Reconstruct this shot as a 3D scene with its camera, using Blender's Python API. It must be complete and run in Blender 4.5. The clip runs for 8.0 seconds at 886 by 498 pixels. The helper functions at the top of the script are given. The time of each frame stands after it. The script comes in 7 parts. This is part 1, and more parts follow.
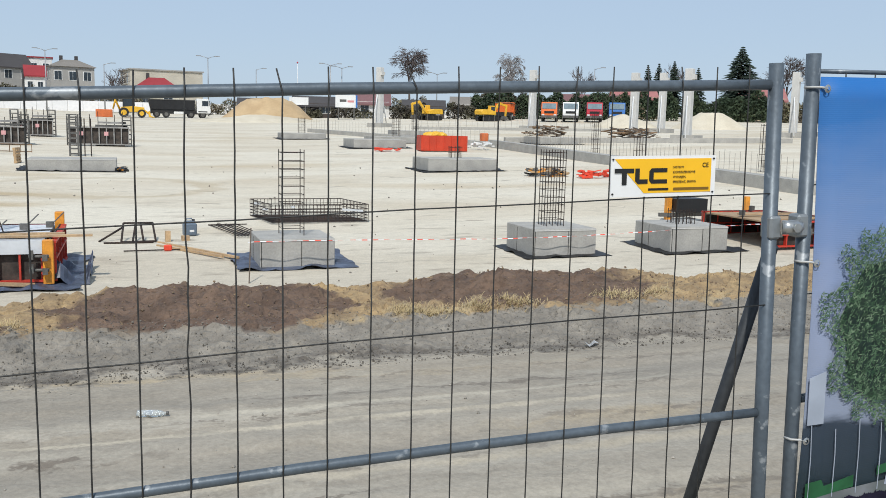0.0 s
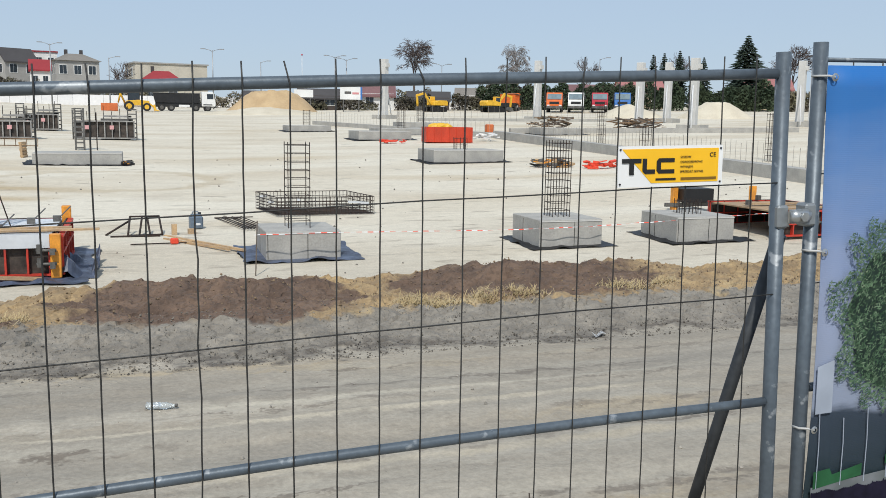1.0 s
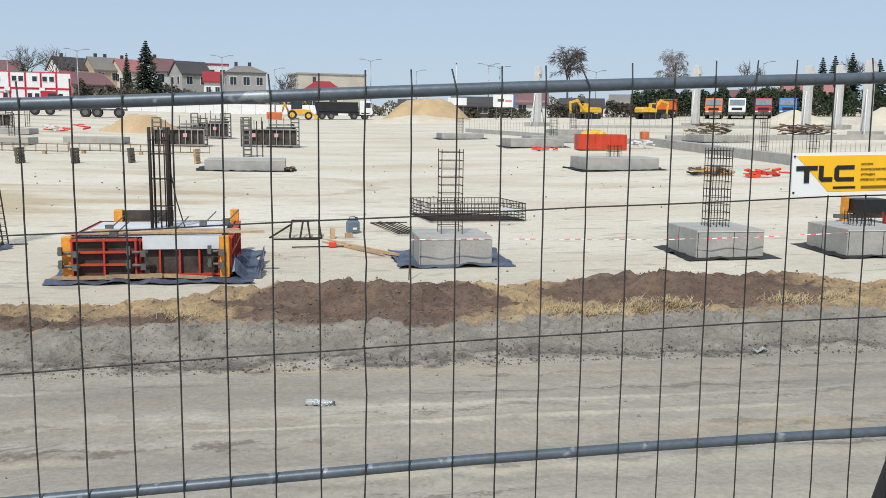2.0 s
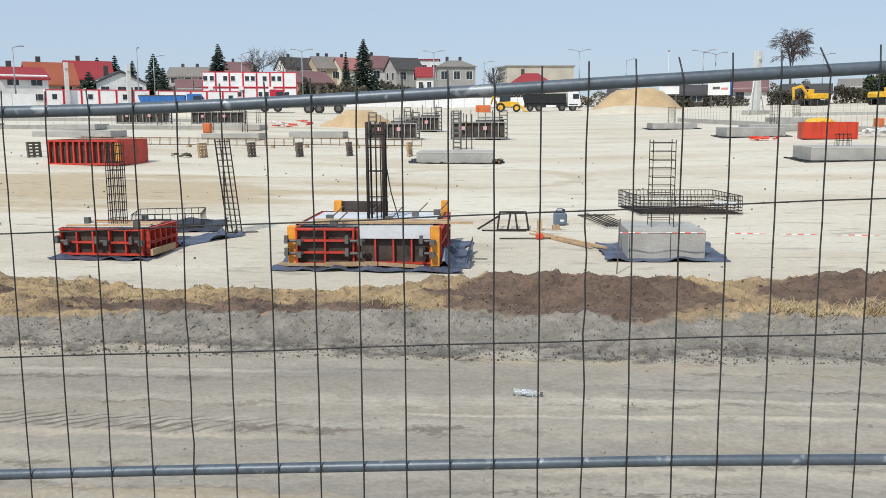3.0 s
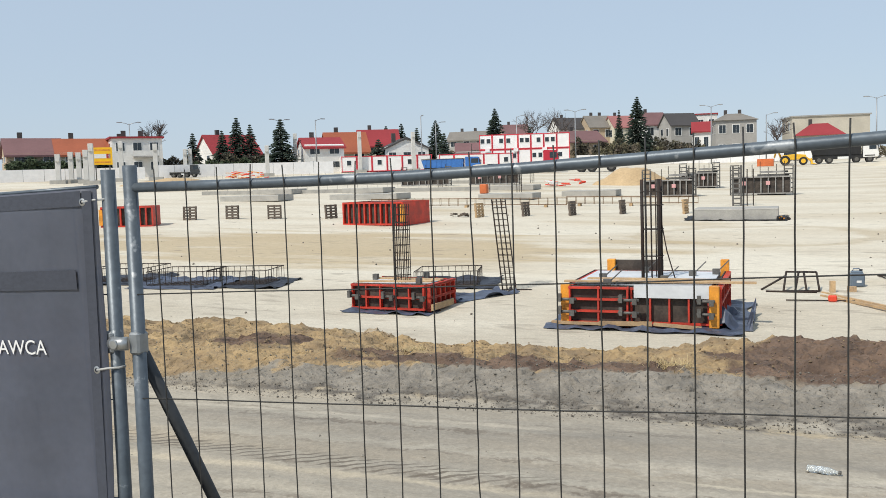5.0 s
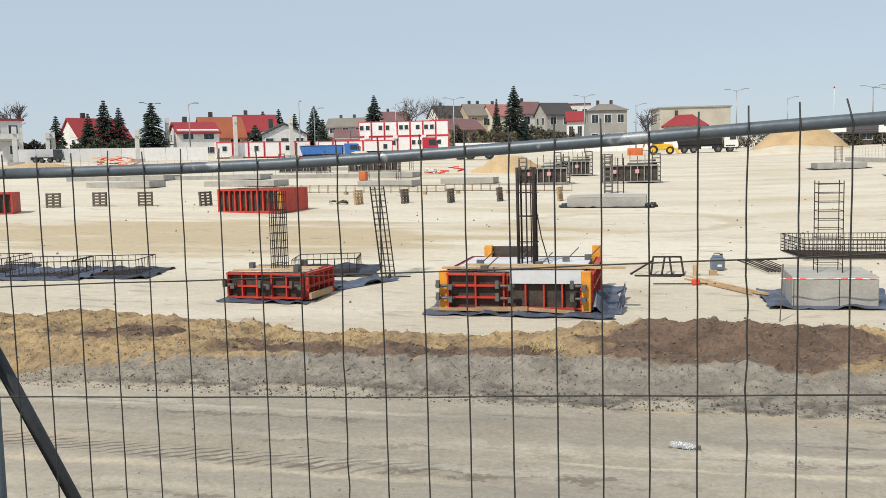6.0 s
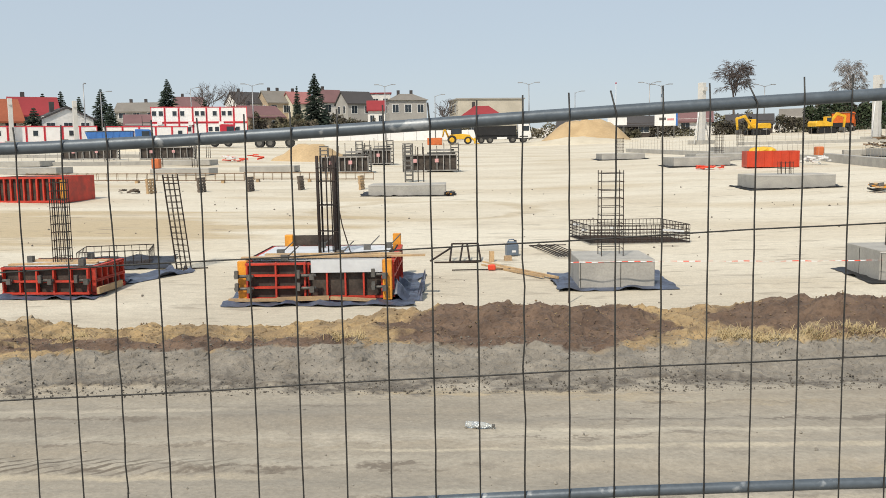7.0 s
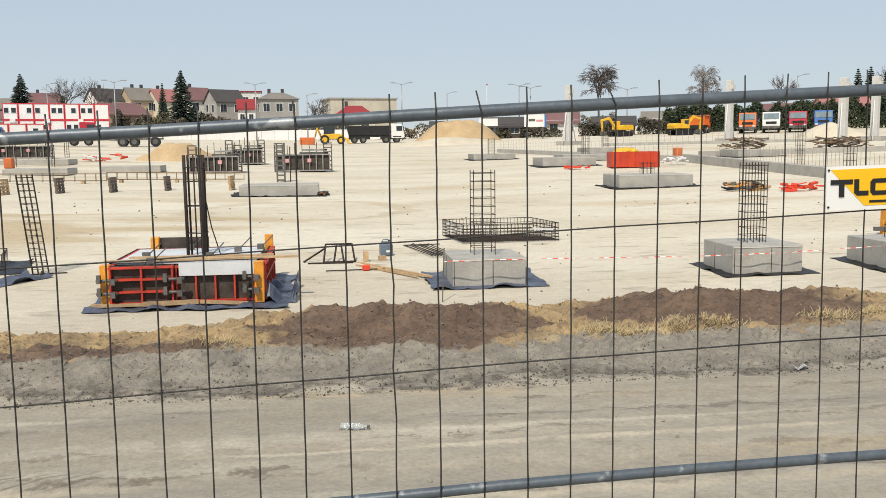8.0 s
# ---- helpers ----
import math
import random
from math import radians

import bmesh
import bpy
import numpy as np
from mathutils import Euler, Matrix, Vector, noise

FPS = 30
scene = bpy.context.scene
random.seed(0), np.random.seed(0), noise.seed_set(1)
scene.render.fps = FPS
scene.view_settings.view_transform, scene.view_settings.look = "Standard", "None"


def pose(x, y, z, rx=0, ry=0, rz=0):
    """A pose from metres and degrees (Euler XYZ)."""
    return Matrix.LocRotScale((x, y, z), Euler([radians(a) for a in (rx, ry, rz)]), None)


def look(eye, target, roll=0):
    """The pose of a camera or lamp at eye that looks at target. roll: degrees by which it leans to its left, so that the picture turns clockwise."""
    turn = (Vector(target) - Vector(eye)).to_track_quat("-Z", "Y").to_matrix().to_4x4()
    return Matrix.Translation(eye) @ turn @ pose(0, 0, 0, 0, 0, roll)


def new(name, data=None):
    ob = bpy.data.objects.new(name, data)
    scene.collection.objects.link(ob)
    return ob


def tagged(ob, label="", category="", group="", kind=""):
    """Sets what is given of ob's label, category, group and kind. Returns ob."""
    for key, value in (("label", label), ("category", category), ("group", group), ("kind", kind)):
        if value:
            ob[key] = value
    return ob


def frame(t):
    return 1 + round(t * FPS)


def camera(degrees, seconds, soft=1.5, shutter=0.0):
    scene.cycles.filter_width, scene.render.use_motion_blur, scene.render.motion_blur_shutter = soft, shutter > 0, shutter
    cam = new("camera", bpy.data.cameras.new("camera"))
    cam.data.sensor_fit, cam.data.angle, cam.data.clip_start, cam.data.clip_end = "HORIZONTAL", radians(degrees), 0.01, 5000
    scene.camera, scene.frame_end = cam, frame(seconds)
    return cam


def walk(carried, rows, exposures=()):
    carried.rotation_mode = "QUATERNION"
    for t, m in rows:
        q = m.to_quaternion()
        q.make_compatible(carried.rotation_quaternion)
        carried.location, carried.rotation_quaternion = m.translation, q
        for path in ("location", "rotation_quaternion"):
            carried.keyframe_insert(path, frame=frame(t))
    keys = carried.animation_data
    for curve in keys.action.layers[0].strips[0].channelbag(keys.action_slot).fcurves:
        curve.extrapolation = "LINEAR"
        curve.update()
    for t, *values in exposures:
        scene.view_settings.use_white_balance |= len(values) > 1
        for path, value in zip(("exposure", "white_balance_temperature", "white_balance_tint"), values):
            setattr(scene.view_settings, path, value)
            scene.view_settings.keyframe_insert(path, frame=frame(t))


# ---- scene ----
cam = camera(53.2, 8.0, soft=0.62)
PATH = [
    (0, (-1.596, -1.926, 1.856), (-0.932, -0.058, 1.587), 1.3),
    (0.5, (-1.59, -1.923, 1.855), (-0.862, -0.084, 1.555), 1.1),
    (1, (-1.603, -1.93, 1.856), (-0.952, -0.061, 1.568), 0.9),
    (1.2, (-1.606, -1.932, 1.855), (-1.022, -0.042, 1.562), 0.7),
    (2.3, (-1.644, -1.94, 1.853), (-1.447, 0.031, 1.58), 0.5),
    (2.5, (-1.649, -1.941, 1.853), (-1.552, 0.037, 1.577), 0.2),
    (3, (-1.666, -1.944, 1.854), (-1.802, 0.03, 1.558), -0.3),
    (3.5, (-1.689, -1.962, 1.852), (-2.135, -0.033, 1.564), -1.1),
    (4, (-1.7, -1.952, 1.858), (-2.319, -0.063, 1.636), -1.7),
    (4.2, (-1.702, -1.953, 1.859), (-2.424, -0.091, 1.755), -1.9),
    (5.3, (-1.695, -1.957, 1.862), (-2.415, -0.1, 1.685), -1.6),
    (5.5, (-1.691, -1.959, 1.863), (-2.381, -0.091, 1.678), -1.7),
    (6, (-1.67, -1.949, 1.864), (-2.14, -0.015, 1.673), -1.4),
    (6.5, (-1.641, -1.942, 1.86), (-1.836, 0.038, 1.656), -1.2),
    (7, (-1.631, -1.933, 1.857), (-1.663, 0.054, 1.632), -0.9),
    (7.5, (-1.62, -1.927, 1.856), (-1.443, 0.052, 1.627), -0.6),
    (8, (-1.617, -1.924, 1.855), (-1.367, 0.048, 1.626), -0.7),
]
walk(cam, [(t, look(eye, target, roll)) for t, eye, target, roll in PATH],
     exposures=[(0, -0.10, 6150, 10), (1.0, -0.12, 6200, 10), (2.5, -0.06, 6200, 10), (3.5, -0.04, 6250, 10), (4.2, -0.03, 6350, 10), (5.5, 0.0, 6600, 10), (7.0, 0.0, 6950, 11), (8.0, 0.0, 6950, 11)])


# ---------------------------------------------------------------- light
SUN_EL, SUN_AZ = 50.0, 202.0   # degrees; azimuth clockwise from +Y, sun stands behind the camera to its left
world = bpy.data.worlds.new("sky")
scene.world = world
world.use_nodes = True
_nt = world.node_tree
_sky = _nt.nodes.new("ShaderNodeTexSky")
_sky.sky_type = "NISHITA"
_sky.sun_disc = False
_sky.sun_elevation, _sky.sun_rotation = radians(SUN_EL), radians(SUN_AZ)
_sky.air_density, _sky.dust_density, _sky.ozone_density = 1.0, 0.6, 1.5
_bg = _nt.nodes["Background"]
_bg.inputs["Strength"].default_value = 0.12
_veil = _nt.nodes.new("ShaderNodeMix")      # thin high cloud whitens the whole sky evenly
_veil.data_type = "RGBA"
_veil.inputs["Factor"].default_value = 0.80
_veil.inputs["B"].default_value = (4.30, 5.22, 6.30, 1)
_nt.links.new(_sky.outputs["Color"], _veil.inputs["A"])
_nt.links.new(_veil.outputs["Result"], _bg.inputs["Color"])
_sd = bpy.data.lights.new("sun", "SUN")
_sd.energy, _sd.angle, _sd.color = 3.7, radians(2.0), (1.0, 0.94, 0.84)
_az, _el = radians(SUN_AZ), radians(SUN_EL)
sun = new("sun", _sd)
sun.matrix_world = look((math.sin(_az) * math.cos(_el) * 50, math.cos(_az) * math.cos(_el) * 50, math.sin(_el) * 50), (0, 0, 0))


# ---------------------------------------------------------------- materials
def material(name, base, rough=0.7, metal=0.0, vary=0.12, grain=30.0, bump=0.15, second=None, big=1.5, hue=0.0, per_object=0.0):
    """Base colour with large blotches and fine grain, bump from the grain."""
    m = bpy.data.materials.new(name)
    m.use_nodes = True
    nt = m.node_tree
    n, l = nt.nodes, nt.links
    p = n["Principled BSDF"]
    p.inputs["Roughness"].default_value, p.inputs["Metallic"].default_value = rough, metal
    tc = n.new("ShaderNodeTexCoord")
    a, b = n.new("ShaderNodeTexNoise"), n.new("ShaderNodeTexNoise")
    a.inputs["Scale"].default_value, a.inputs["Detail"].default_value = big, 5
    b.inputs["Scale"].default_value, b.inputs["Detail"].default_value = grain, 4
    l.new(tc.outputs["Object"], a.inputs["Vector"])
    l.new(tc.outputs["Object"], b.inputs["Vector"])
    ra = n.new("ShaderNodeMapRange")
    ra.inputs["From Min"].default_value, ra.inputs["From Max"].default_value = 0.35, 0.65
    l.new(a.outputs["Fac"], ra.inputs["Value"])
    mix = n.new("ShaderNodeMix")
    mix.data_type = "RGBA"
    s = second or tuple(c * (1 - 2 * vary) for c in base)
    mix.inputs["A"].default_value, mix.inputs["B"].default_value = (*base, 1), (*s, 1)
    l.new(ra.outputs["Result"], mix.inputs["Factor"])
    rb = n.new("ShaderNodeMapRange")
    rb.inputs["From Min"].default_value, rb.inputs["From Max"].default_value = 0.3, 0.7
    rb.inputs["To Min"].default_value, rb.inputs["To Max"].default_value = 1 - vary, 1 + vary
    l.new(b.outputs["Fac"], rb.inputs["Value"])
    hs = n.new("ShaderNodeHueSaturation")
    l.new(mix.outputs["Result"], hs.inputs["Color"])
    if per_object:
        oi = n.new("ShaderNodeObjectInfo")
        ro = n.new("ShaderNodeMapRange")
        ro.inputs["To Min"].default_value, ro.inputs["To Max"].default_value = 1 - per_object, 1 + per_object
        l.new(oi.outputs["Random"], ro.inputs["Value"])
        mu = n.new("ShaderNodeMath")
        mu.operation = "MULTIPLY"
        l.new(rb.outputs["Result"], mu.inputs[0])
        l.new(ro.outputs["Result"], mu.inputs[1])
        l.new(mu.outputs["Value"], hs.inputs["Value"])
    else:
        l.new(rb.outputs["Result"], hs.inputs["Value"])
    l.new(hs.outputs["Color"], p.inputs["Base Color"])
    if bump:
        bp = n.new("ShaderNodeBump")
        bp.inputs["Strength"].default_value, bp.inputs["Distance"].default_value = bump, 0.02
        l.new(b.outputs["Fac"], bp.inputs["Height"])
        l.new(bp.outputs["Normal"], p.inputs["Normal"])
    return m


M_GALV = material("galvanised_steel", (0.112, 0.136, 0.158), 0.45, 0.3, 0.12, 60, 0.05, (0.088, 0.108, 0.128), 9)
_nt2 = M_GALV.node_tree
_p2, _tc2, _nz2, _mr2, _mx2 = _nt2.nodes["Principled BSDF"], _nt2.nodes.new("ShaderNodeTexCoord"), _nt2.nodes.new("ShaderNodeTexNoise"), _nt2.nodes.new("ShaderNodeMapRange"), _nt2.nodes.new("ShaderNodeMix")
_mx2.data_type = "RGBA"
_nz2.inputs["Scale"].default_value, _nz2.inputs["Detail"].default_value = 17.0, 6
_mr2.inputs["From Min"].default_value, _mr2.inputs["From Max"].default_value, _mr2.inputs["To Max"].default_value = 0.64, 0.69, 0.55
_nt2.links.new(_tc2.outputs["Object"], _nz2.inputs["Vector"])
_nt2.links.new(_nz2.outputs["Fac"], _mr2.inputs["Value"])
_nt2.links.new(_mr2.outputs["Result"], _mx2.inputs["Factor"])
_nt2.links.new(_p2.inputs["Base Color"].links[0].from_socket, _mx2.inputs["A"])
_mx2.inputs["B"].default_value = (0.42, 0.44, 0.45, 1)
_nt2.links.new(_mx2.outputs["Result"], _p2.inputs["Base Color"])
M_WIRE = material("weathered_wire", (0.046, 0.045, 0.042), 0.6, 0.3, 0.2, 80, 0.05)
M_DARKTUBE = material("dark_steel_tube", (0.07, 0.075, 0.08), 0.5, 0.5, 0.15, 40, 0.05)
M_CLAMP = material("zinc_clamp", (0.55, 0.56, 0.55), 0.35, 0.8, 0.15, 40, 0.1)
M_CONC = material("concrete", (0.40, 0.385, 0.35), 0.85, 0, 0.10, 25, 0.2, (0.32, 0.31, 0.285), 2.2)
M_CONC2 = material("pale_concrete", (0.58, 0.57, 0.54), 0.85, 0, 0.06, 20, 0.15)
M_REBAR = material("dark_rebar", (0.022, 0.019, 0.018), 0.75, 0.2, 0.25, 60, 0.1, (0.045, 0.027, 0.019), 6)
M_RED = material("red_steel_frame", (0.58, 0.045, 0.022), 0.5, 0, 0.15, 30, 0.1, (0.34, 0.035, 0.022), 3)
M_ORANGE = material("orange_yellow_paint", (0.80, 0.33, 0.03), 0.5, 0, 0.12, 30, 0.1, (0.55, 0.22, 0.03), 4)
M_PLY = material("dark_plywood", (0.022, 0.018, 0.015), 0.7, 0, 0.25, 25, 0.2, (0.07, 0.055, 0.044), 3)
M_WOOD = material("sawn_timber", (0.50, 0.34, 0.18), 0.75, 0, 0.15, 30, 0.2, (0.36, 0.25, 0.15), 4, per_object=0.2)
M_SHEET = material("pale_sheet", (0.62, 0.64, 0.66), 0.55, 0, 0.06, 12, 0.1)
M_TARP = material("blue_grey_tarp", (0.085, 0.108, 0.165), 0.45, 0, 0.2, 14, 0.4, (0.045, 0.052, 0.075), 3)
M_TARPD = material("dark_tarp", (0.030, 0.034, 0.048), 0.5, 0, 0.25, 14, 0.4, (0.014, 0.015, 0.02), 3)
M_BLACK = material("black_sheet", (0.012, 0.012, 0.013), 0.5, 0, 0.2, 20, 0.2)
M_WHITE = material("white_paint", (0.78, 0.78, 0.76), 0.6, 0, 0.05, 8, 0.05, (0.68, 0.68, 0.66), 0.6)
M_BLUE = material("blue_paint", (0.04, 0.16, 0.46), 0.45, 0, 0.08, 10, 0.05)
M_YEL = material("yellow_machine_paint", (0.80, 0.46, 0.03), 0.45, 0, 0.1, 10, 0.05)
M_RUB = material("tyre_rubber", (0.03, 0.03, 0.03), 0.9, 0, 0.2, 20, 0.1)
M_GLASS = material("dark_window", (0.03, 0.04, 0.05), 0.12, 0, 0.1, 5, 0)


# heaps of dark topsoil along the berm, and dark streaks: centre and half-widths
MOUNDS = [(-0.85, 7.05, 1.55, 1.3), (2.65, 7.3, 1.65, 1.25)]
DARK_STREAKS = [(-4.3, 6.15, 1.9, 0.22), (-7.5, 6.9, 0.55, 0.65), (-5.9, 6.7, 0.6, 0.3)]


def ground_material():
    m = bpy.data.materials.new("earth")
    m.use_nodes = True
    nt = m.node_tree
    n, l = nt.nodes, nt.links
    p = n["Principled BSDF"]
    p.inputs["Roughness"].default_value = 0.95
    tc = n.new("ShaderNodeTexCoord")
    sep = n.new("ShaderNodeSeparateXYZ")
    l.new(tc.outputs["Object"], sep.inputs["Vector"])

    def noise_tex(scale, detail=5, stretch=None):
        t = n.new("ShaderNodeTexNoise")
        t.inputs["Scale"].default_value, t.inputs["Detail"].default_value = scale, detail
        if stretch:
            mp = n.new("ShaderNodeMapping")
            mp.inputs["Scale"].default_value = stretch
            l.new(tc.outputs["Object"], mp.inputs["Vector"])
            l.new(mp.outputs["Vector"], t.inputs["Vector"])
        else:
            l.new(tc.outputs["Object"], t.inputs["Vector"])
        return t.outputs["Fac"]

    def ramp(v, lo, hi, a=0.0, b=1.0):
        r = n.new("ShaderNodeMapRange")
        for k, x in (("From Min", lo), ("From Max", hi), ("To Min", a), ("To Max", b)):
            r.inputs[k].default_value = x
        l.new(v, r.inputs["Value"])
        return r.outputs["Result"]

    def op(kind, a, b):
        q = n.new("ShaderNodeMath")
        q.operation = kind
        for i, x in enumerate((a, b)):
            if isinstance(x, (int, float)):
                q.inputs[i].default_value = x
            else:
                l.new(x, q.inputs[i])
        return q.outputs["Value"]

    def blend(fac, a, b):
        q = n.new("ShaderNodeMix")
        q.data_type = "RGBA"
        l.new(fac, q.inputs["Factor"])
        for k, x in (("A", a), ("B", b)):
            if isinstance(x, tuple):
                q.inputs[k].default_value = (*x, 1)
            else:
                l.new(x, q.inputs[k])
        return q.outputs["Result"]

    x, y = sep.outputs["X"], sep.outputs["Y"]
    wob = op("ADD", y, ramp(noise_tex(0.8), 0.25, 0.75, -0.32, 0.32))
    wob = op("ADD", wob, ramp(noise_tex(7.0), 0.25, 0.75, -0.15, 0.15))
    wobx = op("ADD", x, ramp(noise_tex(1.1, 6), 0.25, 0.75, -0.9, 0.9))
    # road: compacted grey with pale and ochre streaks along x, thin dark cracks
    def bands(scale, detail, stretch, seed):
        """Streaks that run along the road and wander a little."""
        t = n.new("ShaderNodeTexNoise")
        t.inputs["Scale"].default_value, t.inputs["Detail"].default_value, t.inputs["Distortion"].default_value = scale, detail, 0.0
        mp = n.new("ShaderNodeMapping")
        mp.inputs["Scale"].default_value, mp.inputs["Location"].default_value = stretch, (seed, seed * 0.7, 0)
        ad = n.new("ShaderNodeVectorMath")
        ad.operation = "ADD"
        cx = n.new("ShaderNodeCombineXYZ")
        crumble = op("ADD", ramp(noise_tex(4.0, 8), 0.25, 0.75, -0.10, 0.10), ramp(noise_tex(22.0, 4), 0.25, 0.75, -0.035, 0.035))
        l.new(op("ADD", ramp(noise_tex(0.16, 2), 0.25, 0.75, -0.16, 0.16), crumble), cx.inputs["Y"])
        l.new(tc.outputs["Object"], ad.inputs[0])
        l.new(cx.outputs["Vector"], ad.inputs[1])
        l.new(ad.outputs["Vector"], mp.inputs["Vector"])
        l.new(mp.outputs["Vector"], t.inputs["Vector"])
        return t.outputs["Fac"]

    road = blend(ramp(bands(1.0, 6, (0.07, 0.7, 1.0), 1), 0.36, 0.64), (0.255, 0.228, 0.186), (0.385, 0.345, 0.278))
    road = blend(ramp(bands(1.0, 7, (0.12, 1.1, 1), 5), 0.48, 0.62, 0, 0.6), road, (0.315, 0.262, 0.19))
    road = blend(ramp(bands(1.0, 8, (0.10, 1.9, 1), 9), 0.56, 0.66, 0, 0.38), road, (0.46, 0.425, 0.355))
    scar = op("MULTIPLY", ramp(bands(1.2, 6, (0.16, 3.4, 1), 13), 0.565, 0.60), ramp(noise_tex(7.0, 6, (0.45, 1.6, 1)), 0.44, 0.56))
    scar = op("MULTIPLY", scar, ramp(noise_tex(0.45, 3), 0.42, 0.58))
    road = blend(op("MULTIPLY", scar, 0.35), road, (0.17, 0.145, 0.115))
    road = blend(ramp(bands(1.0, 9, (0.3, 2.0, 1), 17), 0.61, 0.68, 0, 0.5), road, (0.40, 0.315, 0.19))
    road = blend(ramp(noise_tex(13.0, 8, (0.6, 1.5, 1)), 0.57, 0.70, 0, 0.28), road, (0.20, 0.175, 0.14))
    road = blend(ramp(noise_tex(40.0, 4, (0.7, 1.4, 1)), 0.62, 0.72, 0, 0.35), road, (0.46, 0.42, 0.35))
    crumbs = ramp(noise_tex(9.0, 7, (0.5, 1.3, 1)), 0.43, 0.54)
    ragged = op("ADD", ramp(noise_tex(3.0, 8), 0.25, 0.75, -0.09, 0.09), ramp(noise_tex(24.0, 3), 0.3, 0.7, -0.03, 0.03))
    # dark broken lines, each with a pale ridge edge drawn in colour alone
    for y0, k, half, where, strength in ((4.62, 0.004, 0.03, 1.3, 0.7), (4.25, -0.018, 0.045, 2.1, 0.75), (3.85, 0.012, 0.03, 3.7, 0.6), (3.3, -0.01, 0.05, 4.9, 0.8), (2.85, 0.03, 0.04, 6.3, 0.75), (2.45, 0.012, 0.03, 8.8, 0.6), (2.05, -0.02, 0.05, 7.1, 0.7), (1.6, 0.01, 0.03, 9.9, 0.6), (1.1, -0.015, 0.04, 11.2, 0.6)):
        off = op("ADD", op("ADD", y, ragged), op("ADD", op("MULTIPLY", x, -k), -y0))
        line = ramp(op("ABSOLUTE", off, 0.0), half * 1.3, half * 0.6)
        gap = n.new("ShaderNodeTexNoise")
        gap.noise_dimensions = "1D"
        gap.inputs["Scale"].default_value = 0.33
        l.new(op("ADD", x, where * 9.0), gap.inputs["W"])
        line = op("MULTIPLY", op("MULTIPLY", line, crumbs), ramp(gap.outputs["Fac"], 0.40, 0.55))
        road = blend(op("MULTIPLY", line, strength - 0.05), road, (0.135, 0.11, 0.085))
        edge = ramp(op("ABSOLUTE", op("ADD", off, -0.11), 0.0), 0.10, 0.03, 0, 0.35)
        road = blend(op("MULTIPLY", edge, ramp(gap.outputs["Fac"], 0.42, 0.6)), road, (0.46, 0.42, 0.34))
    road = blend(op("MULTIPLY", ramp(x, -3.0, -7.5, 0.0, 0.4), ramp(noise_tex(0.9, 7, (0.4, 1.4, 1)), 0.38, 0.58)), road, (0.50, 0.435, 0.325))
    strip = op("MULTIPLY", ramp(op("ABSOLUTE", op("ADD", op("ADD", y, op("MULTIPLY", ragged, 2.0)), -2.95), 0.0), 0.30, 0.12), ramp(x, -5.8, -7.5))
    road = blend(op("MULTIPLY", strip, ramp(noise_tex(5.0, 6), 0.40, 0.55, 0, 0.8)), road, (0.34, 0.255, 0.135))
    # tyre lug grooves, their shade painted on to back up the shallow relief
    mid = op("ADD", op("MULTIPLY", op("SINE", op("MULTIPLY", x, 0.5), 0.0), 0.18), 3.55)
    across = op("SUBTRACT", y, mid)
    lug = op("SINE", op("MULTIPLY", op("ADD", x, op("MULTIPLY", across, -1.6)), 42.0), 0.0)
    lug = op("MULTIPLY", ramp(op("ADD", lug, ramp(noise_tex(6.0, 5), 0.3, 0.7, -0.7, 0.7)), 0.25, 0.7), ramp(op("ABSOLUTE", across, 0.0), 0.16, 0.09))
    lug = op("MULTIPLY", lug, op("MULTIPLY", ramp(x, -10.0, -9.0), ramp(x, -2.6, -3.8)))
    road = blend(op("MULTIPLY", lug, 0.85), road, (0.13, 0.108, 0.082))
    # pale ragged stripes along the wheel tracks
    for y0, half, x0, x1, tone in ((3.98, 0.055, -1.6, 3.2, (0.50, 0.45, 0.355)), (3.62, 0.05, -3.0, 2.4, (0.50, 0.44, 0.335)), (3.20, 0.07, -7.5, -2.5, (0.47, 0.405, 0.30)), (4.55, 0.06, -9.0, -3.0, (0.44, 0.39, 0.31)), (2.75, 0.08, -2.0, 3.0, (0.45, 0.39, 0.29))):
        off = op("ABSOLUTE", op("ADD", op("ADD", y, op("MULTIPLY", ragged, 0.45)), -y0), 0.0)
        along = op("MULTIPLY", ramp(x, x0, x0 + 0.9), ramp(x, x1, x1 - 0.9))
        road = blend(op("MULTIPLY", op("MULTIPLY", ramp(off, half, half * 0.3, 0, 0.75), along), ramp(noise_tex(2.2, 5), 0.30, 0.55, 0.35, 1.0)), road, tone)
    # darker ground towards +x
    road = blend(op("MULTIPLY", ramp(x, -0.4, 2.6, 0.0, 0.55), ramp(noise_tex(0.8, 5, (0.5, 1.3, 1)), 0.30, 0.62, 0.5, 1.0)), road, (0.215, 0.192, 0.158))
    # berm: grey loose soil, ochre band, dark topsoil
    grey = blend(ramp(noise_tex(3.0), 0.35, 0.65), (0.185, 0.166, 0.138), (0.265, 0.238, 0.197))
    grey = blend(ramp(noise_tex(9.0, 5), 0.54, 0.66, 0, 0.30), grey, (0.15, 0.13, 0.105))
    # dark specks and a dark crumbly foot line, the clods' shadows painted in
    grey = blend(ramp(noise_tex(24.0, 2, (0.6, 1.0, 1.0)), 0.60, 0.68, 0, 0.22), grey, (0.15, 0.13, 0.105))
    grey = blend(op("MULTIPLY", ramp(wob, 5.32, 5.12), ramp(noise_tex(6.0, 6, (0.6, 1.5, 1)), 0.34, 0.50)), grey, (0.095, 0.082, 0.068))
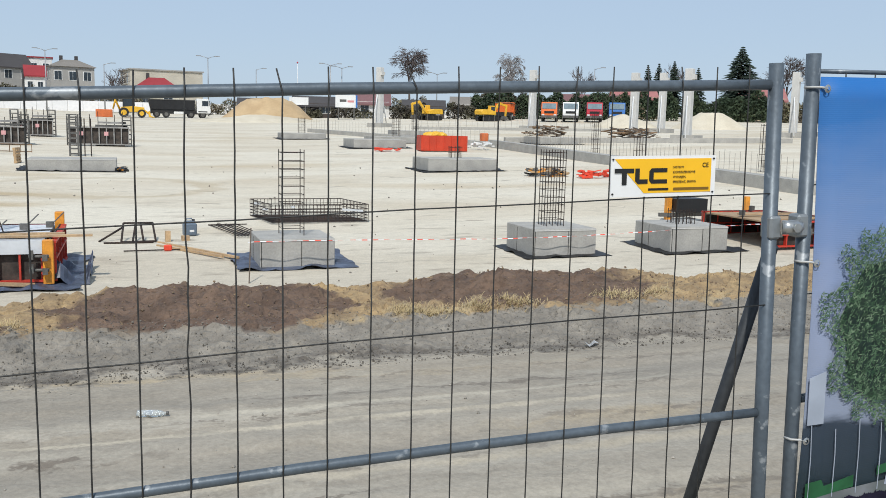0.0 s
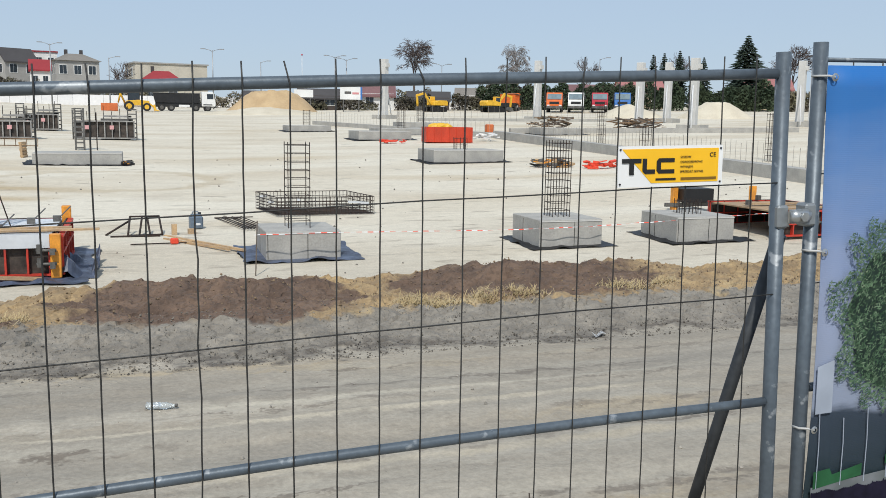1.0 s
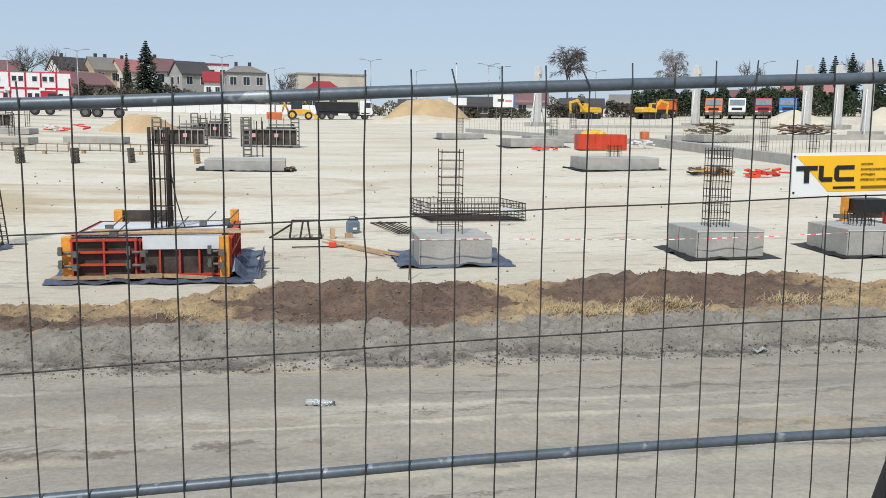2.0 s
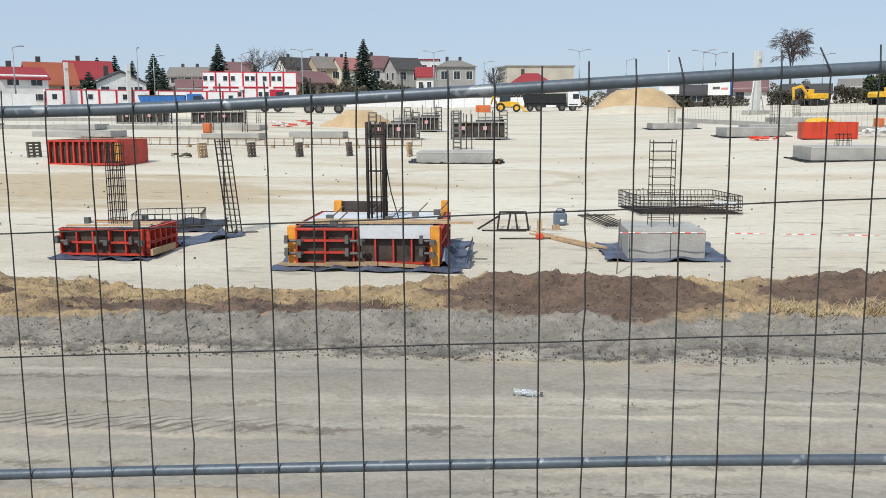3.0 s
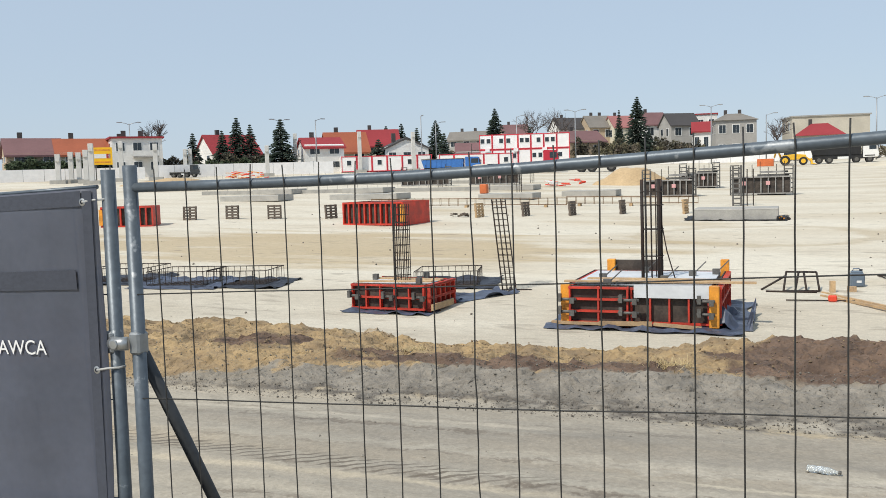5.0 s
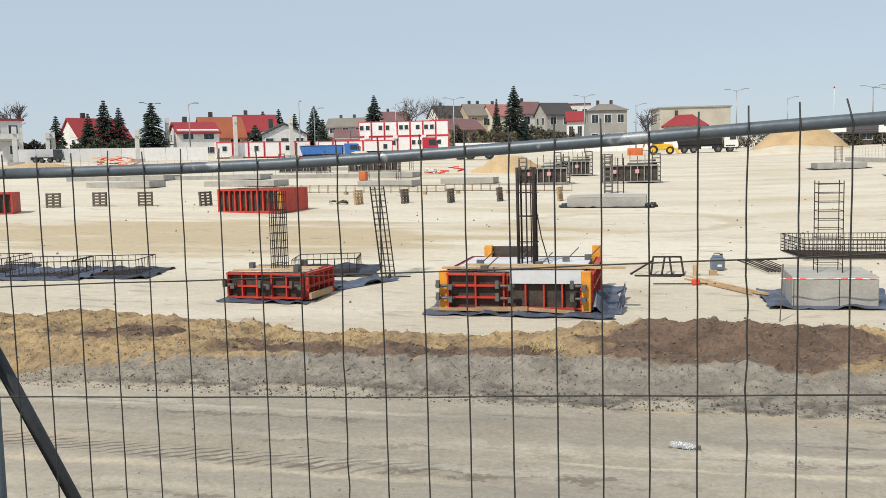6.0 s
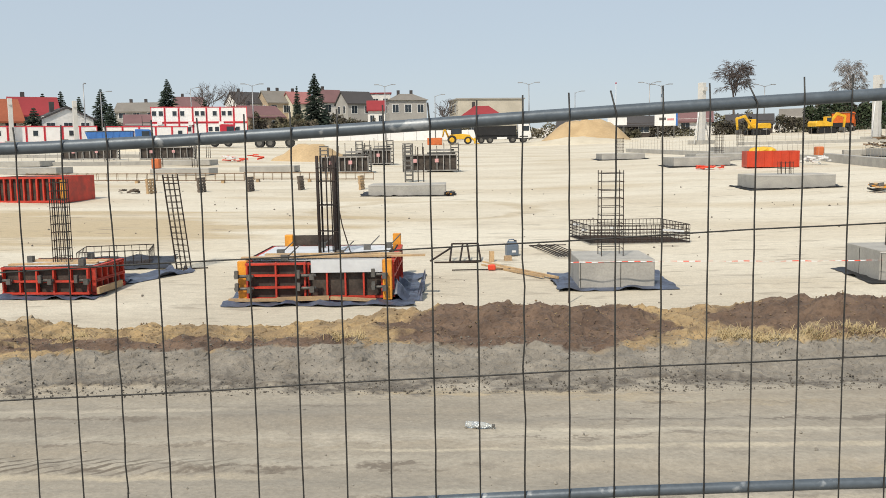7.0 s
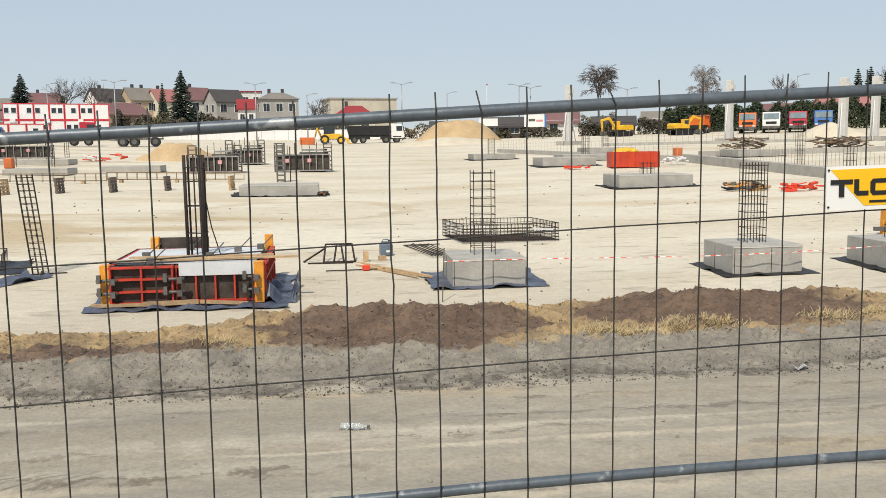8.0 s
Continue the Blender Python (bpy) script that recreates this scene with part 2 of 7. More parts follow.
    ochre = blend(ramp(noise_tex(2.2, 6), 0.38, 0.62), (0.38, 0.27, 0.14), (0.235, 0.168, 0.096))
    ochre = blend(ramp(noise_tex(8.0, 6), 0.54, 0.68, 0, 0.32), ochre, (0.17, 0.12, 0.075))
    brown = blend(ramp(noise_tex(2.5), 0.35, 0.65), (0.098, 0.064, 0.045), (0.165, 0.11, 0.076))
    brown = blend(ramp(noise_tex(12.0, 4), 0.52, 0.66, 0, 0.5), brown, (0.06, 0.042, 0.031))
    torn = op("ADD", ramp(noise_tex(1.3, 6), 0.25, 0.75, -0.5, 0.5), ramp(noise_tex(7.0, 5), 0.25, 0.75, -0.14, 0.14))
    dark_soil = None
    for cx, cy, hx, hy in MOUNDS + DARK_STREAKS:
        ux, uy = op("MULTIPLY", op("ADD", x, -cx), 1 / hx), op("MULTIPLY", op("ADD", y, -cy), 1 / hy)
        k = ramp(op("ADD", op("ADD", op("MULTIPLY", ux, ux), op("MULTIPLY", uy, uy)), torn), 1.12, 0.82)
        dark_soil = k if dark_soil is None else op("MAXIMUM", dark_soil, k)
    ridge = blend(dark_soil, ochre, brown)
    straw = op("MULTIPLY", op("MULTIPLY", ramp(wobx, 0.2, 0.7), ramp(wobx, 5.4, 4.6)), op("MULTIPLY", ramp(wob, 5.85, 6.05), ramp(wob, 6.7, 6.45)))
    ridge = blend(op("MULTIPLY", straw, ramp(noise_tex(1.4, 5), 0.50, 0.58, 0, 0.8)), ridge, (0.40, 0.315, 0.185))
    # site: pale sand with ochre stains, damp streaks and dark scraps of soil
    sand = blend(ramp(noise_tex(0.22, 6, (0.4, 1.1, 1)), 0.42, 0.66), (0.62, 0.57, 0.465), (0.53, 0.465, 0.355))
    sand = blend(ramp(noise_tex(0.12, 6, (0.6, 1.6, 1)), 0.56, 0.68, 0, 0.55), sand, (0.44, 0.345, 0.21))
    dx, dy = op("MULTIPLY", op("ADD", x, 17.0), 0.075), op("MULTIPLY", op("ADD", y, -25.0), 0.17)
    far_stain = op("ADD", op("ADD", op("MULTIPLY", dx, dx), op("MULTIPLY", dy, dy)), ramp(noise_tex(0.5, 7, (0.3, 1.4, 1)), 0.3, 0.7, -0.6, 0.6))
    sand = blend(ramp(far_stain, 0.9, 0.4, 0, 0.8), sand, (0.43, 0.335, 0.20))
    rx, ry = op("ADD", x, 2.6), op("MULTIPLY", op("ADD", y, -30.5), 1.15)
    ring = op("ADD", op("POWER", op("ADD", op("MULTIPLY", rx, rx), op("MULTIPLY", ry, ry)), 0.5), ramp(noise_tex(0.7, 5), 0.3, 0.7, -0.5, 0.5))
    track = op("MULTIPLY", ramp(ring, 3.3, 3.6), ramp(ring, 4.5, 4.1))
    sand = blend(op("MULTIPLY", track, 0.45), sand, (0.40, 0.315, 0.19))
    sand = blend(ramp(noise_tex(0.7, 7, (0.5, 1.2, 1)), 0.58, 0.70, 0, 0.40), sand, (0.40, 0.34, 0.255))
    sand = blend(ramp(noise_tex(1.5, 7, (0.5, 1.3, 1)), 0.655, 0.70, 0, 0.55), sand, (0.20, 0.165, 0.125))
    near = op("MULTIPLY", ramp(y, 20.0, 12.0), ramp(noise_tex(0.7, 7, (0.35, 1.5, 1)), 0.35, 0.6, 0.45, 1.0))
    sand = blend(op("MULTIPLY", near, 0.9), sand, (0.45, 0.40, 0.315))
    sand = blend(op("MULTIPLY", ramp(y, 34.0, 20.0), ramp(noise_tex(2.0, 7, (0.5, 1.3, 1)), 0.60, 0.68, 0, 0.45)), sand, (0.24, 0.205, 0.16))
    grey = blend(ramp(x, -6.0, -9.0, 0.0, 0.6), grey, (0.37, 0.31, 0.22))
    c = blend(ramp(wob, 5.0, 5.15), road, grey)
    spill = op("ADD", wob, ramp(x, -4.5, -8.5, 0.0, 0.8))     # ochre soil slumps lower along this stretch
    c = blend(op("MAXIMUM", ramp(spill, 6.0, 6.12), op("MULTIPLY", dark_soil, ramp(wob, 5.85, 6.0))), c, ridge)
    c = blend(ramp(wob, 8.3, 8.9), c, sand)
    fine = noise_tex(28.0, 3)
    hs = n.new("ShaderNodeHueSaturation")
    l.new(c, hs.inputs["Color"])
    speck = op("MULTIPLY", ramp(fine, 0.3, 0.7, 0.90, 1.10), ramp(noise_tex(6.0, 6, (0.7, 1.3, 1)), 0.3, 0.7, 0.92, 1.08))
    l.new(op("MULTIPLY", speck, ramp(noise_tex(75.0, 2), 0.3, 0.7, 0.95, 1.05)), hs.inputs["Value"])
    l.new(hs.outputs["Color"], p.inputs["Base Color"])
    bp = n.new("ShaderNodeBump")
    bp.inputs["Strength"].default_value, bp.inputs["Distance"].default_value = 0.7, 0.028
    loose = op("MULTIPLY", ramp(wob, 4.9, 5.2, 0.28, 1.0), ramp(wob, 8.4, 9.5, 1.0, 0.3))
    l.new(op("MULTIPLY", op("ADD", fine, op("MULTIPLY", noise_tex(9.0, 4), 2.0)), loose), bp.inputs["Height"])
    l.new(bp.outputs["Normal"], p.inputs["Normal"])
    return m


# ---------------------------------------------------------------- mesh helpers
def box(bm, c, s, m=None, taper=1.0):
    vs = []
    for z in (-1, 1):
        k = taper if z > 0 else 1.0
        for x, y in ((-1, -1), (1, -1), (1, 1), (-1, 1)):
            v = Vector((c[0] + x * s[0] / 2 * k, c[1] + y * s[1] / 2 * k, c[2] + z * s[2] / 2))
            vs.append(bm.verts.new(m @ v if m else v))
    for f in ((3, 2, 1, 0), (4, 5, 6, 7), (0, 1, 5, 4), (1, 2, 6, 5), (2, 3, 7, 6), (3, 0, 4, 7)):
        bm.faces.new([vs[i] for i in f])


def tube(bm, pts, r, n=8, r2=None):
    """A round bar along points, with capped ends."""
    pts = [Vector(p) for p in pts]
    rings = []
    for i, p in enumerate(pts):
        d = (pts[min(i + 1, len(pts) - 1)] - pts[max(i - 1, 0)]).normalized()
        u = d.cross(Vector((0, 0, 1)) if abs(d.z) < 0.9 else Vector((0, 1, 0))).normalized()
        w = d.cross(u)
        k = r if r2 is None else r + (r2 - r) * i / (len(pts) - 1)
        rings.append([bm.verts.new(p + (u * math.cos(2 * math.pi * j / n) + w * math.sin(2 * math.pi * j / n)) * k) for j in range(n)])
    for a, b in zip(rings, rings[1:]):
        for j in range(n):
            f = bm.faces.new((a[j], a[(j + 1) % n], b[(j + 1) % n], b[j]))
            f.smooth = n > 5
    bm.faces.new(rings[0][::-1])
    bm.faces.new(rings[-1])


def prism(bm, outline, y0, y1, m=None):
    """An outline in x, z pushed from y0 to y1."""
    a = [bm.verts.new((m @ Vector((x, y0, z))) if m else (x, y0, z)) for x, z in outline]
    b = [bm.verts.new((m @ Vector((x, y1, z))) if m else (x, y1, z)) for x, z in outline]
    k = len(outline)
    bm.faces.new(a)
    bm.faces.new(b[::-1])
    for i in range(k):
        bm.faces.new((a[(i + 1) % k], a[i], b[i], b[(i + 1) % k]))


def part(name, bm, mat, parent=None, label="", bevel=0.0):
    if bevel:
        bmesh.ops.bevel(bm, geom=list(bm.edges), offset=bevel, segments=1, affect="EDGES", clamp_overlap=True)
    bmesh.ops.recalc_face_normals(bm, faces=bm.faces)
    me = bpy.data.meshes.new(name)
    bm.to_mesh(me)
    bm.free()
    me.materials.append(mat)
    ob = new(name, me)
    if parent:
        ob.parent = parent
    if label:
        ob["label"] = label
    return ob


def made(fn, *args, **kw):
    bm = bmesh.new()
    fn(bm, *args, **kw)
    return bm


def boxpart(name, c, s, mat, parent=None, label="", bevel=0.0, m=None, taper=1.0):
    return part(name, made(box, c, s, m, taper), mat, parent, label, bevel)


def tubepart(name, pts, r, mat, parent=None, label="", n=8, r2=None):
    return part(name, made(tube, pts, r, n, r2), mat, parent, label)


def thing(name, x, y, z, turn, label, category, group="", kind=""):
    e = new(name)
    e.matrix_world = pose(x, y, z, 0, 0, turn)
    e.empty_display_size = 0.2
    return tagged(e, label, category, group, kind)


# ---------------------------------------------------------------- ground
def site(x, y):
    """Level of the sandy site: a shallow bowl that rises away from the street."""
    r = math.hypot(x, y)
    k = 1.0 if r < 260 else max(0.0, 1 - (r - 260) / 240)
    yy, xx = min(y, 260), (min(abs(x), 260) ** 2 + 36) ** 0.5 - 6
    return (-1.18 + 0.0264 * yy + 0.022 * xx) if k >= 1 else (-1.18 + 0.0264 * yy + 0.022 * xx) * (0.35 + 0.65 * k)


def smooth(a, b, v):
    t = min(1, max(0, (v - a) / (b - a)))
    return t * t * (3 - 2 * t)


def level(x, y):
    road = -0.08
    if y < 4.8:
        z = road + 0.010 * noise.noise((x * 0.4, y * 1.5, 0))
        rut = 0.028 * noise.noise((x * 0.22, y * 2.4, 7)) + 0.014 * noise.noise((x * 0.6, y * 7.0, 3)) + 0.008 * noise.noise((x * 5, y * 8.0, 3))
        if -10 < x < -2.6:      # lug prints of a heavy tyre
            mid = 3.55 + 0.18 * math.sin(x * 0.5)
            for c in (mid, mid - 0.75):
                k = (1 - smooth(0.10, 0.22, abs(y - c))) * smooth(-10, -8.5, x) * (1 - smooth(-3.6, -2.6, x))
                rut += k * (0.003 * math.sin((x + (y - c) * 0.8) * 2 * math.pi / 0.24) - 0.006)
        return z + rut * (1 - smooth(4.3, 4.8, y)) if y > -1 else z
    n1 = noise.noise((x * 0.35, y * 0.5, 3.1))
    n2 = noise.noise((x * 1.3, y * 1.5, 5.7))
    n3 = noise.noise((x * 4.5, y * 4.5, 1.7))
    n4 = abs(noise.noise((x * 11, y * 11, 9.7)))
    y = y + 0.35 * noise.noise((x * 0.4, 0, 11.0))
    hump = 0.06 * smooth(-2.8, -2.0, x) * (1 - smooth(0.1, 0.9, x)) + 0.11 * smooth(0.9, 2.6, x) * (1 - smooth(4.4, 5.6, x))
    hump += 0.08 * (1 - smooth(-8.2, -6.6, x)) - 0.09 * smooth(-6.6, -5.6, x) * (1 - smooth(-3.4, -2.4, x)) + 0.06 * smooth(6, 8, x)
    for (cx, cy, hx, hy), high in zip(MOUNDS, (0.11, 0.11)):
        k = math.exp(-((x - cx) / (hx * 0.42)) ** 2 - ((y - cy) / (hy * 0.6)) ** 2)
        hump += k * (high * 0.9 + 0.16 * noise.noise((x * 2.3, y * 2.3, 6.1)) + 0.07 * noise.noise((x * 5.5, y * 5.5, 2.9)))
    up = smooth(5.0, 6.1, y) * (0.17 + 0.03 * n1) + smooth(6.2, 7.4, y) * (-0.09 + hump - 0.04 * (1 - smooth(-3.4, -2.4, x)) + 0.05 * n1)
    berm = road + up
    rough = smooth(5.0, 6.0, y) * (1 - smooth(9.5, 11.0, y))
    down = smooth(7.9, 10.4, y)
    z = berm * (1 - down) + site(x, y) * down
    z += rough * (0.045 * n2 + smooth(6.0, 6.5, y) * (0.05 * noise.noise((x * 2.6, y * 2.6, 8.8)) + 0.03 * n3) + 0.05 * n3 + 0.045 * n4 + 0.025 * noise.noise((x * 17, y * 17, 4.4)) - 0.02)
    if y > 10:
        z += 0.03 * noise.noise((x * 0.15, y * 0.3, 2.0)) * smooth(10, 13, y)
    return z


def build_ground():
    ys = []
    y = -40.0
    while y < 3000:
        ys.append(y)
        y += 10 if y < -6 else 1.0 if y < 1 else 0.06 if y < 4.8 else 0.05 if y < 9.4 else 0.15 if y < 10.6 else 0.5 if y < 20 else max(1.0, (y - 10) * 0.12)
    fine = [i * 0.048 - 14 for i in range(int(25 / 0.048))]
    left, x = [], -14.3
    while x > -3000:
        left.append(x)
        x -= max(0.25, (-x - 13.2) * 0.16)
    right, x = [], 11.2
    while x < 3000:
        right.append(x)
        x += max(0.25, (x - 10.2) * 0.16)
    xs = left[::-1] + fine + right
    rnd = random.Random(77)
    verts = []
    for y in ys:
        loose = smooth(5.0, 5.3, y) * (1 - smooth(8.6, 9.2, y))     # crumbled soil: uneven facets
        for x in xs:
            k = loose if -14 < x < 11 else 0.0
            px, py = x + k * rnd.uniform(-0.021, 0.021), y + k * rnd.uniform(-0.021, 0.021)
            verts.append((px, py, level(px, py) + k * (rnd.random() ** 3 * 0.026 - 0.008)))
    w = len(xs)
    faces = [(j * w + i, j * w + i + 1, (j + 1) * w + i + 1, (j + 1) * w + i) for j in range(len(ys) - 1) for i in range(w - 1)]
    me = bpy.data.meshes.new("ground")
    me.from_pydata(verts, [], faces)
    me.polygons.foreach_set("use_smooth", [not 5.15 < ys[j] < 9.0 for j in range(len(ys) - 1) for i in range(w - 1)])
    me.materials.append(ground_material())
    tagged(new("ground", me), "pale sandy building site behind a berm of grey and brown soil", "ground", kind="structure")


build_ground()


# ---------------------------------------------------------------- fence
SLOPE = 2.0     # the panel hangs down towards its far end
def fence_frame(name, x, top, lean, label, turn=0.0):
    e = new(name)
    e.matrix_world = pose(x, 0, top, 0, lean, turn)
    return tagged(e, label, "fence", "mobile fence panels")


def panel(e, length, side, mesh=True, posts=(0.0, 1.0), bow=0.024, shear=0.030, plumb=(0.0, 0.0)):
    """Posts, rails and welded mesh; x runs from 0 to side * length, z is down from the top rail at 0."""
    for k, v in zip(posts, plumb):      # plumb: how far a post's head leans away from square
        x = side * length * k
        tubepart("post", [(x + v * 0.5, 0, 0.045), (x - v * 1.6, 0, -2.1)], 0.0195, M_GALV, e, n=14)
    a, b = side * 0.02, side * (length - 0.02)
    dip = (0.010, 0.0135, 0.0155, 0.018, 0.021, 0.0255, 0.031, 0.035, 0.038, 0.038, 0.033, 0.025, 0.016)    # bent a little past its middle
    sag = [(a + (b - a) * i / 12, 0, -dip[i] * bow / 0.024) for i in range(13)]
    tubepart("top_rail", sag, 0.0135 if mesh else 0.006, M_GALV, e, n=12)
    # bends of the middle rail and of the two upper wires, in eighths of the length
    rise = {-0.9: (0.003, 0.015, 0.022, 0.025, 0.022, 0.019, 0.015, 0.009, 0.002), -0.3: (0.0075, 0.009, 0.008, 0.0045, 0.0, -0.003, -0.006, -0.0075, -0.008),
            -0.6: (0.0055, 0.012, 0.0148, 0.013, 0.011, 0.006, 0.003, 0.003, 0.0)} if mesh else {}

    def bent(z, f):
        t = rise.get(z, (0.0,) * 9)
        i = min(7, int(f * 8))
        return z + t[i] + (t[i + 1] - t[i]) * (f * 8 - i)

    tubepart("middle_rail", [(a + (b - a) * i / 16, 0, bent(-0.9, i / 16)) for i in range(17)], 0.0125, M_GALV, e, n=12)
    tubepart("bottom_rail", [(a, 0, -1.8), (b, 0, -1.8)], 0.0125, M_GALV, e, n=12)
    for z in (-0.3, -0.6, -1.2, -1.5):
        pts = [(side * length * i / 17, -0.012, bent(z, i / 17) + 0.0012 * math.sin(i * 1.9 + z * 7)) for i in range(18)]
        tubepart("horizontal_wire", pts, 0.00185, M_WIRE, e, n=6)
    rnd = random.Random(5)
    for k in range(1, int(round(length / 0.1))):
        x = side * 0.1 * k
        tip = {13: -0.011, 10: -0.022, 6: 0.006}.get(k, rnd.uniform(-0.003, 0.003))
        wave = 0.003 if k in (15, 24) else 0.0007
        lean = shear * min(1.0, 0.3 + k / 11)
        x += 0.4 * lean * (1 if mesh else 0)
        top = -dip[min(12, round(12 * abs(x) / length))]
        pts = [(x + tip, -0.014 if k % 3 else -0.012, top + 0.046), (x, -0.016, top - 0.004)] if mesh else [(x, -0.012, -0.005), (x, -0.012, -0.03)]
        for i in range(1, 31):
            z = -0.03 - 1.81 * i / 30
            pts.append((x + rnd.uniform(-1, 1) * wave + lean * z / 0.9, -0.015, z))
        tubepart("vertical_wire", pts, 0.00185, M_WIRE, e, n=6)


main_panel = fence_frame("mobile_fence", 0.0, 2.0, -SLOPE, "galvanised mobile fence panel of welded wire mesh")
panel(main_panel, 3.4, -1, plumb=(0.0, 0.04))



def right_and_left_panels():
    a = fence_frame("mobile_fence", 0.117, 2.03, -1.3, "galvanised fence panel covered by a printed blue banner")
    panel(a, 3.4, 1, mesh=False, bow=0.0, shear=0.0)
    b = fence_frame("mobile_fence", -3.475, 1.872, -SLOPE, "galvanised fence panel covered by dark grey netting")
    panel(b, 3.4, -1, mesh=False, bow=0.0, shear=0.0, plumb=(0.042, 0.042))
    return a, b


right_panel, left_panel = right_and_left_panels()


M_PLATE = material("zinc_plate", (0.30, 0.32, 0.33), 0.45, 0.5, 0.1, 40, 0.1)


def clamp(x, z, lean):
    e = thing("fence_clamp", x, 0, z, 0, "shiny zinc clamp joining two fence posts", "clamp", "fence clamps")
    e.matrix_world = pose(x, 0, z, 0, lean, 0)
    for sx in (-1, 1):
        bm = bmesh.new()
        box(bm, (sx * 0.045, -0.002, 0), (0.036, 0.046, 0.062))
        part("collar", bm, M_PLATE, e, bevel=0.006)
    bm = bmesh.new()
    tube(bm, [(-0.026, -0.022, 0), (-0.012, -0.03, 0), (0.012, -0.03, 0), (0.026, -0.022, 0)], 0.019, 12)
    part("saddle", bm, M_CLAMP, e)
    tubepart("bolt", [(0, -0.045, 0.0), (0, 0.03, 0.0)], 0.008, M_CLAMP, e, n=6)
    tubepart("nut", [(0, -0.054, 0.0), (0, -0.044, 0.0)], 0.013, M_CLAMP, e, n=6)


clamp(0.060, 1.618, -2.5)
clamp(-3.425, 1.437, 0.0)


def strut(x, z, fx, fy):
    e = thing("fence_brace", x, 0.03, z, 0, "dark steel brace tube propping the fence from behind", "brace", "fence braces")
    tubepart("tube", [(0, 0, 0), (fx - x, fy - 0.03, -0.08 - z)], 0.019, M_DARKTUBE, e, n=12)
    boxpart("foot_plate", (fx - x, fy - 0.03, -0.075 - z), (0.16, 0.16, 0.012), M_DARKTUBE, e)


strut(0.05, 1.56, 0.05, 0.6)
strut(-3.395, 1.40, -3.395, 0.85)


# ---- sign plate
def text_part(name, body, x, z, size, mat, parent, y=-0.004, align="LEFT"):
    cu = bpy.data.curves.new(name, "FONT")
    cu.body, cu.size, cu.align_x, cu.extrude = body, size, align, 0.0003
    ob = new(name, cu)
    ob.data.materials.append(mat)
    ob.parent = parent
    ob.matrix_local = pose(x, y, z, 90, 0, 0)
    return ob


M_SIGNY = material("sign_yellow", (0.90, 0.50, 0.01), 0.45, 0, 0.03, 20, 0.0)
M_SIGNW = material("sign_white", (0.80, 0.80, 0.78), 0.45, 0, 0.03, 20, 0.0)
M_INK = material("black_ink", (0.012, 0.012, 0.012), 0.5, 0, 0.05, 20, 0.0)


M_BARINK = material("faded_ink", (0.20, 0.11, 0.01), 0.5, 0, 0.05, 20, 0.0)


def sign_plate():
    e = thing("sign_plate", -0.342, -0.02, 1.757, 0, "white and yellow plastic plate with black lettering on the mesh", "sign")
    e.matrix_world = pose(-0.338, -0.021, 1.752, 0, -1.2, 0) @ Matrix.Diagonal((0.93, 1, 0.90, 1))
    boxpart("plate", (0, 0, 0), (0.325, 0.003, 0.112), M_SIGNW, e)
    prism_bm = bmesh.new()
    prism(prism_bm, [(-0.152, 0.048), (0.148, 0.048), (0.148, -0.046), (-0.062, -0.046)], -0.0025, -0.0015)
    part("yellow_field", prism_bm, M_SIGNY, e)
    for nm, shapes in (("black_mark", [[(-0.152, 0.022), (-0.094, 0.022), (-0.094, 0.010), (-0.116, 0.010), (-0.116, -0.022), (-0.130, -0.022), (-0.130, 0.010), (-0.152, 0.010)]]),
                       ("black_mark", [[(-0.090, 0.022), (-0.077, 0.022), (-0.077, -0.008), (-0.052, -0.008), (-0.052, -0.020), (-0.082, -0.020), (-0.090, -0.012)]]),
                       ("black_mark", [[(-0.040, 0.022), (0.008, 0.022), (0.008, 0.011), (-0.034, 0.011), (-0.034, -0.009), (0.008, -0.009), (0.008, -0.020), (-0.040, -0.020), (-0.047, -0.012), (-0.047, 0.014)]])):
        bm = bmesh.new()
        for o in shapes:
            prism(bm, o, -0.0040, -0.0028)
        part(nm, bm, M_INK, e)
    for k, w in enumerate(("SYSTEMY", "OGRODZENIOWE", "WYNAJEM,", "SPRZEDAŻ, SERWIS")):
        text_part("lettering", w, 0.026, 0.0215 - 0.0135 * k, 0.0085, M_INK, e)
    text_part("lettering", "CE", 0.118, 0.024, 0.017, M_INK, e)
    boxpart("text_bar", (-0.018, -0.0034, -0.036), (0.062, 0.001, 0.006), M_INK, e)
    boxpart("text_bar", (0.085, -0.0034, -0.036), (0.112, 0.001, 0.007), M_BARINK, e)
    for x, z in ((0.155, 0.047), (0.155, -0.047), (-0.157, 0.047), (-0.157, -0.047)):
        tubepart("rivet", [(x, -0.004, z), (x, 0.002, z)], 0.0028, M_INK, e, n=6)


sign_plate()


